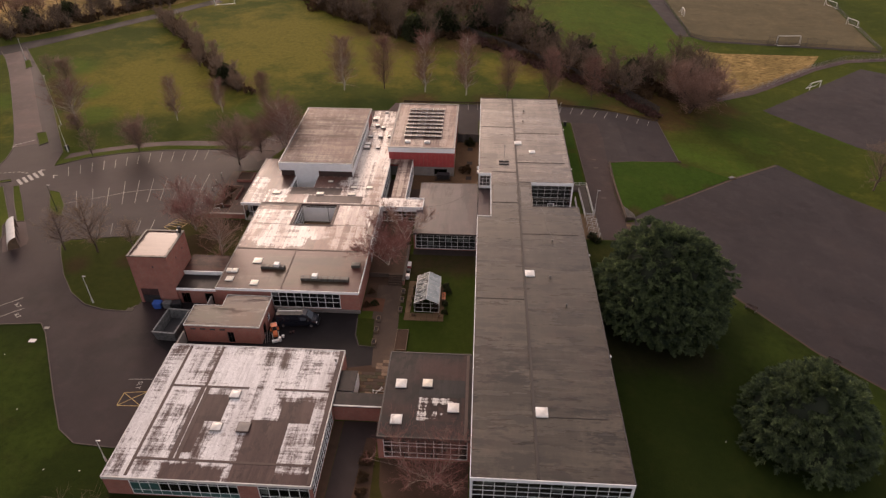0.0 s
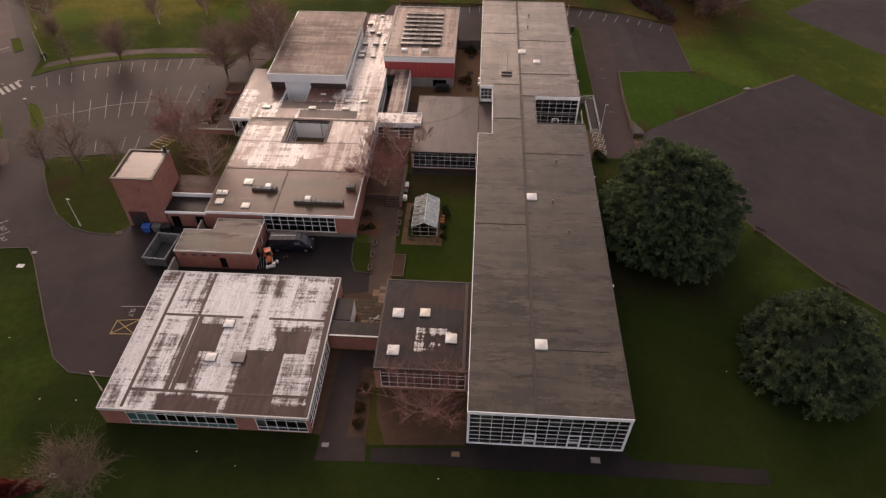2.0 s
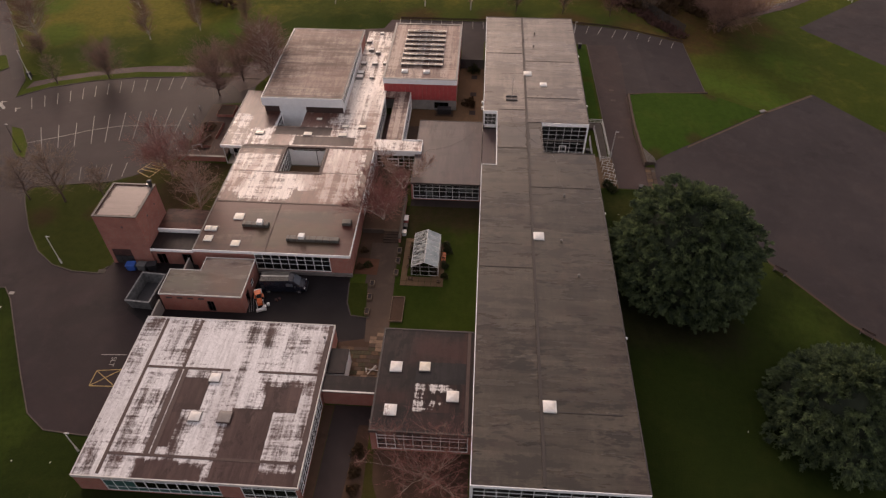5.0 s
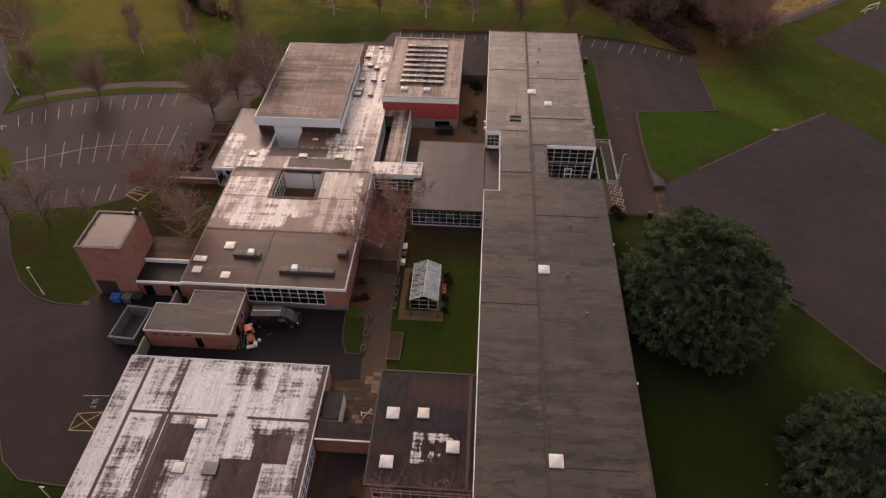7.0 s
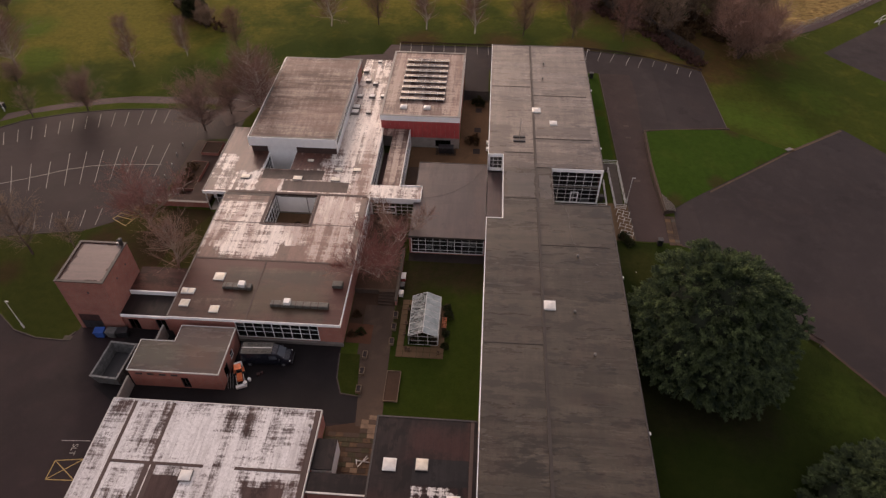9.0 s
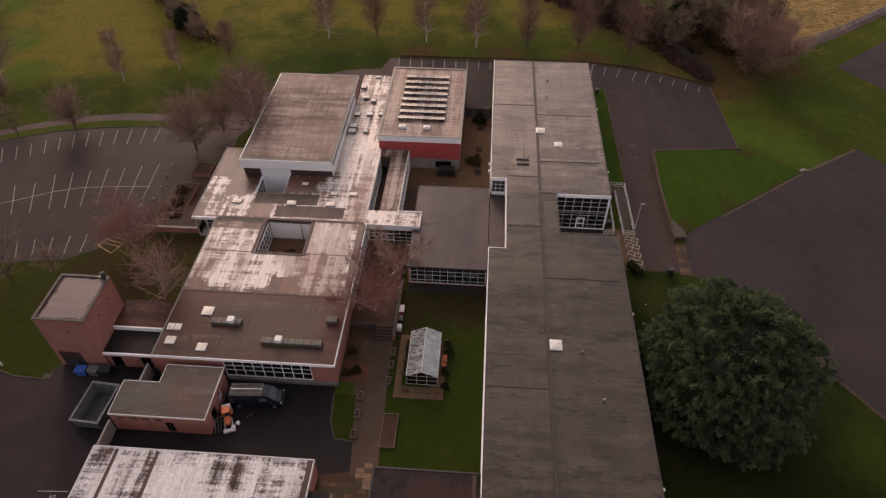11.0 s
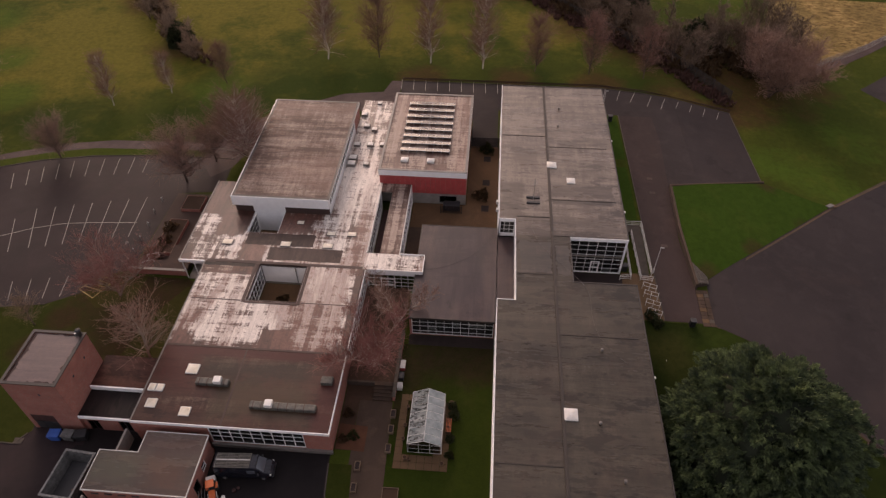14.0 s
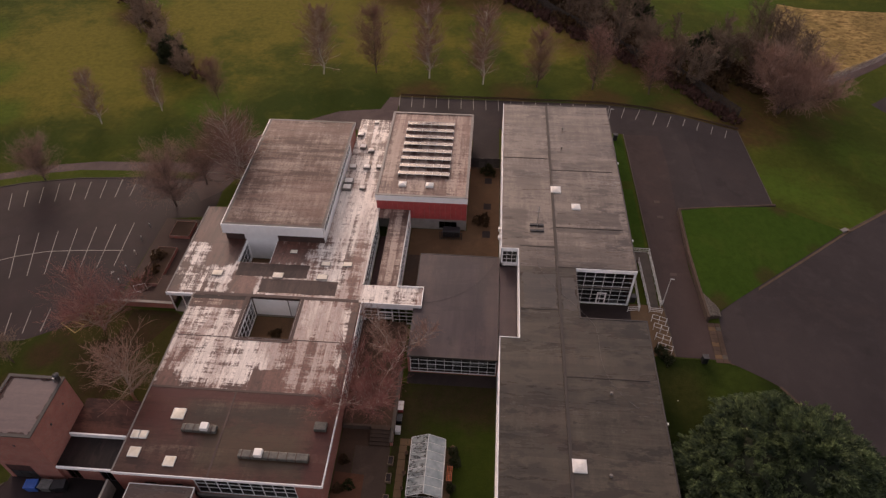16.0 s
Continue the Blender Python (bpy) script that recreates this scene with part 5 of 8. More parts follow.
slab(main, [(-41.2, 34.6, -18.6, 60.1), (-45.0, 60.1, -18.9, 71.0), (-25.3, 71.0, -19.5, 103.4)], [court, well], -0.05, 0.05, "floor", "floor")
wz = MZ - 0.37
wall(main, (-41.4, 34.4), (-18.4, 34.4), 0, wz, [(8.9, 20.0, 0.6, 3.65), (3.0, 4.4, 0.0, 2.2), (6.4, 7.4, 0.9, 2.3)])
glazing(main, (-32.5, 34.4), (-21.4, 34.4), 0.6, 3.65, 9, 3, blinds=0.08, seed=51, zs=(0.6, 1.85, 2.75, 3.65), bar=0.075)
bm = bmnew()
box(bm, -36.8, 34.1, 0, -18.3, 34.38, 0.55)
part("plinth", bm, "coping", main, "grey stone plinth under the windows")
glazing(main, (-38.4, 34.4), (-37.0, 34.4), 0.0, 2.2, 2, 1, "darkmetal", seed=52, name="door")
wall(main, (-18.4, 34.7), (-18.4, 60.1), 0, wz, [(12.0, 25.2, 0.6, 3.6)])
glazing(main, (-18.4, 46.7), (-18.4, 59.9), 0.6, 3.6, 12, 3, seed=53)
wall(main, (-41.4, 60.1), (-41.4, 34.7), 0, wz, [(2.0, 15.0, 0.8, 3.4)])
glazing(main, (-41.4, 58.1), (-41.4, 45.1), 0.8, 3.4, 10, 3, seed=54)
wall(main, (-45.3, 63.0), (-41.4, 63.0), 0, wz, [(0.4, 3.6, 0.1, 2.9)], "white")
glazing(main, (-44.9, 63.0), (-41.8, 63.0), 0.1, 2.9, 3, 2, "white", seed=55)
wall(main, (-45.3, 78.0), (-45.3, 63.3), 0, wz, [], "brick")
for x in (-45.1, -43.4):
    bm = bmnew()
    box(bm, x, 60.25, 0, x + 0.12, 60.37, wz)
    part("porch_post", bm, "white", main, "white porch post")
wall(main, (-40.25, 78.0), (-45.3, 78.0), 0, wz)
# courtyard walls, facing into the opening
wall(main, (-33.5, 60.4), (-26.6, 60.4), 0, wz, [(0.6, 6.3, 3.05, 3.45)], "white", 0.25)
glazing(main, (-32.9, 60.4), (-27.2, 60.4), 3.05, 3.45, 6, 1, seed=62)
bm = bmnew()
tube(bm, (-28.6, 60.28, 0.1), (-28.6, 60.28, 3.6), 0.06)
tube(bm, (-33.3, 60.28, 3.5), (-26.8, 60.28, 3.5), 0.04)
part("drainpipe", bm, "coping", main, "grey drainpipe in the courtyard")
wall(main, (-33.5, 53.2), (-33.5, 60.1), 0, wz, [(0.4, 6.5, 0.6, 3.5)], "white", 0.25)
wall(main, (-26.6, 60.1), (-26.6, 53.2), 0, wz, [(0.4, 6.5, 0.6, 3.5)], "white", 0.25)
wall(main, (-26.6, 53.2), (-33.5, 53.2), 0, wz, [], "white", 0.25)
glazing(main, (-33.5, 59.7), (-33.5, 53.6), 0.6, 3.5, 6, 3, seed=56)
glazing(main, (-26.6, 53.6), (-26.6, 59.7), 0.6, 3.5, 6, 3, seed=57)
sheet("planting_bed", [(-33.4, 53.3), (-26.7, 53.3), (-26.7, 60.0), (-33.4, 60.0)], 0.03, "soil", "brown planted floor of the inner courtyard", "courtyard")
edge_band(main, [(-33.5, 53.2), (-33.5, 60.1), (-26.6, 60.1), (-26.6, 53.2)], MZ - 0.3, MZ + 0.06, "seam", out=0.1, inward=0.02, name="coping")
wall(main, (-37.4, 71.2), (-37.4, 66.5), 0, wz, [(0.3, 4.4, 0.6, 3.4)], "white", 0.2)
glazing(main, (-37.4, 70.9), (-37.4, 66.8), 0.6, 3.4, 4, 3, seed=58)
wall(main, (-32.6, 66.5), (-32.6, 71.2), 0, wz, [], "white", 0.2)
sheet("planting_bed", [(-37.3, 66.6), (-32.7, 66.6), (-32.7, 71.1), (-37.3, 71.1)], 0.03, "soil", "brown floor of a small light well", "courtyard")
# arm towards the link block, corridor strip and slit court
wall(main, (-18.4, 60.1), (-10.4, 60.1), 0, wz, [(0.2, 7.8, 0.1, 3.1)], "white")
glazing(main, (-18.2, 60.1), (-10.6, 60.1), 0.1, 3.1, 8, 4, doors=((2.0, 1.9, 2.2),), seed=59)
wall(main, (-10.4, 60.4), (-10.4, 63.4), 0, wz, [], "white")
wall(main, (-18.7, 63.4), (-18.7, 77.5), 0, wz, [(0.5, 13.6, 0.8, 3.4)], "white", 0.25)
glazing(main, (-18.7, 63.9), (-18.7, 77.0), 0.8, 3.4, 12, 2, seed=60)
wall(main, (-16.9, 77.5), (-16.9, 63.4), 0, MZ - 0.51, [], "white", 0.2)
wall(main, (-14.0, 63.4), (-14.0, 79.5), 0, MZ - 0.51, [(0.5, 15.0, 0.9, 3.2)], "white", 0.25)
glazing(main, (-14.0, 63.9), (-14.0, 78.4), 0.9, 3.2, 14, 2, seed=61)
sheet("planting_bed", [(-18.6, 63.5), (-17.0, 63.5), (-17.0, 77.4), (-18.6, 77.4)], 0.03, "maroon", "dark maroon paved slit court", "courtyard")
wall(main, (-19.25, 103.6), (-25.5, 103.6), 0, wz)
edge_band(main, [(-41.4, 60.1), (-41.4, 34.4)], MZ - 0.42, MZ + 0.05, "coping", closed=False)
edge_band(main, [(-41.4, 34.4), (-18.4, 34.4), (-18.4, 60.1), (-10.4, 60.1), (-10.4, 63.4), (-14.0, 63.4)], MZ - 0.42, MZ + 0.05, "white", closed=False, inward=0.03)
edge_band(main, [(-45.3, 78.0), (-45.3, 60.1)], MZ - 0.45, MZ - 0.06, "coping", closed=False)
edge_band(main, [(-45.36, 60.1), (-41.4, 60.1)], MZ - 0.62, MZ - 0.07, "white", closed=False)
edge_band(main, [(-18.7, 63.4), (-18.7, 77.5)], MZ - 0.4, MZ - 0.04, "offwhite", closed=False, out=0.03)
edge_band(main, [(-14.0, 63.4), (-14.0, 79.4)], MZ - 0.55, MZ - 0.2, "offwhite", closed=False, out=0.03)
for r in ((-41.2, 45.2, -18.6, 45.5), (-41.2, 60.0, -18.8, 60.5), (-31.0, 34.6, -30.8, 45.2)):
    seam(main, *r, MZ, 0.03)
overlay(main, -41.2, 58.3, -33.75, 59.3, MZ, "roof_rust", label="brown damp felt gutter strip", ragged=0.05)
overlay(main, -41.2, 59.3, -33.75, 59.95, MZ, "roof_dark", label="dark wet felt gutter strip", ragged=0.04)
overlay(main, -32.9, 61.0, -22.2, 63.6, MZ - 0.12, "roof_bare", label="smooth brown repair felt", ragged=0.04)
overlay(main, -36.9, 63.9, -26.8, 66.4, MZ - 0.12, "roof_bare", label="smooth brown repair felt", ragged=0.05)
for r in ((-34.05, 52.85, -33.62, 60.0), (-26.5, 52.85, -26.1, 60.0), (-33.62, 52.75, -26.5, 53.08)):
    overlay(main, *r, MZ, "seam", label="dark felt kerb round the courtyard", lift=0.06)
seam(main, -41.0, 53.05, -34.1, 53.2, MZ, 0.02)
seam(main, -26.0, 53.15, -19.2, 53.3, MZ, 0.02)

# ---- hall ----
HZ = 7.0
hall = thing("assembly_hall", "tall flat-roofed hall with deep white fascia", "school hall")
hx0, hy0, hx1, hy1 = -40.2, 71.2, -25.6, 98.0
slab(hall, [(hx0, hy0, hx1, hy1)], [], HZ - 0.3, HZ, "roof_hall", label="brown streaked felt roof")
walls4(hall, hx0, hy0, hx1, hy1, 0, HZ - 0.31, material="white", mats={"N": "brick", "W": "brick"}, skip="E")
wall(hall, (hx1, hy0 + 0.3), (hx1, 93.4), 0, HZ - 0.31, [(0.5, 21.4, 5.0, 6.35)], "white")
wall(hall, (hx1, 93.4), (hx1, hy1 - 0.3), 0, HZ - 0.31, [], "brick")
glazing(hall, (hx1, hy0 + 0.8), (hx1, hy0 + 21.7), 5.0, 6.35, 18, 1, seed=70)
edge_band(hall, [(hx0, hy1), (hx0, hy0), (hx1, hy0)], HZ - 1.72, HZ - 0.01, "white", out=0.30, closed=False)
edge_band(hall, [(hx1, hy0 + 0.02), (hx1, hy1), (hx0, hy1)], HZ - 0.34, HZ - 0.01, "white", out=0.16, closed=False)
# dark strips on the white wall paint the shadow below the fascia
for x0, x1 in ((hx0 + 0.02, -37.5), (-32.5, hx1 - 0.02)):
    bm = bmnew()
    box(bm, x0, hy0 - 0.06, 3.9, x1, hy0 - 0.005, HZ - 1.76)
    part("fascia_shade", bm, "seam", hall, "dark strip painted as shade under the fascia")
edge_band(hall, rect_pts(hx0, hy0, hx1, hy1), HZ + 0.0, HZ + 0.03, "darkcoping", out=0.17, inward=0.22, name="coping")

# ---- block with the solar panels ----
PZ = 6.6
sol = thing("solar_block", "flat-roofed block with white fascia and red cladding", "school building")
sx0, sy0, sx1, sy1 = -19.2, 79.6, -5.3, 102.3
slab(sol, [(sx0, sy0, sx1, sy1)], [], PZ - 0.3, PZ, "roof_solar", label="brown felt roof")
walls4(sol, sx0, sy0, sx1, sy1, 0, PZ - 0.31, S=[(9.6, 12.4, 0.3, 1.7)], material="brick", mats={"S": "concrete"})
glazing(sol, (-9.6, sy0), (-6.8, sy0), 0.3, 1.7, 3, 1, "darkmetal", seed=75)
bm = bmnew()
for i in range(17):
    x = sx0 + 0.05 + i * 0.815
    box(bm, x, sy0 - 0.09, 2.2, x + 0.79, sy0 - 0.003, PZ - 1.0)
part("cladding", bm, "redpanel", sol, "deep red cladding panels")
edge_band(sol, rect_pts(sx0, sy0, sx1, sy1), PZ - 1.05, PZ + 0.05, "white", out=0.12)
edge_band(sol, rect_pts(sx0, sy0, sx1, sy1), PZ + 0.04, PZ + 0.12, "coping", out=0.14, inward=0.25, name="coping")
for r in range(8):
    pvt = thing("solar_panel_row", "row of tilted blue-black solar panels with pale frames", "solar panels", "solar panel rows on the roof")
    y = 84.4 + r * 1.98
    m = pose(-12.35, y, PZ + 0.40, -10.5)
    for c in range(6):
        bm = bmnew()
        x = -4.02 + c * 1.34
        box(bm, x + 0.02, 0.0, 0.0, x + 1.32, 1.0, 0.04, m)
        pn = part("panel", bm, "pv", pvt)
        bm = bmnew()
        for q in ((x + 0.0, -0.03, x + 1.34, 0.03), (x + 0.0, 0.97, x + 1.34, 1.03), (x - 0.02, 0, x + 0.03, 1.0), (x + 1.31, 0, x + 1.36, 1.0)):
            box(bm, q[0], q[1], -0.02, q[2], q[3], 0.055, m)
        part("frame", bm, "paleMetal", pn)
    for c in range(7):
        x = -12.35 - 4.0 + c * 1.33
        bm = bmnew()
        solid(bm, [x - 0.05, x + 0.05], [y - 0.05, y + 0.08, y + 0.95], [PZ, PZ + 0.12, PZ + 0.37], lambda u, v, w: w < PZ + 0.12 or v < y + 0.08)
        part("support", bm, "metal", pvt)

# ---- link block between main building and long block ----
DZ = 3.5
mid = thing("link_block", "single-storey link block with smooth dark roof", "school building")
slab(mid, [(-11.4, 52.4, -0.06, 70.5)], [], DZ - 0.3, DZ, "roof_mid", label="smooth damp dark grey roof")
slab(mid, [(-11.2, 52.6, -0.1, 70.3)], [], -0.05, 0.05, "floor", "floor")
wall(mid, (-11.4, 52.4), (-0.06, 52.4), 0, DZ - 0.31, [(0.3, 11.2, 0.12, 3.15)], "brick")
glazing(mid, (-11.1, 52.4), (-0.2, 52.4), 0.12, 3.15, 10, 4, blinds=0.08, seed=80, zs=(0.12, 0.75, 1.75, 2.55, 3.15))
wall(mid, (-0.06, 70.5), (-11.4, 70.5), 0, DZ - 0.31)
wall(mid, (-11.4, 70.2), (-11.4, 52.7), 0, DZ - 0.31, [(9.0, 16.0, 0.6, 2.9)])
glazing(mid, (-11.4, 61.2), (-11.4, 54.2), 0.6, 2.9, 7, 3, seed=81)
edge_band(mid, [(-0.1, 70.5), (-11.4, 70.5), (-11.4, 52.4), (-0.1, 52.4)], DZ - 0.32, DZ + 0.04, "darkcoping", closed=False, inward=0.05)


# ---- trees ----
def strands(segs, sides):
    """Vertices and faces of tapered prisms, one for each (a, b, ra, rb), as arrays."""
    a = np.array([s[0] for s in segs]); b = np.array([s[1] for s in segs])
    ra = np.array([s[2] for s in segs]); rb = np.array([s[3] for s in segs])
    d = b - a
    d /= np.maximum(np.linalg.norm(d, axis=1, keepdims=True), 1e-6)
    up = np.where(np.abs(d[:, 2:3]) > 0.9, np.array([[1.0, 0, 0]]), np.array([[0, 0, 1.0]]))
    u = np.cross(d, up); u /= np.linalg.norm(u, axis=1, keepdims=True)
    v = np.cross(d, u)
    ang = 2 * np.pi * np.arange(sides) / sides
    ring = u[:, None] * np.cos(ang)[None, :, None] + v[:, None] * np.sin(ang)[None, :, None]
    verts = np.concatenate([a[:, None] + ring * ra[:, None, None], b[:, None] + ring * rb[:, None, None]], 1).reshape(-1, 3)
    base = (np.arange(len(segs)) * 2 * sides)[:, None]
    i = np.arange(sides); j = (i + 1) % sides
    quads = np.stack([base + i, base + j, base + sides + j, base + sides + i], -1).reshape(-1, 4)
    return verts, quads


def mesh_from(name, verts, faces, material):
    me = bpy.data.meshes.new(name)
    me.from_pydata(verts.tolist(), [], faces.tolist())
    me.materials.append(M[material])
    return me


def skeleton_of(rnd, h, base, wide, nb, nt, sub, stems=1, rise=0.9, trunk=0.16, round_top=1.0, fine=1.0):
    """Limbs and twigs of a bare tree: stems, side branches within a crown of that width, twigs and sub-twigs, as (a, b, ra, rb)."""
    limbs, twigs = [], []
    gauss = lambda k: Vector((rnd.gauss(0, 1), rnd.gauss(0, 1), rnd.gauss(0, 1))) * k
    for s in range(stems):
        a = 2 * math.pi * (s + rnd.random() * 0.5) / stems
        lean = 0.0 if stems == 1 else rnd.uniform(0.25, 0.6)
        top = Vector((math.cos(a) * wide * 0.5 * lean * 2, math.sin(a) * wide * 0.5 * lean * 2, h * (rnd.uniform(0.85, 1.0) if stems == 1 else rnd.uniform(0.6, 0.9))))
        pts = [Vector((0, 0, -0.15))]
        n = 6
        for k in range(1, n + 1):
            f = k / n
            pts.append(Vector((top.x * f ** 1.4, top.y * f ** 1.4, top.z * f)) + Vector((rnd.gauss(0, 1), rnd.gauss(0, 1), 0)) * 0.012 * h)
        r = trunk / stems ** 0.4
        for k in range(n):
            limbs.append((tuple(pts[k]), tuple(pts[k + 1]), r * (1 - 0.8 * k / n), r * (1 - 0.8 * (k + 1) / n)))
        for b in range(nb // stems):
            f = base + (0.97 - base) * rnd.random() ** 0.9
            k = min(int(f * n), n - 1)
            p = pts[k].lerp(pts[k + 1], f * n - k)
            u = (f - base) / (1 - base)
            reach = wide * 0.5 * (0.30 + 0.70 * math.sin(math.pi * min(1, 0.25 + 0.75 * u)) ** round_top) * rnd.uniform(0.55, 1.1) * (0.75 if stems > 1 else 1)
            az = rnd.uniform(0, 2 * math.pi)
            d = Vector((math.cos(az), math.sin(az), rise * rnd.uniform(0.5, 1.3))).normalized()
            br = max(0.02, r * 0.35 * (1 - 0.6 * u))
            q = p
            spine = [q]
            for m_ in range(3):
                d = (d + gauss(0.16) + Vector((0, 0, 0.10))).normalized()
                q2 = q + d * reach / 3
                limbs.append((tuple(q), tuple(q2), br * (1 - 0.28 * m_), br * (0.72 - 0.28 * m_)))
                q = q2
                spine.append(q)
            for t_ in range(nt):
                g = rnd.uniform(0.25, 3.0)
                m_ = min(int(g), 2)
                s0 = spine[m_].lerp(spine[m_ + 1], g - m_)
                td = (d + gauss(0.55) + Vector((0, 0, 0.15))).normalized()
                tl = reach * rnd.uniform(0.18, 0.42) + 0.15
                s1 = s0 + td * tl
                twigs.append((tuple(s0), tuple(s1), 0.018 * fine, 0.009 * fine))
                for _ in range(sub):
                    o = s0.lerp(s1, rnd.uniform(0.3, 1.0))
                    e = o + (td + gauss(0.6)).normalized() * tl * rnd.uniform(0.35, 0.7)
                    twigs.append((tuple(o), tuple(e), 0.011 * fine, 0.006 * fine))
    return limbs, twigs


def bare_tree(name, label, seed, h, wide, base=0.25, nb=48, nt=11, sub=2, stems=1, bark="bark", twig="twig", group="", at=None, rise=0.9, trunk=0.16, round_top=1.0, fine=1.0):
    limbs, twigs = skeleton_of(random.Random(seed), h, base, wide, nb, nt, sub, stems, rise, trunk, round_top, fine)
    t = thing(name, label, "tree", group, at=at)
    for nm, ss, sides, mt in (("trunk", limbs, 5, bark), ("crown", twigs, 3, twig)):
        ob = new(nm, mesh_from(nm, *strands(ss, sides), mt))
        ob.parent = t
    return t


def blades(n, place, size, rnd, droop=0.0, wide=(0.16, 0.30), stray=0.55):
    """Small pointed leaf blades: place() gives a spot and an outward way for each spray of several."""
    verts, faces = [], []
    for _ in range(n):
        p, out = place()
        for _k in range(6):
            d = (out + Vector((rnd.gauss(0, 1), rnd.gauss(0, 1), rnd.gauss(0, 1) - droop)) * stray).normalized()
            L = size * rnd.uniform(0.6, 1.4)
            w = L * rnd.uniform(*wide)
            s = d.cross(Vector((rnd.gauss(0, 1), rnd.gauss(0, 1), rnd.gauss(0, 1)))).normalized() * w
            b = p + d * L * 0.45
            tip = p + d * L
            i = len(verts)
            verts += [tuple(p), tuple(b + s), tuple(tip), tuple(b - s)]
            faces.append((i, i + 1, i + 2, i + 3))
    return np.array(verts), np.array(faces)


def conifer(label, at, rx, ry, h, seed, n):
    """A broad dense evergreen: trunk, inner mass coloured dark as crown shade, and thousands of leafy sprays in tufts.
    """
    rnd = random.Random(seed)
    t = thing("conifer_tree", label, "tree", "big evergreen trees", at=at)
    bm = bmnew()
    tube(bm, (0, 0, -0.3), (0, 0, h * 0.7), 0.55, 0.15, 10)
    part("trunk", bm, "bark", t)
    lobes = []
    for i in range(46):
        a, z = rnd.uniform(0, 2 * math.pi), rnd.uniform(0.02, 0.97)
        lobes.append((a, z, rnd.uniform(0.06, 0.22), rnd.uniform(0.2, 0.5)))

    def radius(a, z):
        prof = (max(0.0, 1 - ((z - 0.30) / 0.70) ** 1.38) ** 0.70 if z > 0.30 else 0.80 + 0.20 * (z / 0.30) ** 0.7)
        r = prof
        for la, lz, amp, wid in lobes:
            da = abs((a - la + math.pi) % (2 * math.pi) - math.pi)
            r += 0.8 * amp * math.exp(-((da * max(prof, 0.2)) ** 2 + ((z - lz) * 1.6) ** 2) / (wid * wid * 0.25)) * (prof + 0.1)
        return r * 0.90

    def surf(a, z, k=1.0):
        r = radius(a, z) * k
        return Vector((rx * r * math.cos(a), ry * r * math.sin(a), h * z * (0.94 if k < 1 else 1)))

    # closed hull behind the sprays, its dark colour painting the shade between them
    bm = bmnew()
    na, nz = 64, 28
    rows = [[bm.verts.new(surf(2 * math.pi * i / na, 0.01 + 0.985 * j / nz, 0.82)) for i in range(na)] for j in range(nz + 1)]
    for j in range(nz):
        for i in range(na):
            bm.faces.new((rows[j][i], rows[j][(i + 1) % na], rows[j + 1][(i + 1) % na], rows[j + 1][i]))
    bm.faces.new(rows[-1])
    part("inner_foliage", bm, "inner", t, "inner foliage hull, coloured dark for shade in the crown")

    # fronds: short drooping branches of sprays, standing out of the crown in tiers
    shelves = [(rnd.uniform(0, 2 * math.pi), rnd.random() ** 0.72, rnd.uniform(0.10, 0.24), rnd.uniform(0.90, 1.08)) for _ in range(n // 190)]
    fronds = []
    for i in range(n // 24):
        if i % 3:
            sa, sz, wid, k = shelves[rnd.randrange(len(shelves))]
            a, z = sa + rnd.gauss(0, wid), min(0.99, max(0.0, sz + rnd.gauss(0, 0.007)))
        else:
            a, z, k = rnd.uniform(0, 2 * math.pi), rnd.random() ** 0.72, rnd.uniform(0.80, 0.98)
        p = surf(a, z, k)
        out = Vector((p.x / rx, p.y / ry, (z - 0.60) * 0.40 + rnd.gauss(0, 0.09))).normalized()
        side = out.cross(Vector((0, 0, 1))).normalized()
        fronds.append((p, out, side, rnd.uniform(0.8, 1.6)))

    def place():
        p, out, side, L = fronds[rnd.randrange(len(fronds))]
        s = rnd.random()
        w = rnd.uniform(-1, 1) * 0.42 * (1.15 - s)
        q = p + out * (s * L - 0.45) + side * w * L * 0.8 + Vector((0, 0, 0.30 * s - 0.26 * s * s * L + rnd.gauss(0, 0.05)))
        return q, (out + side * w * 1.6 + Vector((0, 0, 0.12 - 0.45 * s))).normalized()

    ob = new("foliage", mesh_from("foliage", *blades(n, place, 0.40, rnd, 0.0, (0.09, 0.16), 0.42), "conifer"))
    ob.parent = t
    return t


def shrub(label, at, r, h, seed, material="shrub", n=260, name="shrub", group=""):
    rnd = random.Random(seed)
    t = thing(name, label, "shrub", group, at=at)

    def place():
        a, c = rnd.uniform(0, 2 * math.pi), rnd.uniform(0, 1)
        k = rnd.uniform(0.5, 1.0) * (1 + 0.25 * math.sin(3 * a + seed))
        s = math.sqrt(max(0, 1 - c * c))
        d = Vector((s * math.cos(a), s * math.sin(a), c))
        return Vector((d.x * r * k, d.y * r * k, d.z * h * k)), d

    ob = new("foliage", mesh_from("foliage", *blades(n, place, 0.30 * max(0.6, r), rnd), material))
    ob.parent = t
    return t


conifer("huge rounded dark evergreen tree beside the classroom block", pose(28.8, 35.9, 0.0), 10.3, 10.4, 16.7, 5, 50000)
conifer("large rounded dark evergreen tree on the sloping lawn", pose(43.5, 14.2, terrain(43.5)), 8.2, 8.4, 11.6, 9, 31000)

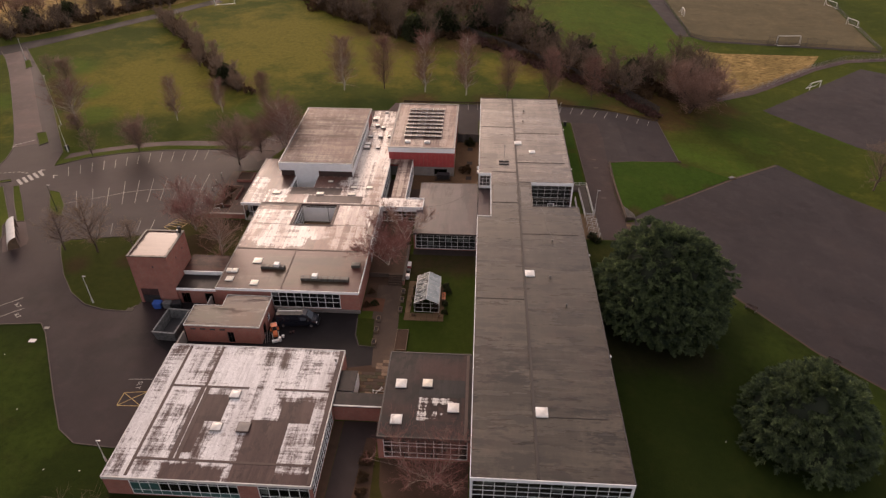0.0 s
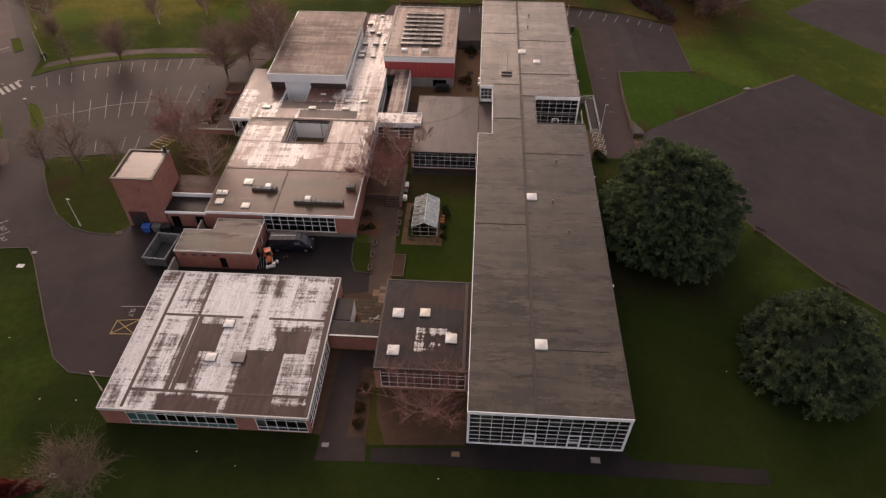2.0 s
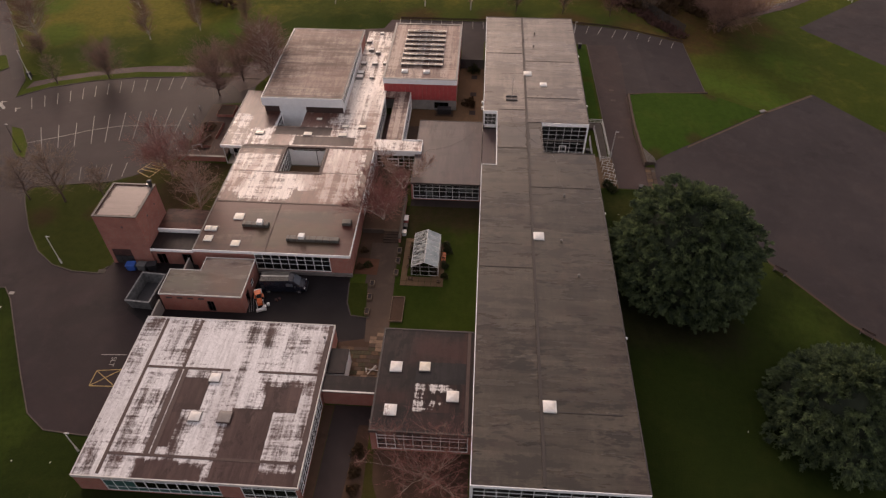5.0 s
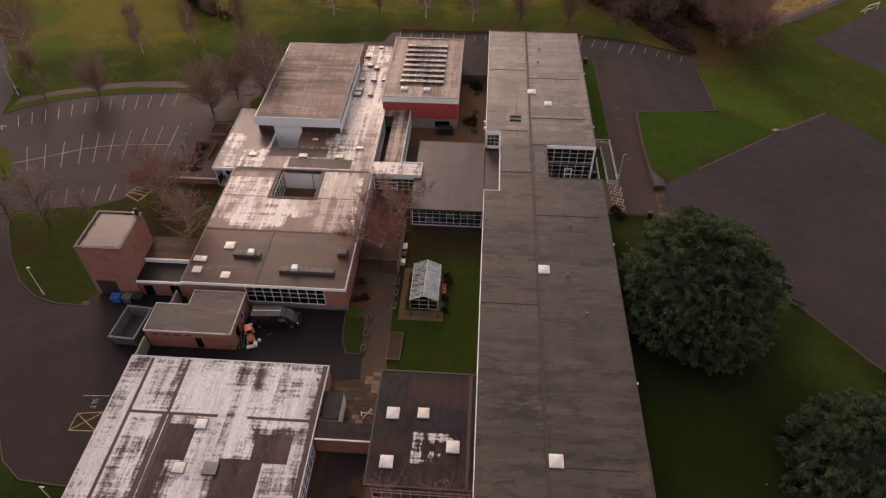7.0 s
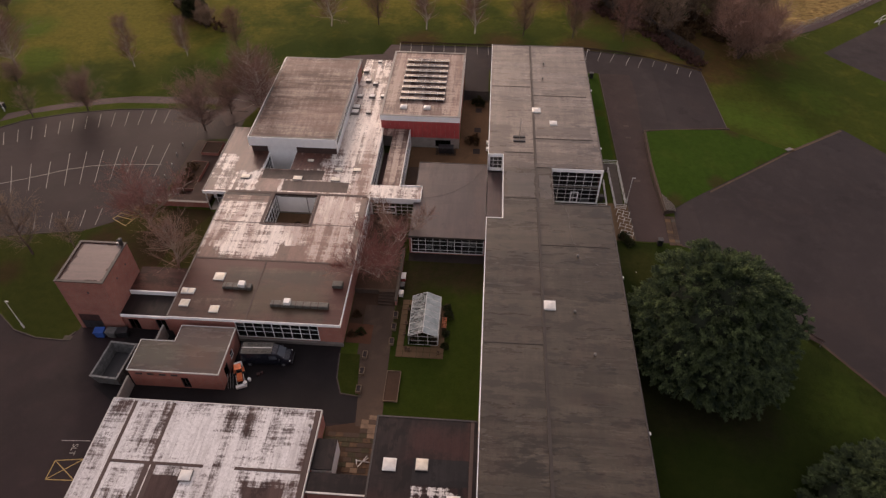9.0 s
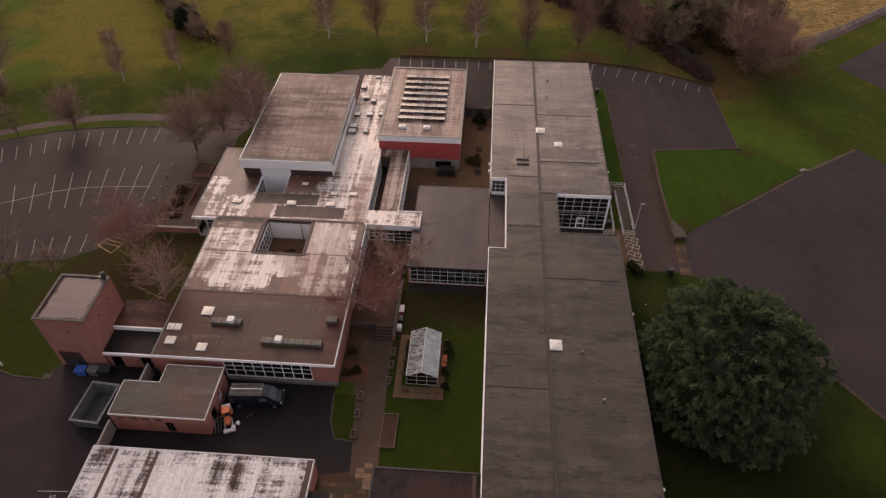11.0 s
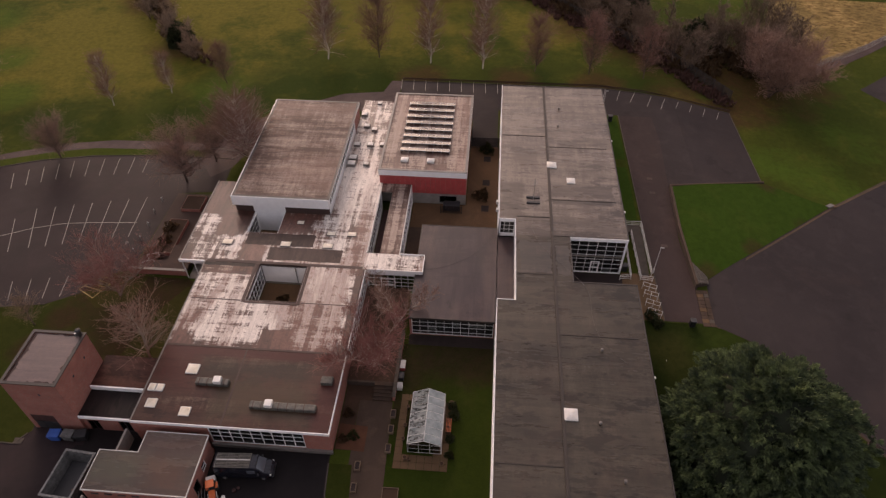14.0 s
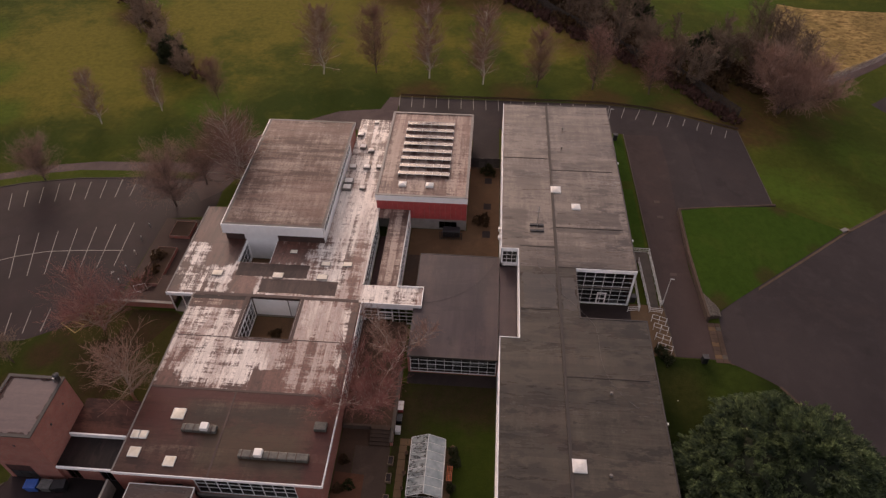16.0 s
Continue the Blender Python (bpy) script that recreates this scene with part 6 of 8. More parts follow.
BT = "birch row behind the school"
birch = [bare_tree("birch_tree", "slender bare birch with pale stem and reddish twigs", 100 + i, 15.0 + 1.0 * i, 10.5, 0.10, 130, 14, 3, 1, "bark" if i == 0 else "palebark", "birchtwig", BT, pose(*p, 0), rise=0.85, trunk=0.15, round_top=0.8, fine=0.9) for i, p in enumerate(((-26.7, 127.5), (-37.7, 126.0), (-15.3, 125.8)))]
for i, (x, y, s) in enumerate(((-4.0, 124.2, 1.0), (7.0, 123.9, 0.85), (18.3, 123.7, 0.9), (29.5, 122.6, 0.8), (-56.6, 114.5, 0.62), (-66.5, 109.8, 0.55), (-76.3, 104.6, 0.68))):
    copy_thing(birch[(2, 0, 0, 0, 0, 2, 2)[i]], pose(x, y, 0, 0, 0, 67 * i) @ Matrix.Scale(s, 4))
BR = "bare trees round the car park"
broad = [bare_tree("bare_tree", "bare rounded tree with brown twig haze", 200 + i, 9.8 + 0.8 * i, (13.5, 10.5, 13.5)[i], 0.14, (100, 62, 100)[i], (16, 9, 16)[i], 4, 1, ("bark", "bark", "palebark")[i], ("twig", "greytwig", "birchtwig")[i], BR, pose(*p, 0), trunk=0.2, fine=0.75, rise=0.75) for i, p in enumerate(((-53.2, 82.1), (-68.8, 48.2), (-46.0, 92.0)))]
for i, (x, y, s) in enumerate(((-88.1, 84.4, 0.6), (-101.6, 103.0, 0.95), (-118.4, 129.2, 0.62), (-125.4, 132.9, 0.55), (-75.0, 48.5, 0.8), (-63.0, 50.0, 0.55), (-43.0, 87.0, 1.0), (-78.3, 87.2, 0.75), (88.8, 88.1, 1.1), (-97.5, 96.0, 0.5), (-50.0, 88.0, 0.8))):
    copy_thing(broad[(1, 2, 0, 1, 1, 1, 2, 0, 1, 0, 0)[i]], pose(x, y, terrain(x), 0, 0, 50 * i) @ Matrix.Scale(s, 4))
bare_tree("bare_tree", "large rounded bare tree at the field corner", 306, 13.5, 20.0, 0.10, 230, 17, 4, 3, "bark", "twig", at=pose(55.5, 121.5, terrain(55.5)), trunk=0.3, fine=1.5)
bare_tree("bare_tree", "tall dark bare tree standing before the wood", 307, 14.0, 13.0, 0.2, 120, 14, 3, 1, "bark", "bark", at=pose(4.8, 176.3, 0), trunk=0.3, fine=1.3, rise=0.7)
bare_tree("bare_tree", "pale bare multi-stemmed tree by the main building", 301, 10.5, 11.0, 0.14, 58, 11, 3, 1, "greybark", "twig", at=pose(-44.2, 45.2, 0), rise=1.0, trunk=0.20)
bare_tree("bare_tree", "large spreading bare tree with red-brown twigs by the car park", 308, 11.0, 14.5, 0.12, 130, 15, 4, 3, "greybark", "redtwig", at=pose(-53.6, 56.2, 0), trunk=0.2, fine=0.6, rise=0.9)
bare_tree("bare_tree", "bare tree with red-brown twigs in the courtyard bed", 302, 8.5, 11.2, 0.12, 160, 14, 3, 4, "palebark", "redtwig", at=pose(-15.2, 46.2, 0.8), trunk=0.12, fine=1.0)
bare_tree("bare_tree", "small bare tree with tan twigs beside the link block", 303, 8.2, 8.5, 0.2, 90, 12, 3, 3, "palebark", "twig", at=pose(-13.0, 54.0, 0.8), trunk=0.12)
bare_tree("bare_tree", "bare spreading tree in front of the small block", 304, 8.2, 12.5, 0.12, 120, 13, 3, 6, "greybark", "redtwig", at=pose(-4.6, 3.6, 0), trunk=0.065, fine=0.45)
bare_tree("bare_tree", "bare spreading tree on the front lawn", 305, 9.0, 11.0, 0.2, 100, 12, 4, 1, "bark", "woodtwig", at=pose(-41.2, -9.0, 0), trunk=0.18, fine=0.75)


def woods(name, label, spots, seed, hmin, hmax, wide, twig, nb=20, nt=12, fine=2.0):
    """A stand of bare trees as one mass."""
    rnd = random.Random(seed)
    got = {"crown": [], "trunk": []}
    for x, y in spots:
        h = hmin + (hmax - hmin) * rnd.random() ** 1.6
        limbs, twigs = skeleton_of(rnd, h, 0.08, wide * rnd.uniform(0.7, 1.2), nb, nt, 2, 1, 0.9, 0.16, 0.8, fine)
        for nm, ss, sides in (("crown", twigs, 3), ("trunk", limbs, 4)):
            v, q = strands(ss, sides)
            got[nm].append((v + np.array([x, y, terrain(x)]), q))
    t = thing(name, label, "woodland", kind="stuff")
    for nm, mt in (("crown", twig), ("trunk", "bark")):
        n0, vs_, qs_ = 0, [], []
        for v, q in got[nm]:
            vs_.append(v); qs_.append(q + n0); n0 += len(v)
        ob = new(nm, mesh_from(nm, np.concatenate(vs_), np.concatenate(qs_), mt))
        ob.parent = t
    return t


def along(pts, step, width, seed):
    rnd = random.Random(seed)
    out = []
    for (x0, y0), (x1, y1) in zip(pts, pts[1:]):
        L = math.hypot(x1 - x0, y1 - y0)
        n = max(1, int(L / step))
        for i in range(n):
            k = (i + rnd.random()) / n
            a, r = rnd.uniform(0, 6.28), width * math.sqrt(rnd.random())
            out.append((x0 + (x1 - x0) * k + r * math.cos(a), y0 + (y1 - y0) * k + r * math.sin(a)))
    return out


def thicket(name, label, spots, seed, r, h, material, per=60):
    """Leafless undergrowth and brambles as one mass of short stems."""
    rnd = random.Random(seed)
    vs_, fs_, n0 = [], [], 0
    for x, y in spots:
        def place():
            a, q = rnd.uniform(0, 6.283), math.sqrt(rnd.random())
            return Vector((x + r * q * math.cos(a), y + r * q * math.sin(a), terrain(x) + h * rnd.random() * (1 - 0.6 * q))), Vector((rnd.gauss(0, 0.5), rnd.gauss(0, 0.5), 1)).normalized()
        v, f = blades(per, place, 0.9, rnd)
        vs_.append(v); fs_.append(f + n0); n0 += len(v)
    return tagged(new(name, mesh_from(name, np.concatenate(vs_), np.concatenate(fs_), material)), label, "undergrowth", kind="stuff")


W1 = [(-66, 214), (-40, 190), (-22, 174), (-8, 180), (0, 186), (12, 180)]
W1B = [(9, 170), (19, 155), (31, 141), (43, 128)]
BOUNDS = [(-8, 180.5), (5, 166), (10, 161), (15, 154), (21.3, 147), (27, 139.7), (36.6, 131), (42.1, 123.3), (46.5, 117.5)]
W2 = [(46, 140), (54, 132), (60, 133), (63, 142), (56, 150)]
FAR = [(-96, 246), (-50, 234), (-36, 214), (-10, 207), (14, 203)]
LANE = [(-205, 134), (-160, 164), (-145, 181), (-127, 203), (-109, 225)]
DIVIDE = [(-114, 188), (-100, 168), (-80, 140), (-64, 122)]
woods("woodland", "bare brown winter wood behind the school field", along(W1, 1.15, 8, 1), 11, 6, 14, 7.5, "woodtwig")
woods("woodland", "lower bare wood along the field edge", along(W1B, 1.1, 6.5, 31), 31, 5.5, 11, 7.0, "woodtwig")
woods("woodland", "bare reddish-brown thicket at the field corner", along(W2, 0.9, 3.6, 2), 12, 8, 13, 9.0, "woodtwig")
woods("hedgerow", "overgrown bare hedge dividing two fields", along(DIVIDE, 2.0, 2.8, 3), 13, 3, 9.0, 6.0, "greytwig")
woods("hedgerow", "brown hedge and scrub along the far lane", along(LANE, 1.1, 6, 4), 14, 4, 9, 6.0, "woodtwig")
woods("woodland", "bare scrub in the straw field beyond the lane", along([(-215, 165), (-170, 196), (-140, 226)], 1.6, 9, 32), 32, 4, 9, 6.5, "twig")
woods("woodland", "far bare trees beyond the fields", along(FAR, 1.2, 9, 5), 15, 7, 14, 7.5, "twig")
thicket("undergrowth", "brown tangled undergrowth below the bare wood", along(W1, 0.8, 8, 6) + along(W1B, 0.8, 6.5, 33) + along(W2, 0.8, 4.0, 7) + along(FAR, 1.2, 9, 8), 16, 3.0, 1.8, "undergrowth", 40)
thicket("undergrowth", "brown bramble and hedge bottom between the fields", along(DIVIDE, 2.4, 1.4, 9) + along(LANE, 1.0, 4, 10), 17, 1.8, 1.5, "undergrowth", 22)
thicket("leaf_litter", "red-brown dead leaves and stems along the boundary fence", along([(x - 1.4, y - 1.6) for x, y in BOUNDS], 0.5, 2.2, 41), 42, 1.6, 0.12, "deadleaf", 9)
EV = "dark evergreen bushes in the hedges"
ever = shrub("dark evergreen bush in the hedge", pose(-71.7, 130.2, 0), 2.5, 4.2, 21, "ivy", 1300, "evergreen_bush", EV)
for i, (x, y, s) in enumerate(((-156.0, 176.0, 1.3), (-148.0, 186.0, 1.2), (-132.0, 204.0, 1.0), (-126.0, 210.0, 1.2), (-22.0, 171.0, 1.5), (-12.0, 178.0, 1.6), (-2.0, 183.0, 1.5), (8.0, 180.0, 1.5), (20.0, 166.0, 1.5), (30.0, 153.0, 1.4), (44.0, 140.0, 1.3))):
    copy_thing(ever, pose(x, y, terrain(x), 0, 0, 41 * i) @ Matrix.Scale(s, 4))


# ---- rooflights and roof fittings ----
def rooflight(label, w, d, h=0.18, peak=0.12, group="rooflights", glass_mat="dome", frame_mat="plastic_white"):
    t = thing("rooflight", label, "rooflight", group)
    bm = bmnew()
    box(bm, -w / 2, -d / 2, -0.02, w / 2, d / 2, h)
    part("kerb_frame", bm, frame_mat, t, "white upstand" if frame_mat == "plastic_white" else "weathered grey upstand")
    bm = bmnew()
    g = 0.05
    lo = [bm.verts.new((x, y, h)) for x, y in ((-w / 2 + g, -d / 2 + g), (w / 2 - g, -d / 2 + g), (w / 2 - g, d / 2 - g), (-w / 2 + g, d / 2 - g))]
    mi = [bm.verts.new((v.co.x * 0.9, v.co.y * 0.9, h + peak * 0.35)) for v in lo]
    hi = [bm.verts.new((v.co.x * 0.25, v.co.y * 0.25, h + peak)) for v in lo]
    for a, b in ((lo, mi), (mi, hi)):
        for i in range(4):
            bm.faces.new((a[i], a[(i + 1) % 4], b[(i + 1) % 4], b[i]))
    bm.faces.new(hi)
    part("dome", bm, glass_mat, t, {"dome": "milky pyramid dome", "amber": "yellowed translucent dome"}.get(glass_mat, "dull felt-covered lid"))
    return t


def spread(proto, spots, z, s=1.0):
    """The thing itself at the first spot and copies at the others."""
    for i, p in enumerate(spots):
        m = pose(p[0], p[1], z) @ Matrix.Scale(p[2] if len(p) > 2 else s, 4)
        if i == 0:
            proto.matrix_basis = m
        else:
            copy_thing(proto, m)


spread(rooflight("white pyramid rooflight on the long grey roof", 1.5, 1.5), [(8.5, 9.6), (8.4, 37.2), (8.1, 82.2), (10.9, 78.4, 0.85)], LZ)
spread(rooflight("white pyramid rooflight on the dark brown roof", 1.45, 1.45), [(-9.5, 15.7), (-2.4, 11.9), (-9.5, 9.7)], SZ)
spread(rooflight("yellowed pyramid rooflight on the dark brown roof", 1.4, 1.4, glass_mat="amber", frame_mat="coping"), [(-6.0, 15.9)], SZ)
spread(rooflight("pale square rooflight on the white worn roof", 1.4, 1.3, 0.2, 0.1, frame_mat="coping"), [(-31.5, 13.4), (-32.2, 8.0)], NZ)
spread(rooflight("dull brown covered rooflight on the white worn roof", 1.6, 1.5, 0.25, 0.05, glass_mat="coping", frame_mat="seam"), [(-28.7, 8.1)], NZ)
spread(rooflight("square rooflight with white frame and yellowed dome", 1.7, 1.6, 0.2, 0.06, glass_mat="amber"), [(-36.6, 41.8), (-39.8, 36.8), (-35.5, 36.0)], MZ, 0.85)
spread(rooflight("small twin rooflight with yellowed dome", 0.85, 0.95, 0.2, 0.06, glass_mat="amber"), [(-40.5, 38.9), (-39.55, 38.9)], MZ)
spread(rooflight("rectangular cream rooflight on the pale central roof", 1.5, 1.0, 0.16, 0.05, glass_mat="amber", frame_mat="coping"), [(-39.4, 64.1), (-30.8, 64.2), (-24.6, 64.3), (-21.5, 67.0, 0.85), (-24.6, 66.9, 0.85), (-29.7, 69.0, 0.7)], MZ - 0.12)
spread(rooflight("small roof vent box with pale lid", 0.85, 0.75, 0.32, 0.05, "roof vents", frame_mat="coping"), [(-24.6, 89.3, 1.3), (-22.3, 89.4), (-20.2, 89.6, 0.9), (-24.6, 85.4, 1.25), (-24.6, 83.8, 1.25), (-22.2, 84.0, 0.8), (-23.8, 95.0), (-22.3, 94.0, 0.9), (-24.8, 98.6), (-22.6, 102.6, 0.7)], MZ - 0.12)
spread(rooflight("white rooflight on the solar block roof", 1.2, 1.0, 0.3, 0.15), [(-15.4, 82.2), (-11.2, 82.2)], PZ)


def duct_unit(label, x, y, L, w, cx):
    t = thing("roof_duct", label, "roof plant", "roof ducts on the kitchen roof", at=pose(x, y, MZ))
    bm = bmnew()
    box(bm, -L / 2, -w / 2, -0.02, L / 2, w / 2, 0.55)
    part("casing", bm, "ductgrey", t, bevel=0.12)
    for i in range(int(L)):
        bm = bmnew()
        box(bm, -L / 2 + 0.4 + i, -w / 2 - 0.02, 0.1, -L / 2 + 0.5 + i, w / 2 + 0.02, 0.58)
        part("joint", bm, "seam", t)
    bm = bmnew()
    box(bm, cx - 0.45, -0.45, 0.5, cx + 0.45, 0.45, 1.05)
    part("cowl", bm, "plastic_white", t, "white fan cowl", bevel=0.08)


duct_unit("long grey roof duct with a white fan cowl", -24.3, 37.3, 7.8, 0.9, -1.6)
duct_unit("short grey roof duct with a white fan cowl", -33.5, 40.0, 4.0, 0.9, 0.7)
t = thing("roof_tank", "dark grey box unit at the roof edge", "roof plant", at=pose(-19.9, 41.2, MZ))
bm = bmnew()
box(bm, -0.7, -0.5, -0.02, 0.7, 0.5, 0.55)
part("casing", bm, "ductgrey", t, bevel=0.06)

mast = thing("aerial_mast", "thin roof aerial mast on weighted dark feet", "aerial", at=pose(5.0, 73.4, LZ))
bm = bmnew()
tube(bm, (0, 0, 0), (0, 0, 4.2), 0.045, 0.025)
part("pole", bm, "metal", mast)
for dy in (-0.6, 0.6):
    bm = bmnew()
    box(bm, -1.0, dy - 0.22, 0, 1.0, dy + 0.22, 0.22)
    part("foot", bm, "black", mast, bevel=0.05)
bm = bmnew()
for i in range(5):
    tube(bm, (-0.35 + 0.04 * i, 0, 3.1 + 0.2 * i), (0.35 - 0.04 * i, 0, 3.1 + 0.2 * i), 0.015, n=5)
tube(bm, (0, 0, 3.0), (0, 0, 4.0), 0.02, n=5)
part("aerial", bm, "metal", mast)

for n_, pts in enumerate(([(5.2, 72.0), (4.4, 68.5), (5.2, 64.5), (7.5, 61.5), (11.0, 57.4), (12.2, 55.0), (11.6, 50.5), (13.0, 46.5), (15.5, 44.5)], [(-10.6, 61.0), (-7.5, 61.6), (-4.0, 63.5), (-1.6, 67.0), (-0.8, 69.8)])):
    cu = bpy.data.curves.new("cable", "CURVE")
    cu.dimensions = "3D"
    cu.bevel_depth = 0.012
    sp = cu.splines.new("NURBS")
    sp.points.add(len(pts) - 1)
    for q, (x, y) in zip(sp.points, pts):
        q.co = (x, y, (LZ if n_ == 0 else DZ) + 0.07, 1)
    sp.use_endpoint_u = True
    cu.materials.append(M["coping" if n_ == 0 else "black"])
    tagged(new("cable", cu), "pale cable lying loose across the flat roof" if n_ == 0 else "dark cable lying loose across the flat roof", "cable")
for x, y, z in ((11.5, 36.3, LZ), (13.4, 29.8, LZ), (9.6, 93.0, LZ), (10.0, 98.5, LZ), (12.6, 46.2, LZ), (-19.3, 20.2, NZ)):
    t = thing("roof_outlet", "short round vent pipe on a flat roof", "roof vent", "roof outlets", at=pose(x, y, z))
    bm = bmnew()
    tube(bm, (0, 0, 0), (0, 0, 0.35), 0.12)
    part("pipe", bm, "coping", t)
    bm = bmnew()
    tube(bm, (0, 0, 0.35), (0, 0, 0.45), 0.2, 0.12)
    part("cap", bm, "coping", t)

# ---- road markings ----
def mark(name, x, y, L, w, turn, material="line", z=0.034, label="white painted bay line on the tarmac", group="", cat="road marking"):
    bm = bmnew()
    box(bm, -w / 2, -L / 2, 0, w / 2, L / 2, 0.004)
    ob = new(name, mesh_of(name, bm, material))
    ob.matrix_basis = pose(x, y, terrain(x) + z, 0, 0, turn)
    return tagged(ob, label, cat, group, "structure")


def row_of_marks(a, b, n, L, turn0, turn1, label, group):
    bm = bmnew()
    box(bm, -0.05, -L / 2, 0, 0.05, L / 2, 0.004)
    me = mesh_of("bay_line", bm, "line")
    for i in range(n):
        f = i / max(1, n - 1)
        x, y = a[0] + (b[0] - a[0]) * f, a[1] + (b[1] - a[1]) * f
        ob = new("bay_line", me)
        ob.matrix_basis = pose(x, y, terrain(x) + 0.05, 0, 0, turn0 + (turn1 - turn0) * f)
        tagged(ob, label, "bay line", group, "structure")


BL = "white painted parking bay line, worn"
row_of_marks((-89.8, 77.0), (-76.9, 83.2), 7, 4.4, 28, 19, BL, "north bays of the car park")
row_of_marks((-74.6, 84.0), (-62.2, 86.3), 6, 4.7, 18, 6, BL, "north bays of the car park")
row_of_marks((-81.9, 65.5), (-76.1, 67.1), 3, 8.0, 28, 22, BL, "middle bays of the car park")
row_of_marks((-73.6, 68.9), (-58.0, 72.8), 7, 9.6, 21, 5, BL, "middle bays of the car park")
row_of_marks((-72.2, 55.1), (-62.5, 57.2), 5, 4.0, 24, 9, BL, "south bays of the car park")
row_of_marks((-20.4, 116.6), (16.5, 116.2), 16, 3.9, 4, 0, BL, "rear car park bays")
row_of_marks((20.8, 115.9), (26.3, 115.0), 3, 4.0, -12, -20, BL, "rear car park bays")
row_of_marks((29.4, 113.6), (42.2, 110.3), 6, 4.0, -20, -20, BL, "rear car park bays")
for (x0, y0), (x1, y1) in (((-84.0, 63.8), (-78.2, 66.4)), ((-78.2, 66.4), (-73.5, 68.8)), ((-73.5, 68.8), (-69.2, 70.2)), ((-69.2, 70.2), (-64.6, 70.8)), ((-64.6, 70.8), (-57.5, 71.3))):
    mark("bay_line", (x0 + x1) / 2, (y0 + y1) / 2, math.hypot(x1 - x0, y1 - y0), 0.12, math.degrees(math.atan2(-(x1 - x0), y1 - y0)), z=0.056, label=BL)
for i in range(5):
    mark("crossing_stripe", -97.8 + i * 0.62, 71.9 + i * 0.98, 2.9, 0.62, 47, z=0.05, label="white painted zebra crossing stripe", group="zebra crossing", cat="crossing stripe")
for i in range(7):
    mark("give_way_dash", -104.3 + i * 0.95, 75.4 + i * 0.18 - (0.35 * max(0, i - 4)), 0.6, 0.2, -80, z=0.05, label="white broken give-way line", group="give way dashes", cat="road marking")
mark("stop_line", -107.4, 90.0, 4.4, 0.2, -50, z=0.05, label="white line across the drive", cat="road marking")
for (x, y), L, tn in (((-47.5, 18.3), 3.4, 93), ((-76.1, 33.8), 3.4, -50), ((-74.5, 31.2), 3.4, -50)):
    mark("bay_line", x, y, L, 0.1, tn, z=0.05, label="thin white reserved bay line")
for a, b in (((-45.4, 13.5), (-48.7, 13.4)), ((-48.7, 13.4), (-48.7, 15.7)), ((-48.7, 15.7), (-45.5, 16.1)), ((-45.5, 16.1), (-45.4, 13.5)), ((-45.4, 13.5), (-48.7, 15.7)), ((-45.5, 16.1), (-48.7, 13.4))):
    mark("yellow_box_line", (a[0] + b[0]) / 2, (a[1] + b[1]) / 2, math.hypot(b[0] - a[0], b[1] - a[1]), 0.11, math.degrees(math.atan2(-(b[0] - a[0]), b[1] - a[1])), "yellow", 0.05, "yellow painted keep-clear box line", "keep clear box")
box_of = ((-60.0, 56.8), (-58.1, 60.3), (-55.6, 59.0), (-57.3, 55.3))
hatch = [(box_of[i], box_of[(i + 1) % 4]) for i in range(4)]
for f in (0.2, 0.4, 0.6, 0.8):
    a, b = [tuple(p[j] + (q[j] - p[j]) * u for j in (0, 1)) for p, q, u in ((box_of[0], box_of[1], f), (box_of[3], box_of[2], min(1.0, f + 0.18)))]
    hatch.append((a, b))
for a, b in hatch:
    mark("hatch_line", (a[0] + b[0]) / 2, (a[1] + b[1]) / 2, math.hypot(b[0] - a[0], b[1] - a[1]), 0.13, math.degrees(math.atan2(-(b[0] - a[0]), b[1] - a[1])), "yellow", 0.05, "yellow hatched bay marking", "yellow hatching")
for body, x, y, tn, sz in (("SLT", -47.6, 17.9, -87, 0.95), ("SLT", -75.3, 33.2, -40, 0.9), ("SLT", -73.9, 30.8, -40, 0.9), ("P", -57.3, 66.2, 20, 1.0)):
    cu = bpy.data.curves.new("lettering", "FONT")
    cu.body = body
    cu.size = sz
    cu.extrude = 0.002
    tmp = bpy.data.objects.new("tmp", cu)
    me = bpy.data.meshes.new_from_object(tmp)
    bpy.data.objects.remove(tmp)
    me.materials.append(M["line"])
    ob = new("lettering", me)
    ob.matrix_basis = pose(x, y, 0.052, 0, 0, tn)
    tagged(ob, "white painted letters on the tarmac", "lettering", kind="structure")
for x, y in ((-108.8, 87.5), (-95.8, 76.8), (-91.8, 74.6)):
    mark("road_symbol", x, y, 1.6, 0.22, 30, z=0.05, label="white painted road arrow stem")
    mark("road_symbol", x + 0.2, y + 0.5, 0.9, 0.22, 100, z=0.056, label="white painted road arrow bar")

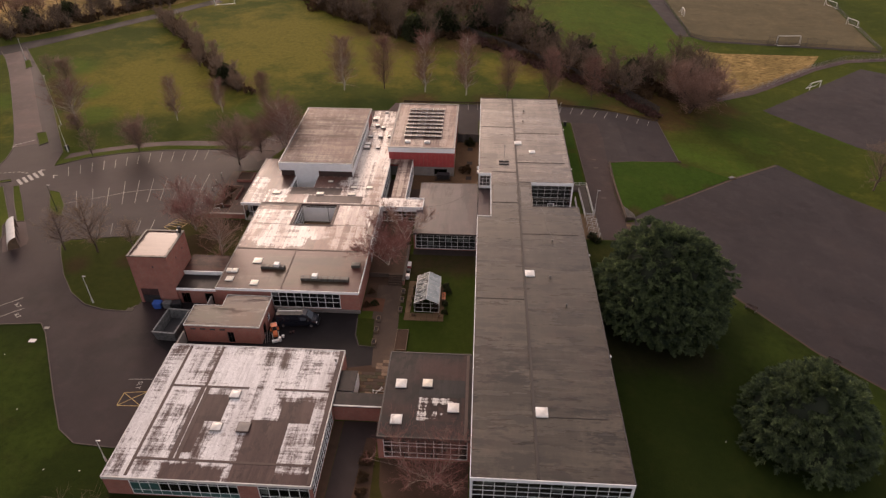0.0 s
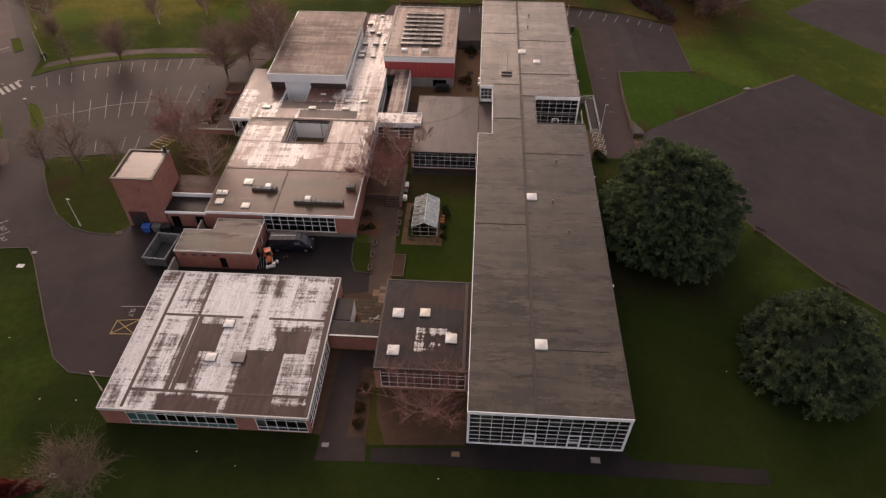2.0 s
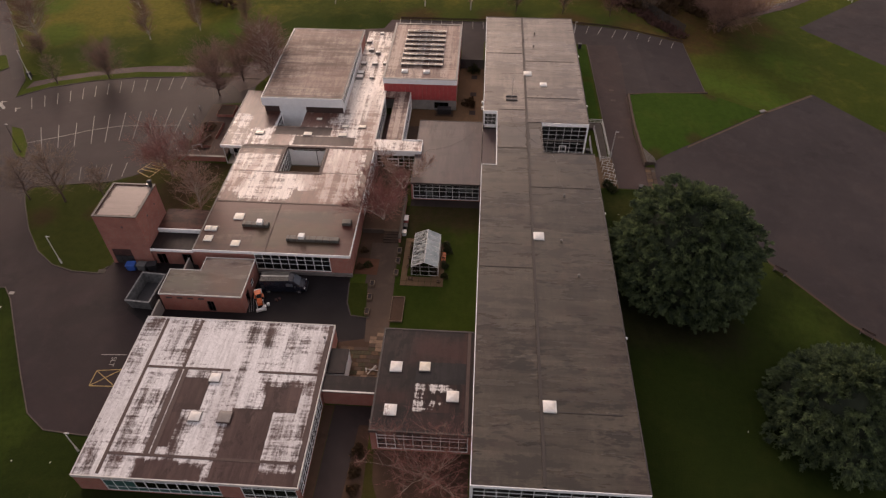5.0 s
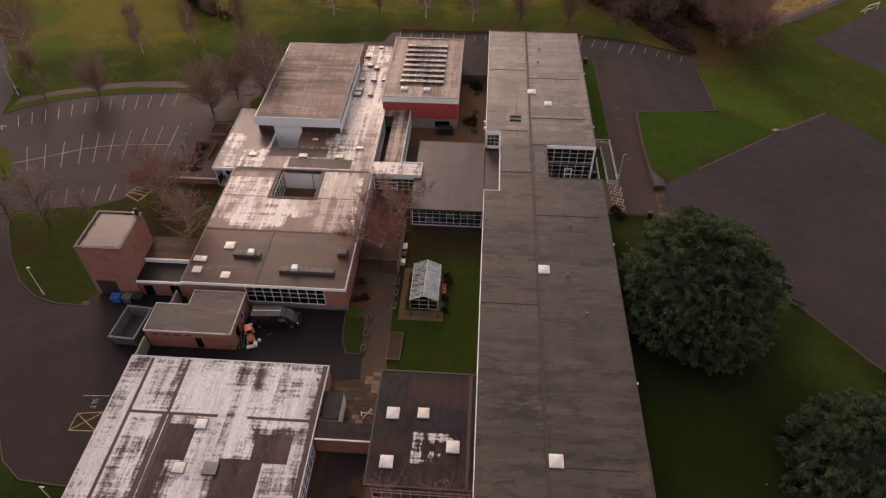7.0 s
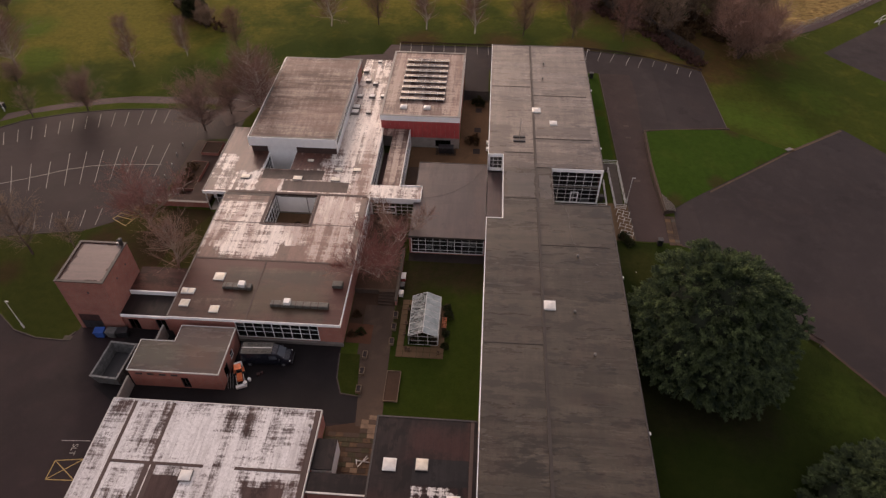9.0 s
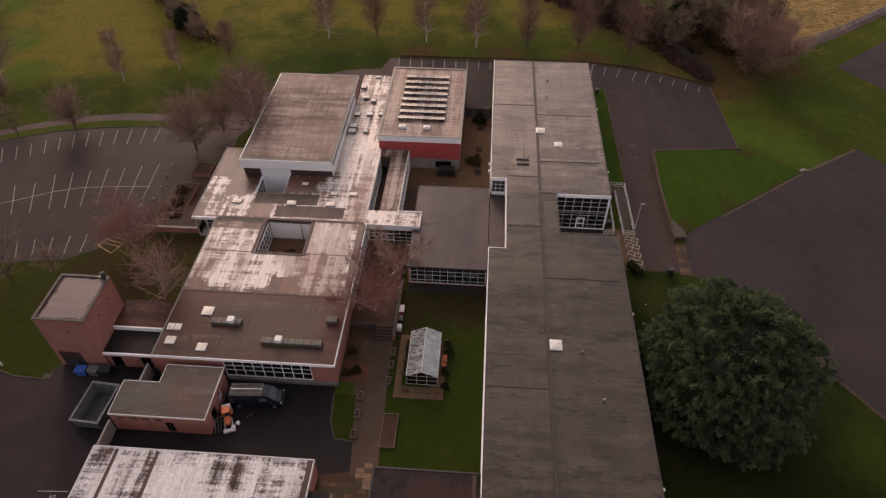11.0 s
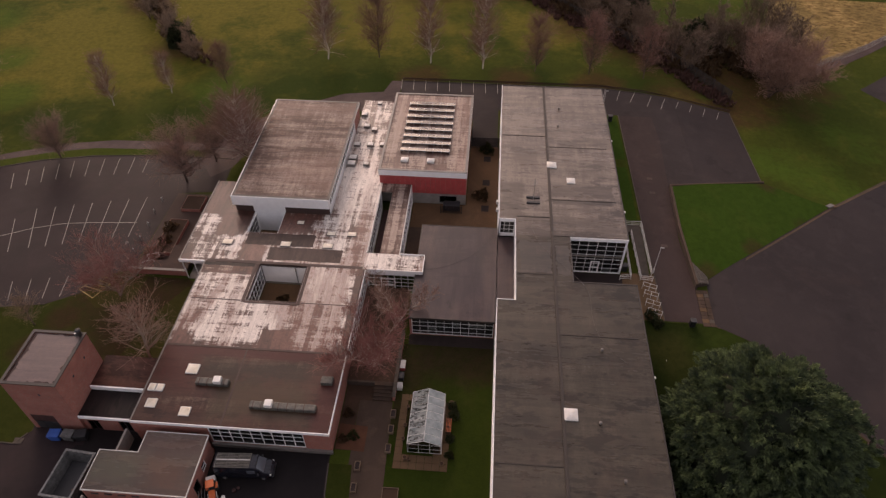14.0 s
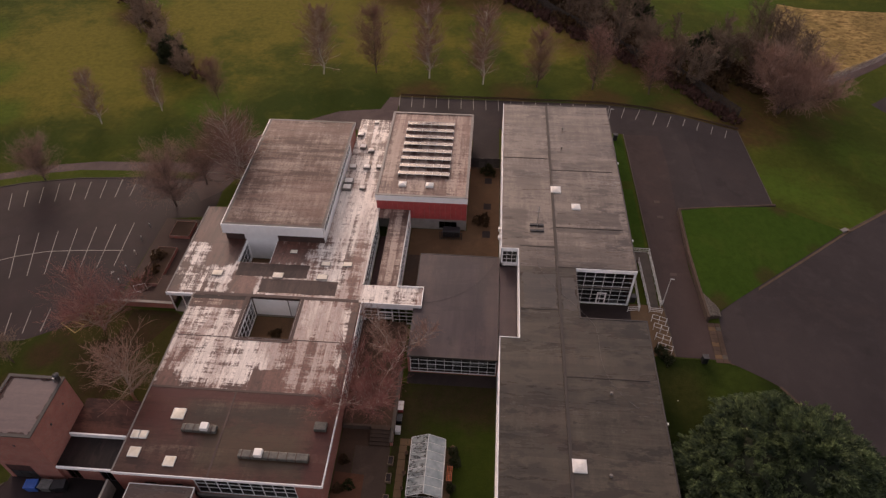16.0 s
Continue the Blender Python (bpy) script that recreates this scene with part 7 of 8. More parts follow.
# ---- covers and small ground items ----
for x, y, s, mt in ((-16.5, -1.2, 0.75, "concrete"), (-1.2, -1.5, 0.8, "flag"), (14.9, -1.3, 0.95, "concrete"), (25.7, 72.2, 0.8, "path"), (25.8, 85.0, 0.75, "path"), (25.9, 88.8, 0.75, "path"), (-55.8, 33.0, 0.9, "kerb"), (-16.1, 13.8, 0.6, "concrete"), (-66.9, 28.0, 0.7, "concrete"), (-67.5, 25.1, 0.95, "offwhite"), (-52.6, 70.9, 0.6, "concrete"), (-46.5, -6.7, 0.9, "offwhite")):
    t = thing("drain_cover", "square pale inspection cover set in the ground", "drain cover", "inspection covers", at=pose(x, y, terrain(x) + 0.03))
    s *= 0.62
    bm = bmnew()
    box(bm, -s, -s * 0.7, -0.05, s, s * 0.7, 0.03)
    part("frame", bm, "kerb", t)
    bm = bmnew()
    box(bm, -s * 0.86, -s * 0.58, 0, s * 0.86, s * 0.58, 0.045)
    part("lid", bm, mt, t)

# flagstones on the mossy paved yard, some pale
rnd = random.Random(77)
flags = thing("flagstone_paving", "uneven tan and brown flagstones, some mossy", "paving", kind="structure")
fm = []
for mt in ("flag", "paving", "mossstone", "ruststone"):
    g = bmnew()
    box(g, -0.44, -0.29, 0, 0.44, 0.29, 0.03)
    fm.append(mesh_of("flagstone", g, mt))
for i in range(7):
    for j in range(10):
        x, y = -17.8 + i * 0.93 + 0.4 * (j % 2), 15.6 + j * 0.63
        if x < -15.9 and y < 19.4:
            continue
        ob = new("flagstone", fm[rnd.choices((0, 1, 2, 3), (0.04, 0.34, 0.36, 0.26))[0]])
        ob.parent = flags
        ob.matrix_basis = pose(x, y, 0.03, rnd.gauss(0, 0.5), rnd.gauss(0, 0.5), rnd.gauss(0, 1))
for j in range(4):
    for i in range(2):
        ob = new("flagstone", fm[0 if (i + j) % 3 else 1])
        ob.parent = flags
        ob.matrix_basis = pose(-13.7 + 0.9 * i, 21.9 + j * 0.62, 0.04, 0, 0, rnd.gauss(0, 1.5))

# ---- vehicles and yard clutter ----
def loft(bm, rings):
    vs = [[bm.verts.new(p) for p in r] for r in rings]
    n = len(rings[0])
    for a, b in zip(vs, vs[1:]):
        for i in range(n):
            bm.faces.new((a[i], a[(i + 1) % n], b[(i + 1) % n], b[i]))
    bm.faces.new(vs[0][::-1])
    bm.faces.new(vs[-1])


def wheel(parent, x, y, r=0.34, w=0.24):
    bm = bmnew()
    tube(bm, (x, y - w / 2, r), (x, y + w / 2, r), r, n=18)
    ty = part("wheel", bm, "rubber", parent, bevel=0.0)
    bm = bmnew()
    tube(bm, (x, y - w / 2 - 0.01, r), (x, y + w / 2 + 0.01, r), r * 0.58, n=14)
    part("rim", bm, "metal", ty)


van = thing("van", "dark blue panel van with ribbed silver roof rack, parked", "van", at=pose(-27.7, 31.35, 0.02, 0, 0, 3))
sec = lambda x, w, z0, z1, t=0.85: [(x, -w, z0), (x, w, z0), (x, w * 1.02, z0 + 0.5), (x, w, z0 + (z1 - z0) * 0.62), (x, w * t, z1 - 0.06), (x, w * t * 0.9, z1), (x, -w * t * 0.9, z1), (x, -w * t, z1 - 0.06), (x, -w, z0 + (z1 - z0) * 0.62), (x, -w * 1.02, z0 + 0.5)]
bm = bmnew()
loft(bm, [sec(-3.2, 0.92, 0.40, 2.40), sec(-3.1, 0.98, 0.34, 2.46), sec(1.0, 1.0, 0.32, 2.46), sec(1.55, 1.0, 0.32, 2.30, 0.80), sec(2.35, 0.99, 0.32, 1.45, 0.88), sec(3.0, 0.95, 0.34, 1.20, 0.9), sec(3.25, 0.80, 0.42, 0.95, 0.9)])
part("body", bm, "navy", van)
for a in (((1.62, -0.74, 2.22), (1.62, 0.74, 2.22), (2.36, 0.84, 1.48), (2.36, -0.84, 1.48)),):
    bm = bmnew()
    q = [Vector(p) + Vector((0.03, 0, 0.04)) for p in a]
    lo = [bm.verts.new(p) for p in q]
    hi = [bm.verts.new(p + Vector((0.012, 0, 0.012))) for p in q]
    bm.faces.new(hi)
    bm.faces.new(lo[::-1])
    for i in range(4):
        bm.faces.new((lo[i], lo[(i + 1) % 4], hi[(i + 1) % 4], hi[i]))
    part("windscreen", bm, "shield", van, "dark sloping windscreen")
for s in (-1, 1):
    bm = bmnew()
    box(bm, 0.55, s * 0.99 - 0.02, 1.45, 1.5, s * 0.99 + 0.02, 2.0)
    part("side_window", bm, "shield", van)
    bm = bmnew()
    box(bm, 1.75, s * 1.05, 1.35, 1.9, s * 1.25, 1.65)
    part("mirror", bm, "black", van)
    bm = bmnew()
    box(bm, 2.98, s * 0.78 - 0.16, 0.85, 3.12, s * 0.78 + 0.16, 1.08)
    part("headlight", bm, "plastic_white", van, bevel=0.03)
    for x in (-2.2, 2.2):
        wheel(van, x, s * 0.92)
for i in range(10):
    bm = bmnew()
    box(bm, -3.0, -0.86 + i * 0.18, 2.47, 0.9, -0.76 + i * 0.18, 2.54)
    part("roof_slat", bm, "paleMetal" if i == 5 else "ductgrey", van)
for i in range(4):
    bm = bmnew()
    box(bm, -2.95 + i * 1.27, -0.90, 2.53, -2.90 + i * 1.27, 0.92, 2.57)
    part("roof_crossbar", bm, "ductgrey", van)
bm = bmnew()
box(bm, 3.02, -0.9, 0.38, 3.34, 0.9, 0.62)
part("bumper", bm, "black", van, bevel=0.06)

skip = thing("skip", "open grey steel waste skip with ribbed sides", "skip", at=pose(-46.7, 28.6, 0.02, 0, 0, -4) @ Matrix.Diagonal((0.82, 1.0, 1.05, 1.0)))
L, W, H, b = 2.75, 2.2, 1.9, 0.35
bm = bmnew()
rings = [[(-W + b, -L + b, 0.12), (W - b, -L + b, 0.12), (W - b, L - b, 0.12), (-W + b, L - b, 0.12)], [(-W, -L, H), (W, -L, H), (W, L, H), (-W, L, H)], [(-W + 0.2, -L + 0.2, H), (W - 0.2, -L + 0.2, H), (W - 0.2, L - 0.2, H), (-W + 0.2, L - 0.2, H)], [(-W + b + 0.2, -L + b + 0.2, 0.25), (W - b - 0.2, -L + b + 0.2, 0.25), (W - b - 0.2, L - b - 0.2, 0.25), (-W + b + 0.2, L - b - 0.2, 0.25)]]
loft(bm, rings)
part("body", bm, "skip", skip)
for i in range(5):
    y = -L + 0.5 + i * (2 * L - 1.0) / 4
    for s in (-1, 1):
        bm = bmnew()
        loft(bm, [[(s * (W - b), y - 0.08, 0.12), (s * (W - b) + s * 0.1, y - 0.08, 0.12), (s * (W - b) + s * 0.1, y + 0.08, 0.12), (s * (W - b), y + 0.08, 0.12)], [(s * W, y - 0.08, H), (s * W + s * 0.1, y - 0.08, H), (s * W + s * 0.1, y + 0.08, H), (s * W, y + 0.08, H)]])
        part("rib", bm, "skip", skip)
bm = bmnew()
box(bm, -W + b + 0.22, -L + b + 0.22, 0.24, W - b - 0.22, L - b - 0.22, 0.45)
part("waste", bm, "black", skip, "dark waste in the bottom")
rnd = random.Random(31)
for i in range(7):
    bm = bmnew()
    x, y, a = rnd.uniform(0.9, 1.35), rnd.uniform(-1.4, 1.7), rnd.uniform(0.12, 0.30)
    box(bm, -a, -0.5 * a, 0, a, 0.5 * a, 0.25, pose(x, y, 0.42, rnd.uniform(-20, 20), rnd.uniform(-20, 20), rnd.uniform(0, 180)))
    part("rubbish", bm, rnd.choice(("skip", "timber", "black", "concrete", "darkmetal")), skip)
bm = bmnew()
for s in (-1, 1):
    box(bm, s * (W - 0.1) - 0.13, -L - 0.04, H - 0.02, s * (W - 0.1) + 0.13, L + 0.04, H + 0.06)
    box(bm, -W + 0.04, s * (L - 0.1) - 0.13, H - 0.02, W - 0.04, s * (L - 0.1) + 0.13, H + 0.05)
part("rim", bm, "skiprim", skip, "worn pale steel rim")


def wheelie(label, material, x, y, turn):
    t = thing("wheeled_bin", label, "bin", "bins by the tower", at=pose(x, y, 0.02, 0, 0, turn))
    bm = bmnew()
    loft(bm, [[(-0.55, -0.42, 0.12), (0.55, -0.42, 0.12), (0.55, 0.42, 0.12), (-0.55, 0.42, 0.12)], [(-0.66, -0.52, 1.15), (0.66, -0.52, 1.15), (0.66, 0.52, 1.15), (-0.66, 0.52, 1.15)]])
    part("body", bm, material, t)
    bm = bmnew()
    box(bm, -0.7, -0.56, 1.14, 0.7, 0.56, 1.26)
    part("lid", bm, material, t, bevel=0.05)
    for sx in (-0.45, 0.45):
        for sy in (-0.35, 0.35):
            bm = bmnew()
            tube(bm, (sx - 0.04, sy, 0.1), (sx + 0.04, sy, 0.1), 0.1, n=10)
            part("wheel", bm, "rubber", t)


wheelie("large blue wheeled waste bin", "blue", -51.3, 33.7, 4)
wheelie("large grey wheeled waste bin", "skip", -49.7, 33.8, -3)
wheelie("large black wheeled waste bin", "black", -48.2, 33.9, 10)

dig = thing("compact_tractor", "small orange and white compact tractor with loader", "tractor", at=pose(-30.6, 28.4, 0.02, 0, 0, -68) @ Matrix.Scale(0.92, 4))
for nm, q, mt in (("chassis", (-1.1, -0.32, 0.35, 1.0, 0.32, 0.7), "darkmetal"), ("bonnet", (0.0, -0.36, 0.65, 1.15, 0.36, 1.12), "orange"), ("seat", (-0.75, -0.28, 0.85, -0.3, 0.28, 1.05), "black"), ("seat_back", (-0.85, -0.28, 0.95, -0.7, 0.28, 1.45), "black"), ("mudguard", (-1.05, -0.72, 0.82, -0.25, -0.38, 0.92), "orange"), ("mudguard", (-1.05, 0.38, 0.82, -0.25, 0.72, 0.92), "orange"), ("collector_box", (-1.75, -0.55, 0.5, -1.1, 0.55, 1.35), "plastic_white"), ("canopy", (-0.9, -0.5, 1.95, 0.1, 0.5, 2.05), "orange")):
    bm = bmnew()
    box(bm, *q)
    part(nm, bm, mt, dig, bevel=0.04)
for s in (-0.45, 0.45):
    for x, z in ((-0.85, 0.9), (0.05, 1.1)):
        bm = bmnew()
        tube(bm, (x, s, z), (x, s, 1.96), 0.03, n=6)
        part("canopy_post", bm, "darkmetal", dig)
for s in (-1, 1):
    wheel(dig, -0.65, s * 0.55, 0.45, 0.3)
    wheel(dig, 0.75, s * 0.48, 0.3, 0.22)
bm = bmnew()
for s in (-0.5, 0.5):
    tube(bm, (0.2, s, 0.9), (1.6, s, 0.35), 0.045, n=6)
part("loader_arms", bm, "paleMetal", dig)
bm = bmnew()
box(bm, 1.5, -0.75, 0.08, 1.95, 0.75, 0.5)
part("bucket", bm, "paleMetal", dig, bevel=0.05)

for nm, lab, x, y, r, h, mt in (("plastic_drum", "small white plastic drum beside the tractor", -29.3, 28.0, 0.20, 0.4, "plastic_white"), ("plastic_drum", "grey plastic drum beside the tractor", -29.6, 27.3, 0.26, 0.6, "metal"), ("bucket", "red bucket on the yard tarmac", -28.4, 28.9, 0.20, 0.32, "maroon"), ("bucket", "dark red bucket on the yard tarmac", -28.0, 29.2, 0.16, 0.28, "maroon")):
    t = thing(nm, lab, "bucket" if nm == "bucket" else "drum", at=pose(x, y, 0.02))
    bm = bmnew()
    tube(bm, (0, 0, 0), (0, 0, h), r * 0.85, r, 14)
    part("body", bm, mt, t)
    bm = bmnew()
    tube(bm, (0, 0, h - 0.02), (0, 0, h + 0.03), r * 1.06, r * 1.06, 14)
    part("rim", bm, mt, t)
bl = thing("broom", "pale broom and poles leaning by the outbuilding", "broom", at=pose(-31.5, 27.6, 0.02, 0, 0, 20))
for k in range(3):
    bm = bmnew()
    tube(bm, (-0.5 + 0.3 * k, -0.9, 0.05), (-0.35 + 0.35 * k, 0.9, 0.7), 0.022, n=6)
    part("pole", bm, "metal", bl)

# ---- greenhouse and courtyard garden ----
gh = thing("greenhouse", "glass greenhouse with pale aluminium frame, panes dirty with painted reflections", "greenhouse", at=pose(-7.75, 38.6, 0.05))
gw, gl, ge, gr = 1.95, 3.5, 1.8, 2.75
bm = bmnew()
for y in np.linspace(-gl, gl, 8):
    for a, c in (((-gw, y, 0), (-gw, y, ge)), ((gw, y, 0), (gw, y, ge)), ((-gw, y, ge), (0, y, gr)), ((gw, y, ge), (0, y, gr))):
        tube(bm, a, c, 0.03, n=5)
for a, c in (((-gw, -gl, ge), (-gw, gl, ge)), ((gw, -gl, ge), (gw, gl, ge)), ((0, -gl, gr), (0, gl, gr)), ((-gw, -gl, 0.03), (-gw, gl, 0.03)), ((gw, -gl, 0.03), (gw, gl, 0.03))):
    tube(bm, a, c, 0.045, n=6)
for y in (-gl, gl):
    for x in (-gw, -0.65, 0.65, gw):
        tube(bm, (x, y, 0), (x, y, ge + (gr - ge) * (1 - abs(x) / gw)), 0.03, n=5)
    for z in (0.05, 0.9, ge):
        tube(bm, (-gw, y, z), (gw, y, z), 0.03, n=5)
part("frame", bm, "paleMetal", gh)
rnd = random.Random(5)
up = math.degrees(math.atan2(gr - ge, gw))
slope = math.hypot(gw, gr - ge)
g = bmnew()
box(g, -slope / 2 + 0.02, -0.47, -0.005, slope / 2 - 0.02, 0.47, 0.005)
gp = {-1: mesh_of("pane", g, "ghglass")}
g = bmnew()
box(g, -slope / 2 + 0.02, -0.47, -0.005, slope / 2 - 0.02, 0.47, 0.005)
gp[1] = mesh_of("pane", g, "ghsky")
g = bmnew()
box(g, -0.47, -0.005, -ge / 2 + 0.05, 0.47, 0.005, ge / 2 - 0.05)
gs = mesh_of("pane", g, "glass")
for i in range(7):
    y = -gl + 0.5 + i
    for s in (-1, 1):
        ob = new("pane", gp[s])
        ob.parent = gh
        ob.matrix_basis = pose(s * gw / 2, y, (ge + gr) / 2 + 0.03, rnd.gauss(0, 0.6), s * up + rnd.gauss(0, 0.6), 0)
        ob = new("pane", gs)
        ob.parent = gh
        ob.matrix_basis = pose(s * gw, y, ge / 2, 0, 0, 90)
for y in (-gl, gl):
    for i in range(3):
        ob = new("pane", gs)
        ob.parent = gh
        ob.matrix_basis = pose(-1.3 + 1.3 * i, y, ge / 2)
    bm = bmnew()
    vs = [bm.verts.new(p) for p in ((-gw, y - 0.006, ge), (gw, y - 0.006, ge), (0, y - 0.006, gr), (-gw, y + 0.006, ge), (gw, y + 0.006, ge), (0, y + 0.006, gr))]
    bm.faces.new(vs[:3])
    bm.faces.new(vs[3:][::-1])
    part("gable_pane", bm, "glass", gh)
for s in (-1, 1):
    bench = thing("potting_bench", "slatted timber potting bench inside the greenhouse", "bench", at=pose(-7.75 + s * 1.35, 38.6, 0.05))
    for k in range(4):
        bm = bmnew()
        box(bm, -0.4 + k * 0.21, -3.2, 0.75, -0.22 + k * 0.21, 3.2, 0.79)
        part("slat", bm, "timber", bench)
    for y in (-3.0, 0.0, 3.0):
        bm = bmnew()
        box(bm, -0.38, y - 0.04, 0, 0.38, y + 0.04, 0.75)
        part("leg", bm, "timber", bench)
for i in range(12):
    s = (-1, 1)[i % 2]
    t = thing("plant_pot", "small plant pot on the greenhouse bench", "plant pot", "pots in the greenhouse", at=pose(-7.75 + s * rnd.uniform(1.15, 1.55), 35.6 + i * 0.52, 0.84))
    bm = bmnew()
    tube(bm, (0, 0, 0), (0, 0, 0.2), 0.09, 0.13, 10)
    part("pot", bm, "orange" if i % 3 == 0 else "timber", t)
    rr_ = random.Random(i)
    ob = new("leaves", mesh_from("leaves", *blades(14, lambda: (Vector((0, 0, 0.2)), Vector((rr_.gauss(0, 1), rr_.gauss(0, 1), 1.2)).normalized()), 0.3, rr_), "shrub"))
    ob.parent = t
slabs = thing("greenhouse_paving", "tan concrete slabs laid round the greenhouse", "paving", kind="structure")
g = bmnew()
box(g, -0.43, -0.43, 0, 0.43, 0.43, 0.05)
fl = mesh_of("paving_slab", g, "tanpaving")
for i in range(8):
    for j in range(11):
        x, y = -10.9 + i * 0.9 + 0.1, 33.4 + j * 0.9
        if (1 <= i <= 4 and 1 < j < 10) or (i > 6) or (i > 5 and j > 9):
            continue
        ob = new("paving_slab", fl)
        ob.parent = slabs
        ob.matrix_basis = pose(x, y, 0.03, rnd.gauss(0, 0.4), rnd.gauss(0, 0.4), rnd.gauss(0, 0.6))


def planter(label, x, y, w, d, h, turn=0, group="wooden planters", side="planterwood"):
    t = thing("planter", label, "planter", group, at=pose(x, y, 0.04, 0, 0, turn))
    for q in ((-w / 2, -d / 2, w / 2, -d / 2 + 0.06), (-w / 2, d / 2 - 0.06, w / 2, d / 2), (-w / 2, -d / 2 + 0.06, -w / 2 + 0.06, d / 2 - 0.06), (w / 2 - 0.06, -d / 2 + 0.06, w / 2, d / 2 - 0.06)):
        bm = bmnew()
        box(bm, q[0], q[1], 0, q[2], q[3], h)
        part("side_board", bm, side, t)
    bm = bmnew()
    box(bm, -w / 2 + 0.06, -d / 2 + 0.06, 0, w / 2 - 0.06, d / 2 - 0.06, h - 0.1)
    part("soil", bm, "earth" if w > 1.5 else "darkpath", t)


for x, y in ((-15.2, 32.8), (-15.2, 30.2), (-15.2, 27.5), (-12.0, 35.2), (-12.0, 37.7), (-12.0, 39.8)):
    planter("small square wooden planter with dark soil by the path", x, y, 0.62, 1.05, 0.45)
planter("raised timber bed of bare soil on the lawn edge", -11.05, 28.3, 1.8, 4.5, 0.3, 0, group="raised beds")
sheet("planting_bed", [(-18.2, 34.9), (-14.8, 34.7), (-14.8, 38.0), (-18.2, 38.2)], 0.055, "bed", "bed of red-brown leaf litter with small shrubs", "planting bed")
crate = thing("trellis_panel", "orange-brown wooden trellis leaning by the greenhouse", "trellis", at=pose(-5.15, 38.6, 0.06))
for k in range(4):
    bm = bmnew()
    box(bm, -0.28 + k * 0.17, -0.9, 0.55, -0.22 + k * 0.17, 0.9, 0.60)
    part("slat", bm, "orange", crate)
for y in (-0.85, 0.0, 0.85):
    bm = bmnew()
    box(bm, -0.3, y - 0.05, 0, 0.3, y + 0.05, 0.55)
    part("leg", bm, "timber", crate)
for i, (x, y, r) in enumerate(((-9.95, 34.2, 0.24), (-9.5, 34.05, 0.20), (-5.6, 33.75, 0.24), (-10.4, 36.6, 0.22), (-10.35, 38.4, 0.26), (-10.3, 40.9, 0.22), (-5.0, 41.9, 0.26))):
    t = thing("plant_pot", "terracotta plant pot on the slabs by the greenhouse", "plant pot", "pots round the greenhouse", at=pose(x, y, 0.08))
    bm = bmnew()
    tube(bm, (0, 0, 0), (0, 0, 0.4), r * 0.75, r, 12)
    part("pot", bm, "flag", t)
    bm = bmnew()
    tube(bm, (0, 0, 0.38), (0, 0, 0.41), r * 0.85, r * 0.85, 12)
    part("soil", bm, "earth", t)
for x, y, r, h, mt in ((-4.9, 41.4, 0.6, 0.9, "ivy"), (-4.6, 40.2, 0.7, 0.8, "ivy"), (-4.9, 37.0, 0.5, 0.7, "ivy"), (-4.8, 35.0, 0.5, 0.6, "shrub"), (-16.4, 36.6, 0.65, 0.6, "shrub"), (-17.6, 36.1, 0.6, 0.6, "undergrowth"), (-17.4, 39.6, 0.6, 0.7, "undergrowth"), (21.6, 57.7, 0.9, 1.1, "ivy"), (22.3, 56.5, 0.8, 0.8, "ivy"), (-13.2, 4.0, 0.8, 0.8, "undergrowth"), (-13.0, 6.5, 0.9, 1.0, "undergrowth"), (-13.1, 1.8, 0.7, 0.7, "undergrowth"), (-2.8, 81.7, 1.2, 1.3, "undergrowth"), (-2.2, 94.6, 1.2, 1.3, "shrub"), (-51.2, 70.0, 1.3, 1.1, "undergrowth"), (-51.0, 67.0, 1.2, 1.0, "undergrowth"), (-51.6, 64.6, 1.3, 1.1, "undergrowth"), (-30.0, 57.0, 0.8, 0.6, "undergrowth")):
    shrub("low winter shrub with sparse dull leaves", pose(x, y, 0.03), r, h, int(100 * abs(x + y)), mt, 150, "shrub", "garden shrubs")

# raised bed edge, steps, boxes along the wall
wl = thing("retaining_wall", "low brown brick retaining wall of the courtyard bed", "retaining wall")
bm = bmnew()
box(bm, -12.35, 41.8, 0, -12.05, 52.2, 0.9)
part("wall", bm, "brick", wl)
bm = bmnew()
box(bm, -12.42, 41.75, 0.9, -11.98, 52.25, 0.99)
part("coping", bm, "kerb", wl)
st = thing("garden_steps", "five brown concrete steps up to the courtyard bed", "steps")
for i in range(5):
    bm = bmnew()
    box(bm, -14.8, 41.7 + i * 0.42, 0, -12.5, 43.9 + 0.02 * i, 0.17 * (i + 1))
    part("step", bm, "paving", st)
sheet("planting_bed", [(-18.3, 43.9), (-12.4, 43.9), (-12.4, 59.8), (-18.3, 59.8)], 0.82, "earth", "raised courtyard bed with leaf litter", "planting bed")
wl = thing("retaining_wall", "low brick wall holding the raised bed", "retaining wall")
bm = bmnew()
box(bm, -18.3, 43.7, 0, -14.85, 43.95, 0.85)
part("wall", bm, "wallstone", wl)
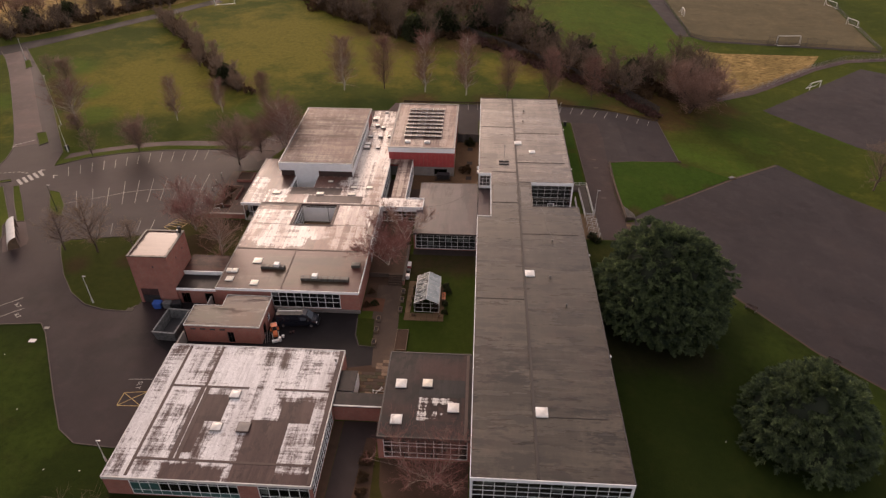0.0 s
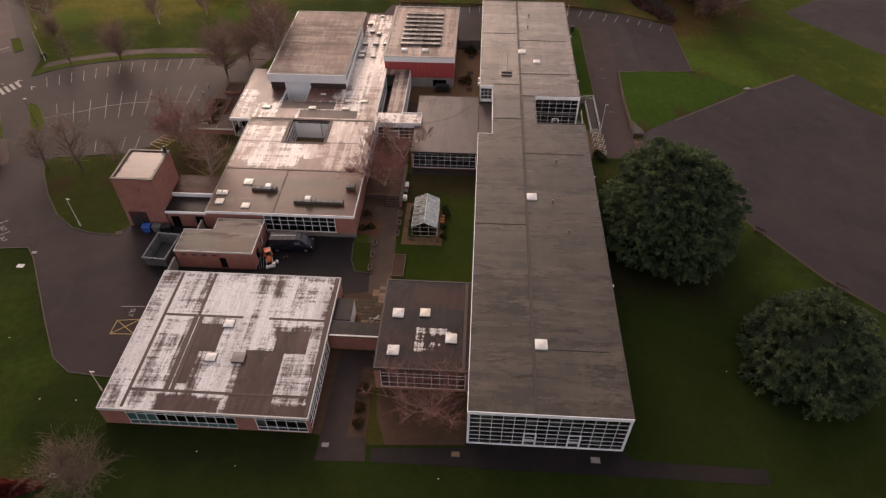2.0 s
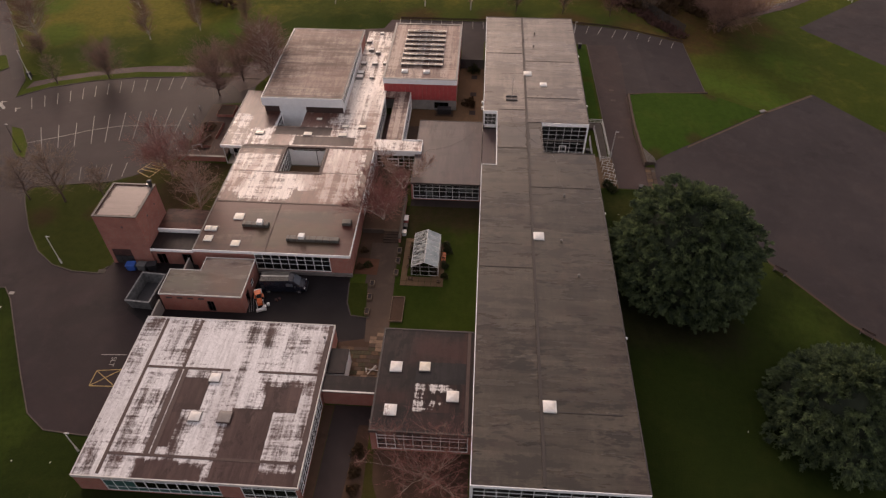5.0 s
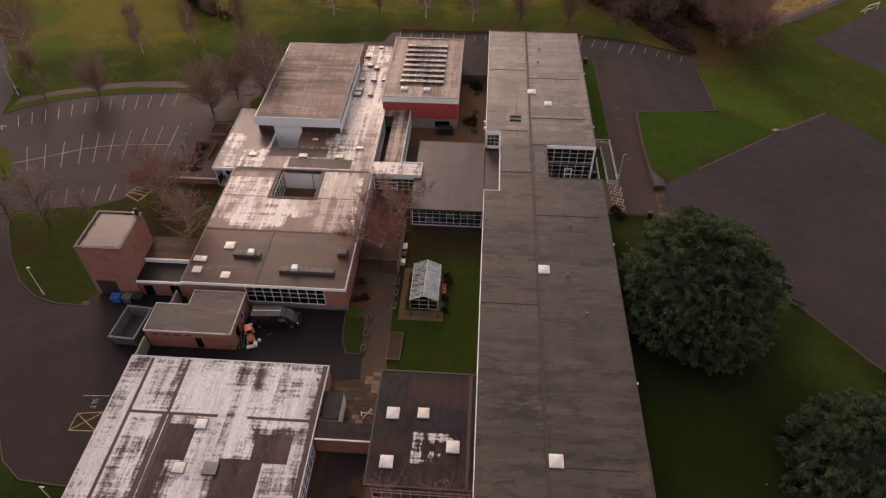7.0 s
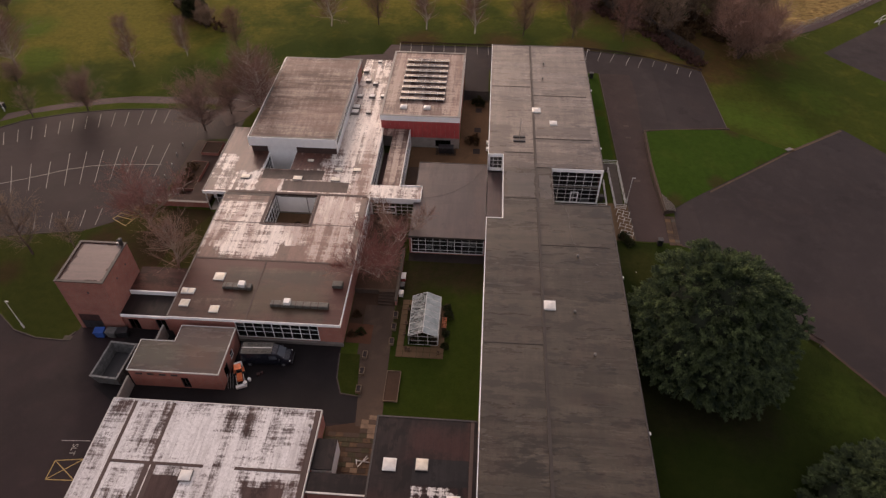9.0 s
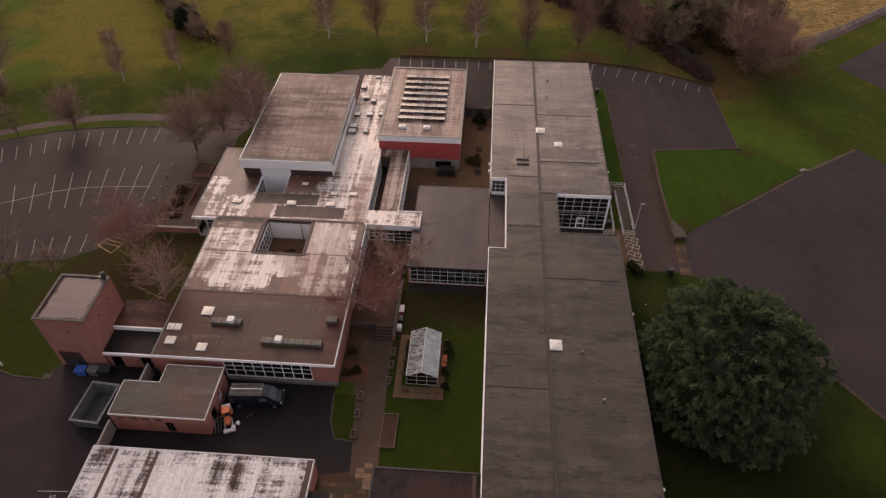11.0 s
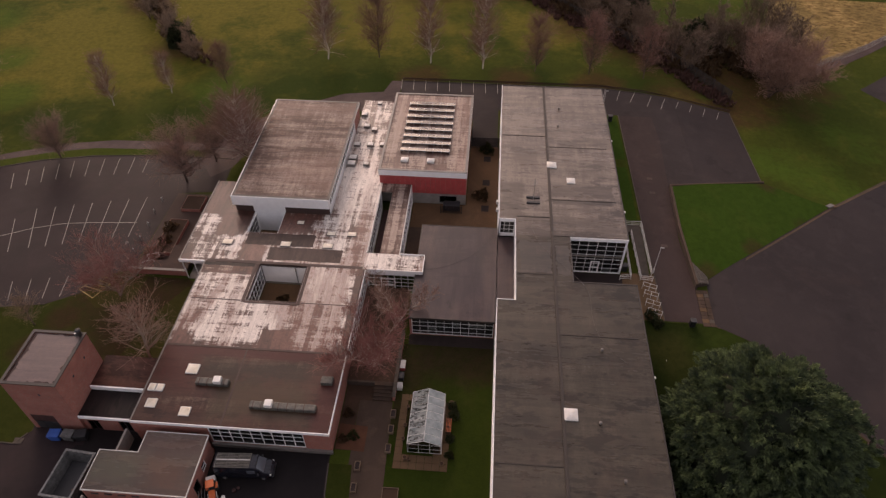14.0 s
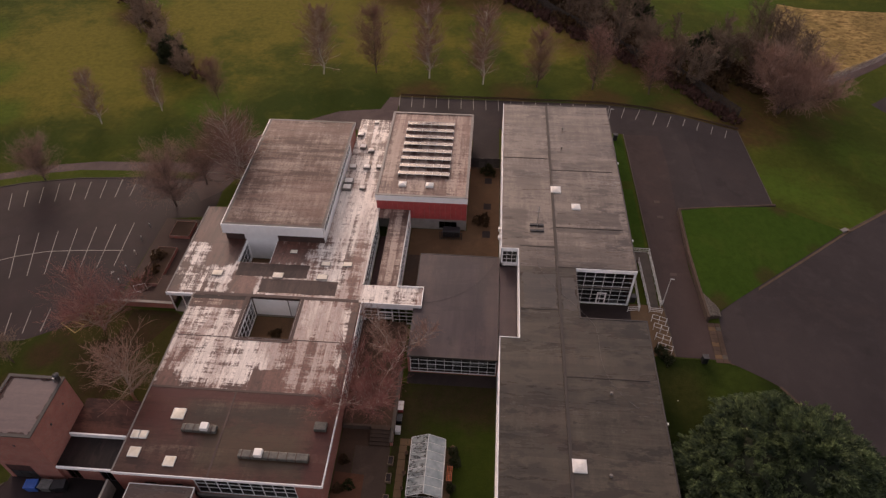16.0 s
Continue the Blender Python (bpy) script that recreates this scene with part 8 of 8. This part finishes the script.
for i, (y, mt, L_) in enumerate(((43.7, "plastic_white", 0.8), (45.2, "black", 0.9), (46.9, "redpanel", 1.2))):
    t = thing("storage_box", ("white storage box against the garden wall", "black storage box against the garden wall", "red and white striped crate against the wall")[i], "storage box", at=pose(-11.65, y, 0.04))
    bm = bmnew()
    box(bm, -0.3, -L_ / 2, 0, 0.3, L_ / 2, 0.6)
    part("body", bm, mt, t, bevel=0.04)
    bm = bmnew()
    box(bm, -0.33, -L_ / 2 - 0.03, 0.6, 0.33, L_ / 2 + 0.03, 0.68)
    part("lid", bm, ("metal", "black", "offwhite")[i], t)

# ---- east side: ramp rails, racks, lamps, walls ----
def railing(label, pts, h=1.05, bars=3, mat="paleMetal", z=0.03, group="ramp railings", post=1.6):
    t = thing("railing", label, "railing", group)
    P = [Vector((x, y, terrain(x) + z)) for x, y in pts]
    for a, b in zip(P, P[1:]):
        for k in range(bars):
            zz = Vector((0, 0, h * (k + 1) / bars))
            bm = bmnew()
            tube(bm, a + zz, b + zz, 0.04, n=6)
            part("rail", bm, mat, t)
        n = max(1, round((b - a).length / post))
        for k in range(n):
            p = a.lerp(b, k / n)
            bm = bmnew()
            tube(bm, p, p + Vector((0, 0, h + 0.02)), 0.045, n=6)
            part("post", bm, mat, t)
    bm = bmnew()
    tube(bm, P[-1], P[-1] + Vector((0, 0, h + 0.02)), 0.045, n=6)
    part("post", bm, mat, t)


railing("white tubular ramp railing beside the entrance", [(18.4, 76.4), (22.6, 76.4), (22.7, 65.6)])
railing("white tubular inner ramp railing", [(20.8, 74.4), (21.0, 64.6), (22.7, 64.5)])
railing("short white railing round the entrance steps", [(19.7, 71.0), (19.6, 64.7), (18.0, 64.5)])
ramp = thing("access_ramp", "sloping concrete access ramp behind white rails", "ramp", kind="structure")
bm = bmnew()
loft(bm, [[(18.5, 76.2, 0.0), (22.4, 76.2, 0.0), (22.4, 76.2, 0.5), (18.5, 76.2, 0.5)], [(18.5, 74.4, 0.0), (22.4, 74.4, 0.0), (22.4, 74.4, 0.5), (18.5, 74.4, 0.5)]])
part("landing", bm, "kerb", ramp)
bm = bmnew()
loft(bm, [[(21.1, 74.4, 0.0), (22.5, 74.4, 0.0), (22.5, 74.4, 0.5), (21.1, 74.4, 0.5)], [(21.1, 65.6, 0.0), (22.5, 65.6, 0.0), (22.5, 65.6, 0.06), (21.1, 65.6, 0.06)]])
part("slope", bm, "kerb", ramp)
RK = "cycle racks by the entrance"
for y in (63.0, 61.5, 59.8, 58.2):
    t = thing("cycle_rack", "white tubular double hoop cycle rack", "cycle rack", RK, at=pose(22.1, y, 0.04, 0, 0, -20))
    for dx in (-0.95, 0.0, 0.95):
        bm = bmnew()
        tube(bm, (dx - 0.05, -0.35, 0), (dx - 0.05, -0.35, 0.8), 0.035, n=6)
        tube(bm, (dx - 0.05, 0.35, 0), (dx - 0.05, 0.35, 0.8), 0.035, n=6)
        tube(bm, (dx - 0.05, -0.37, 0.8), (dx - 0.05, 0.37, 0.8), 0.035, n=6)
        part("hoop", bm, "paleMetal", t)
    for dy in (-0.35, 0.35):
        bm = bmnew()
        tube(bm, (-1.0, dy, 0.78), (0.95, dy, 0.78), 0.035, n=6)
        part("rail", bm, "paleMetal", t)


def lamp(x, y, h, label, arm=0.0, turn=0, col="paleMetal"):
    t = thing("street_lamp", label, "lamp post", "lamp posts", at=pose(x, y, terrain(x), 0, 0, turn))
    bm = bmnew()
    tube(bm, (0, 0, 0), (0, 0, h), 0.065, 0.04, 10)
    part("pole", bm, col, t)
    bm = bmnew()
    tube(bm, (0, 0, 0), (0, 0, 0.9), 0.12, 0.12, 10)
    part("base", bm, col, t)
    bm = bmnew()
    box(bm, -0.08, -0.08, h - 0.02, 0.10 + arm * 0.8, 0.08, h + 0.08)
    part("head", bm, "metal", t, bevel=0.03)


for x, y, h in ((23.1, 66.3, 5.2), (-62.6, 34.3, 5.5), (-94.7, 86.0, 6.5), (-115.2, 115.5, 6.5), (-139.3, 143.9, 6.5), (19.6, 108.6, 5.0), (-45.9, 4.6, 4.0), (-104.0, 100.0, 6.5)):
    lamp(x, y, h, "slim pale lamp post with small head", 0.5)
lamp(-83.5, 61.1, 6.0, "dark slim lamp post on a grass island", 0.5, col="darkmetal")


def bin_(x, y):
    t = thing("litter_bin", "dark square litter bin on the grass edge", "litter bin", "litter bins", at=pose(x, y, terrain(x)))
    bm = bmnew()
    box(bm, -0.35, -0.35, 0, 0.35, 0.35, 1.1)
    part("body", bm, "black", t, bevel=0.05)
    bm = bmnew()
    box(bm, -0.4, -0.4, 1.08, 0.4, 0.4, 1.2)
    part("hood", bm, "darkmetal", t, bevel=0.05)


for x, y in ((26.9, 56.7), (20.9, 106.3), (-95.4, 87.0), (18.9, 66.6)):
    bin_(x, y)
wl = thing("retaining_wall", "long low stone wall along the service road", "retaining wall")
bm = bmnew()
pts = [(28.8, 63.6), (28.6, 70.0), (28.5, 76.0), (28.9, 86.3), (45.6, 90.1)]
rows = []
for i, (x, y) in enumerate(pts):
    dx, dy = ((0.18, 0), (0.18, 0), (0.18, 0), (0.16, -0.18), (0.02, -0.18))[i]
    zt = (1.0, 1.0, 0.95, 0.9, 0.9)[i] + terrain(x)
    rows.append([(x - dx, y - dy, terrain(x) - 0.1), (x + dx, y + dy, terrain(x) - 0.1), (x + dx, y + dy, zt), (x - dx, y - dy, zt)])
loft(bm, rows)
part("wall", bm, "wallstone", wl)
bm = bmnew()
loft(bm, [[(x + (p[0] - x) * 0.5, y + (p[1] - y) * 0.5, p[2] + dz) for p, dz in ((r[3], -0.02), (r[2], -0.02), (r[2], 0.05), (r[3], 0.05))] for (x, y), r in zip(pts, rows)])
part("coping", bm, "paving", wl, "tan stone coping")
bank = thing("grass_bank", "bright mown grass bank retained by a stone wall", "grass bank", kind="structure")
bm = bmnew()
vs = [bm.verts.new(p) for p in ((28.9, 66.0, 0.85), (28.75, 76.0, 0.85), (29.1, 86.0, 0.85), (34.0, 87.1, 0.8), (45.5, 89.7, terrain(45.5) + 0.8), (56.2, 86.5, terrain(56.2) + 0.1), (34.0, 68.0, 0.05), (31.0, 65.6, 0.1), (34.0, 77.0, 0.75))]
for f in ((0, 7, 8, 1), (7, 6, 8), (1, 8, 3, 2), (8, 6, 5), (8, 5, 4, 3)):
    bm.faces.new([vs[i] for i in f])
bmesh.ops.subdivide_edges(bm, edges=bm.edges[:], cuts=3, use_grid_fill=True, smooth=0.6)
bmesh.ops.recalc_face_normals(bm, faces=bm.faces[:])
for f in bm.faces:
    f.smooth = True
part("turf", bm, "bank", bank)
cb = thing("cobbled_end", "cobbled end of the retaining wall", "wall end")
bm = bmnew()
loft(bm, [[(28.85, 63.9, 0), (30.6, 64.35, 0), (30.6, 64.35, 0.45), (28.85, 63.9, 0.85)], [(28.85, 68.2, 0), (30.75, 65.8, 0), (30.75, 65.8, 0.35), (28.95, 68.2, 0.88)]])
part("core", bm, "wallstone", cb)
rnd = random.Random(63)
g = bmnew()
lo = [g.verts.new((0.13 * sx, 0.12 * sy, -0.06)) for sx, sy in ((-1, -1), (1, -1), (1, 1), (-1, 1))]
hi = [g.verts.new((0.08 * sx, 0.07 * sy, 0.10)) for sx, sy in ((-1, -1), (1, -1), (1, 1), (-1, 1))]
g.faces.new(hi)
for i in range(4):
    g.faces.new((lo[i], lo[(i + 1) % 4], hi[(i + 1) % 4], hi[i]))
stone = mesh_of("cobble", g, "cobble")
for i in range(7):
    for j in range(16):
        x, y = 28.98 + i * 0.26 + 0.06 * (j % 2), 64.15 + j * 0.26
        f = (x - 28.85) / 1.85
        if f < 1 and 63.95 + 0.45 * f < y < 68.1 - 2.35 * f:
            ob = new("cobble", stone)
            ob.parent = cb
            ob.matrix_basis = pose(x, y, 0.87 - 0.46 * f + rnd.gauss(0, 0.02), rnd.gauss(0, 8), rnd.gauss(0, 8), rnd.uniform(0, 90)) @ Matrix.Scale(rnd.uniform(0.8, 1.15), 4)
st = thing("ramp_steps", "shallow tan paved steps down to the playground", "steps")
rnd = random.Random(64)
for i in range(10):
    for x0, x1, mats_ in ((28.55, 29.45, ("tanpaving", "tanpaving", "paving")), (29.5, 30.15, ("paving", "kerb", "paving"))):
        bm = bmnew()
        box(bm, x0 + 0.015 * i, 56.65 + i * 0.66, 0, x1 + 0.015 * i, 57.29 + i * 0.66, 0.045 + 0.012 * i + rnd.uniform(0, 0.015))
        part("slab", bm, rnd.choice(mats_), st)
for x, y, tn in ((45.4, 40.2, 40), (54.6, 29.6, 40)):
    t = thing("bench", "dark wooden bench at the playground edge", "bench", "playground benches", at=pose(x, y, terrain(x) + 0.02, 0, 0, -tn))
    for i in range(3):
        bm = bmnew()
        box(bm, -0.95, -0.25 + i * 0.17, 0.42, 0.95, -0.11 + i * 0.17, 0.47)
        part("seat_slat", bm, "seam", t)
    for i in range(2):
        bm = bmnew()
        box(bm, -0.95, 0.27, 0.55 + i * 0.2, 0.95, 0.31, 0.68 + i * 0.2)
        part("back_slat", bm, "seam", t)
    for s in (-0.8, 0.8):
        bm = bmnew()
        box(bm, s - 0.06, -0.25, 0, s + 0.06, 0.3, 0.42)
        part("leg", bm, "concrete", t)

# terrace by the entrance
wl = thing("retaining_wall", "brown brick terrace wall with pale coping", "retaining wall")
bm = bmnew()
box(bm, -54.0, 60.55, 0, -45.4, 60.85, 1.0)
part("wall", bm, "brick", wl)
bm = bmnew()
box(bm, -54.1, 60.48, 1.0, -45.4, 60.92, 1.08)
part("coping", bm, "concrete", wl)
sheet("terrace", [(-53.9, 60.9), (-45.35, 60.9), (-45.35, 66.0), (-49.0, 66.0), (-49.0, 62.6), (-53.9, 62.6)], 0.9, "terrace", "paved entrance terrace behind a brick wall", "terrace")
planter("long raised brick planter with brown shrubs", -50.6, 68.2, 2.9, 7.6, 0.6, 0, "terrace planters", "brick")
planter("raised brick planter with red-brown ground cover", -49.8, 76.2, 3.2, 3.4, 0.6, 0, "terrace planters", "brick")
for x, y in ((-51.4, 63.5), (-51.5, 62.0)):
    t = thing("cycle_hoop", "tall white tubular hoop on the terrace", "cycle rack", "terrace hoops", at=pose(x, y, 0.0, 0, 0, 20))
    bm = bmnew()
    for a, b in (((-0.8, 0, 0), (-0.8, 0, 1.3)), ((0.8, 0, 0), (0.8, 0, 1.3)), ((-0.83, 0, 1.3), (0.83, 0, 1.3))):
        tube(bm, a, b, 0.045, n=6)
    part("hoop", bm, "paleMetal", t)
for x, y in ((-55.4, 76.7), (-55.5, 73.7), (-55.2, 70.6), (-55.2, 67.4), (-55.1, 64.7), (-54.9, 62.6)):
    t = thing("bollard", "short grey bollard with pale cap", "bollard", "bollards by the terrace", at=pose(x, y, 0.02))
    bm = bmnew()
    tube(bm, (0, 0, 0), (0, 0, 0.85), 0.11, 0.11, 10)
    part("post", bm, "concrete", t)
    bm = bmnew()
    tube(bm, (0, 0, 0.85), (0, 0, 0.98), 0.12, 0.05, 10)
    part("cap", bm, "plastic_white", t)

# bus shelter
bs = thing("bus_shelter", "curved-roof cream bus shelter beside the drive", "bus shelter", at=pose(-86.39, 51.21, 0.05, 0, 0, 33.4))
bm = bmnew()
n = 10
prof = [(-1.0 + 1.89 * (1 - math.cos(math.pi * 0.5 * i / n)), 0.3 + 2.2 * math.sin(math.pi * 0.5 * i / n)) for i in range(n + 1)]
vs = [[bm.verts.new((x, y, z)) for x, z in prof] for y in (-4.1, 4.1)]
vo = [[bm.verts.new((x - 0.04, y, z + 0.05)) for x, z in prof] for y in (-4.1, 4.1)]
for i in range(n):
    bm.faces.new((vo[0][i], vo[0][i + 1], vo[1][i + 1], vo[1][i]))
    bm.faces.new((vs[0][i + 1], vs[0][i], vs[1][i], vs[1][i + 1]))
    for e in (0, 1):
        bm.faces.new((vs[e][i], vs[e][i + 1], vo[e][i + 1], vo[e][i]))
bmesh.ops.recalc_face_normals(bm, faces=bm.faces[:])
part("canopy", bm, "offwhite", bs, "cream curved canopy")
for y in (-4.08, 4.04):
    bm = bmnew()
    ring = [(x + 0.03, z - 0.03) for x, z in prof] + [(0.80, 0.3)]
    loft(bm, [[(x, y, z) for x, z in ring], [(x, y + 0.04, z) for x, z in ring]])
    part("end_panel", bm, "timber", bs, "tan closed end of the shelter")
for y in (-3.95, -1.3, 1.3, 3.95):
    bm = bmnew()
    tube(bm, (0.85, y, 0), (0.85, y, 2.48), 0.05)
    part("post", bm, "darkmetal", bs)
bm = bmnew()
box(bm, -0.7, -3.8, 0.4, -0.35, 3.8, 0.48)
part("seat", bm, "timber", bs)

# ---- sports fields, fences, gate ----
def goal(x, y, turn, w=5.0, h=2.1, label="white metal football goal frame"):
    t = thing("goal", label, "goal", "football goals", at=pose(x, y, terrain(x), 0, 0, turn))
    for nm, a, b in (("post", (-w / 2, 0, 0), (-w / 2, 0, h)), ("post", (w / 2, 0, 0), (w / 2, 0, h)), ("crossbar", (-w / 2, 0, h), (w / 2, 0, h)), ("stay", (-w / 2, 0, h), (-w / 2, 1.2, 0)), ("stay", (w / 2, 0, h), (w / 2, 1.2, 0)), ("back_bar", (-w / 2, 1.2, 0.05), (w / 2, 1.2, 0.05))):
        bm = bmnew()
        tube(bm, a, b, 0.10 if nm != "stay" else 0.05, n=6)
        part(nm, bm, "plastic_white", t)


goal(106.0, 188.4, 184, 8.0, 3.0)
goal(99.5, 148.3, 32, 4.6)
goal(77.8, 221.0, 85, 5.0, 2.4)
goal(137.5, 211.0, -70, 5.0, 2.4)
goal(140.0, 236.0, -70, 6.0, 2.4)
goal(-98.0, 206.0, 20, 7.3, 2.5)


def mesh_fence(label, pts, h, mat="darkmetal", step=3.0, group="pitch fencing"):
    t = thing("fence", label, "fence", group)
    for (x0, y0), (x1, y1) in zip(pts, pts[1:]):
        L_ = math.hypot(x1 - x0, y1 - y0)
        n = max(1, round(L_ / step))
        a, b = Vector((x0, y0, terrain(x0))), Vector((x1, y1, terrain(x1)))
        for i in range(n + 1):
            p = a.lerp(b, i / n)
            bm = bmnew()
            tube(bm, p, p + Vector((0, 0, h)), 0.05, n=5)
            part("post", bm, mat, t)
        bm = bmnew()
        for k in range(9):
            z = Vector((0, 0, 0.1 + (h - 0.1) * k / 8))
            tube(bm, a + z, b + z, 0.022, n=3)
        m_ = int(L_ / 0.6)
        for i in range(m_):
            p = a.lerp(b, (i + 0.5) / m_)
            tube(bm, p, p + Vector((0, 0, h)), 0.014, n=3)
        part("mesh_panel", bm, mat, t)


mesh_fence("dark mesh fence along the sports pitch", [(74.2, 262.0), (73.8, 193.6), (78.0, 190.8), (134.8, 182.4), (145.5, 262.0)], 1.3)
mesh_fence("tall ball-stop fence behind the goal", [(98.5, 186.6), (117.0, 184.0)], 3.4)
mesh_fence("grey palisade fence along the rough ground", [(66.5, 134.5), (86.0, 149.0), (105.8, 165.0), (118.7, 172.6), (150.0, 178.0)], 1.8, "metal", 3.0)
mesh_fence("dark steel gate and fence between two blocks", [(-5.2, 95.6), (-0.1, 95.6)], 2.4, "darkmetal", 1.3)
mesh_fence("low timber rail edging of the rear car park", [(-20.3, 118.6), (20.0, 118.6), (28.5, 117.2), (45.3, 113.2)], 0.5, "seam", 2.4)
pf = thing("fence", "dark weathered palisade fence before the wood", "fence")
for (x0, y0), (x1, y1) in zip(BOUNDS, BOUNDS[1:]):
    run = math.hypot(x1 - x0, y1 - y0)
    a, b = Vector((x0, y0, terrain(x0))), Vector((x1, y1, terrain(x1)))
    q = math.degrees(math.atan2(y1 - y0, x1 - x0))
    n = max(1, round(run / 2.7))
    for i in range(n):
        p = a.lerp(b, i / n)
        bm = bmnew()
        box(bm, -0.06, -0.06, 0, 0.06, 0.06, 2.3, pose(p.x, p.y, p.z, 0, 0, q))
        part("post", bm, "palisade", pf)
    bm = bmnew()
    for i in range(int(run / 0.15)):
        p = a.lerp(b, (i + 0.5) / int(run / 0.15))
        box(bm, -0.045, -0.09, 0.05, 0.045, -0.065, 2.35 + 0.05 * math.sin(i * 2.3), pose(p.x, p.y, p.z, 0, 0, q))
    for z in (0.45, 1.95):
        tube(bm, a + Vector((0, 0, z)), b + Vector((0, 0, z)), 0.035, n=4)
    part("pale_panel", bm, "palisade", pf)
gate = thing("metal_gate", "dark grey steel double gate between two blocks", "gate", at=pose(-2.65, 95.9, 0.03))
for leaf in (-1, 1):
    bm = bmnew()
    x0, x1 = (-2.4, -0.05) if leaf < 0 else (0.05, 2.4)
    solid(bm, [x0, x0 + 0.08, x1 - 0.08, x1], [-0.04, 0.04], [0.1, 0.2, 2.0, 2.1], lambda u, v, w: not (x0 + 0.08 < u < x1 - 0.08 and 0.2 < w < 2.0))
    lf = part("gate_leaf", bm, "darkmetal", gate)
    for k in range(11):
        bm = bmnew()
        x = x0 + 0.16 + k * (x1 - x0 - 0.32) / 10
        box(bm, x - 0.07, -0.015, 0.2, x + 0.07, 0.015, 2.0)
        part("slat", bm, "darkmetal", lf)
# barred black box added in place of a dark recess in the wall
t = thing("recess_filler", "dark barred box in place of a recess in the solar block", "enclosure", at=pose(-7.6, 78.3, 0.03))
for i in range(14):
    bm = bmnew()
    box(bm, -1.7 + i * 0.26, -1.0, 0, -1.6 + i * 0.26, -0.95, 1.6)
    part("bar", bm, "darkmetal", t)
bm = bmnew()
box(bm, -1.3, -0.6, 0.1, 1.4, 0.7, 1.3)
part("tank", bm, "black", t, bevel=0.15)
for x in (-0.9, 0.9):
    t = thing("wall_light", "small white wall unit on the block corner", "wall light", at=pose(-0.15, 74.4 + x, 4.6))
    bm = bmnew()
    box(bm, -0.25, -0.3, -0.2, 0.12, 0.3, 0.25)
    part("housing", bm, "plastic_white", t, bevel=0.04)

# small loose things
for x, y in ((-53.1, 2.9), (-48.5, 3.0), (-31.3, -2.9), (-26.3, -4.4), (-62.0, 12.0), (-3.0, -4.6), (27.5, 47.0), (22.5, 50.5), (33.0, 12.0), (-70.0, 22.0)):
    t = thing("litter", "scrap of white litter lying on the grass", "litter", "litter on the lawn", at=pose(x, y, 0.02, 0, 0, 40 * x))
    bm = bmnew()
    box(bm, -0.07, -0.05, 0, 0.07, 0.05, 0.05)
    part("scrap", bm, "plastic_white", t, bevel=0.015)
for y in (20.0, 43.0, 72.0, 90.0):
    t = thing("wall_light", "small white bulkhead light on the eaves", "wall light", "eaves lights", at=pose(18.36, y, LZ - 0.25))
    bm = bmnew()
    box(bm, -0.30, -0.16, -0.12, 0.16, 0.16, 0.10)
    part("housing", bm, "plastic_white", t, bevel=0.03)
stump = thing("concrete_block", "broken grey concrete block at the corner of the grass", "concrete block", at=pose(56.4, 86.9, terrain(56.4), 0, 0, 30))
bm = bmnew()
box(bm, -0.7, -0.35, -0.05, 0.5, 0.35, 0.32)
part("block", bm, "coping", stump, bevel=0.06)
bm = bmnew()
box(bm, 0.3, -0.5, -0.05, 0.95, 0.1, 0.16)
part("broken_piece", bm, "flag", stump, "tan broken piece", bevel=0.04)
airer = thing("clothes_airer", "white folding frame lying in the paved yard", "folding frame", at=pose(-13.2, 18.0, 0.1, 0, 0, 25))
for a, c in (((-0.7, -0.45, 0), (0.7, 0.45, 0.05)), ((-0.7, 0.45, 0), (0.7, -0.45, 0.05)), ((-0.75, -0.1, 0), (-0.6, 0.5, 0.04)), ((0.1, -0.05, 0.05), (0.75, 0.0, 0.3))):
    bm = bmnew()
    tube(bm, a, c, 0.045, n=6)
    part("tube", bm, "plastic_white", airer)
shrub("long red-leaved hedge on the front lawn", pose(-51.2, -8.9, 0, 0, 0, 12) @ Matrix.Diagonal((2.3, 0.85, 1.0, 1.0)), 1.3, 1.4, 77, "redleaf", 900)
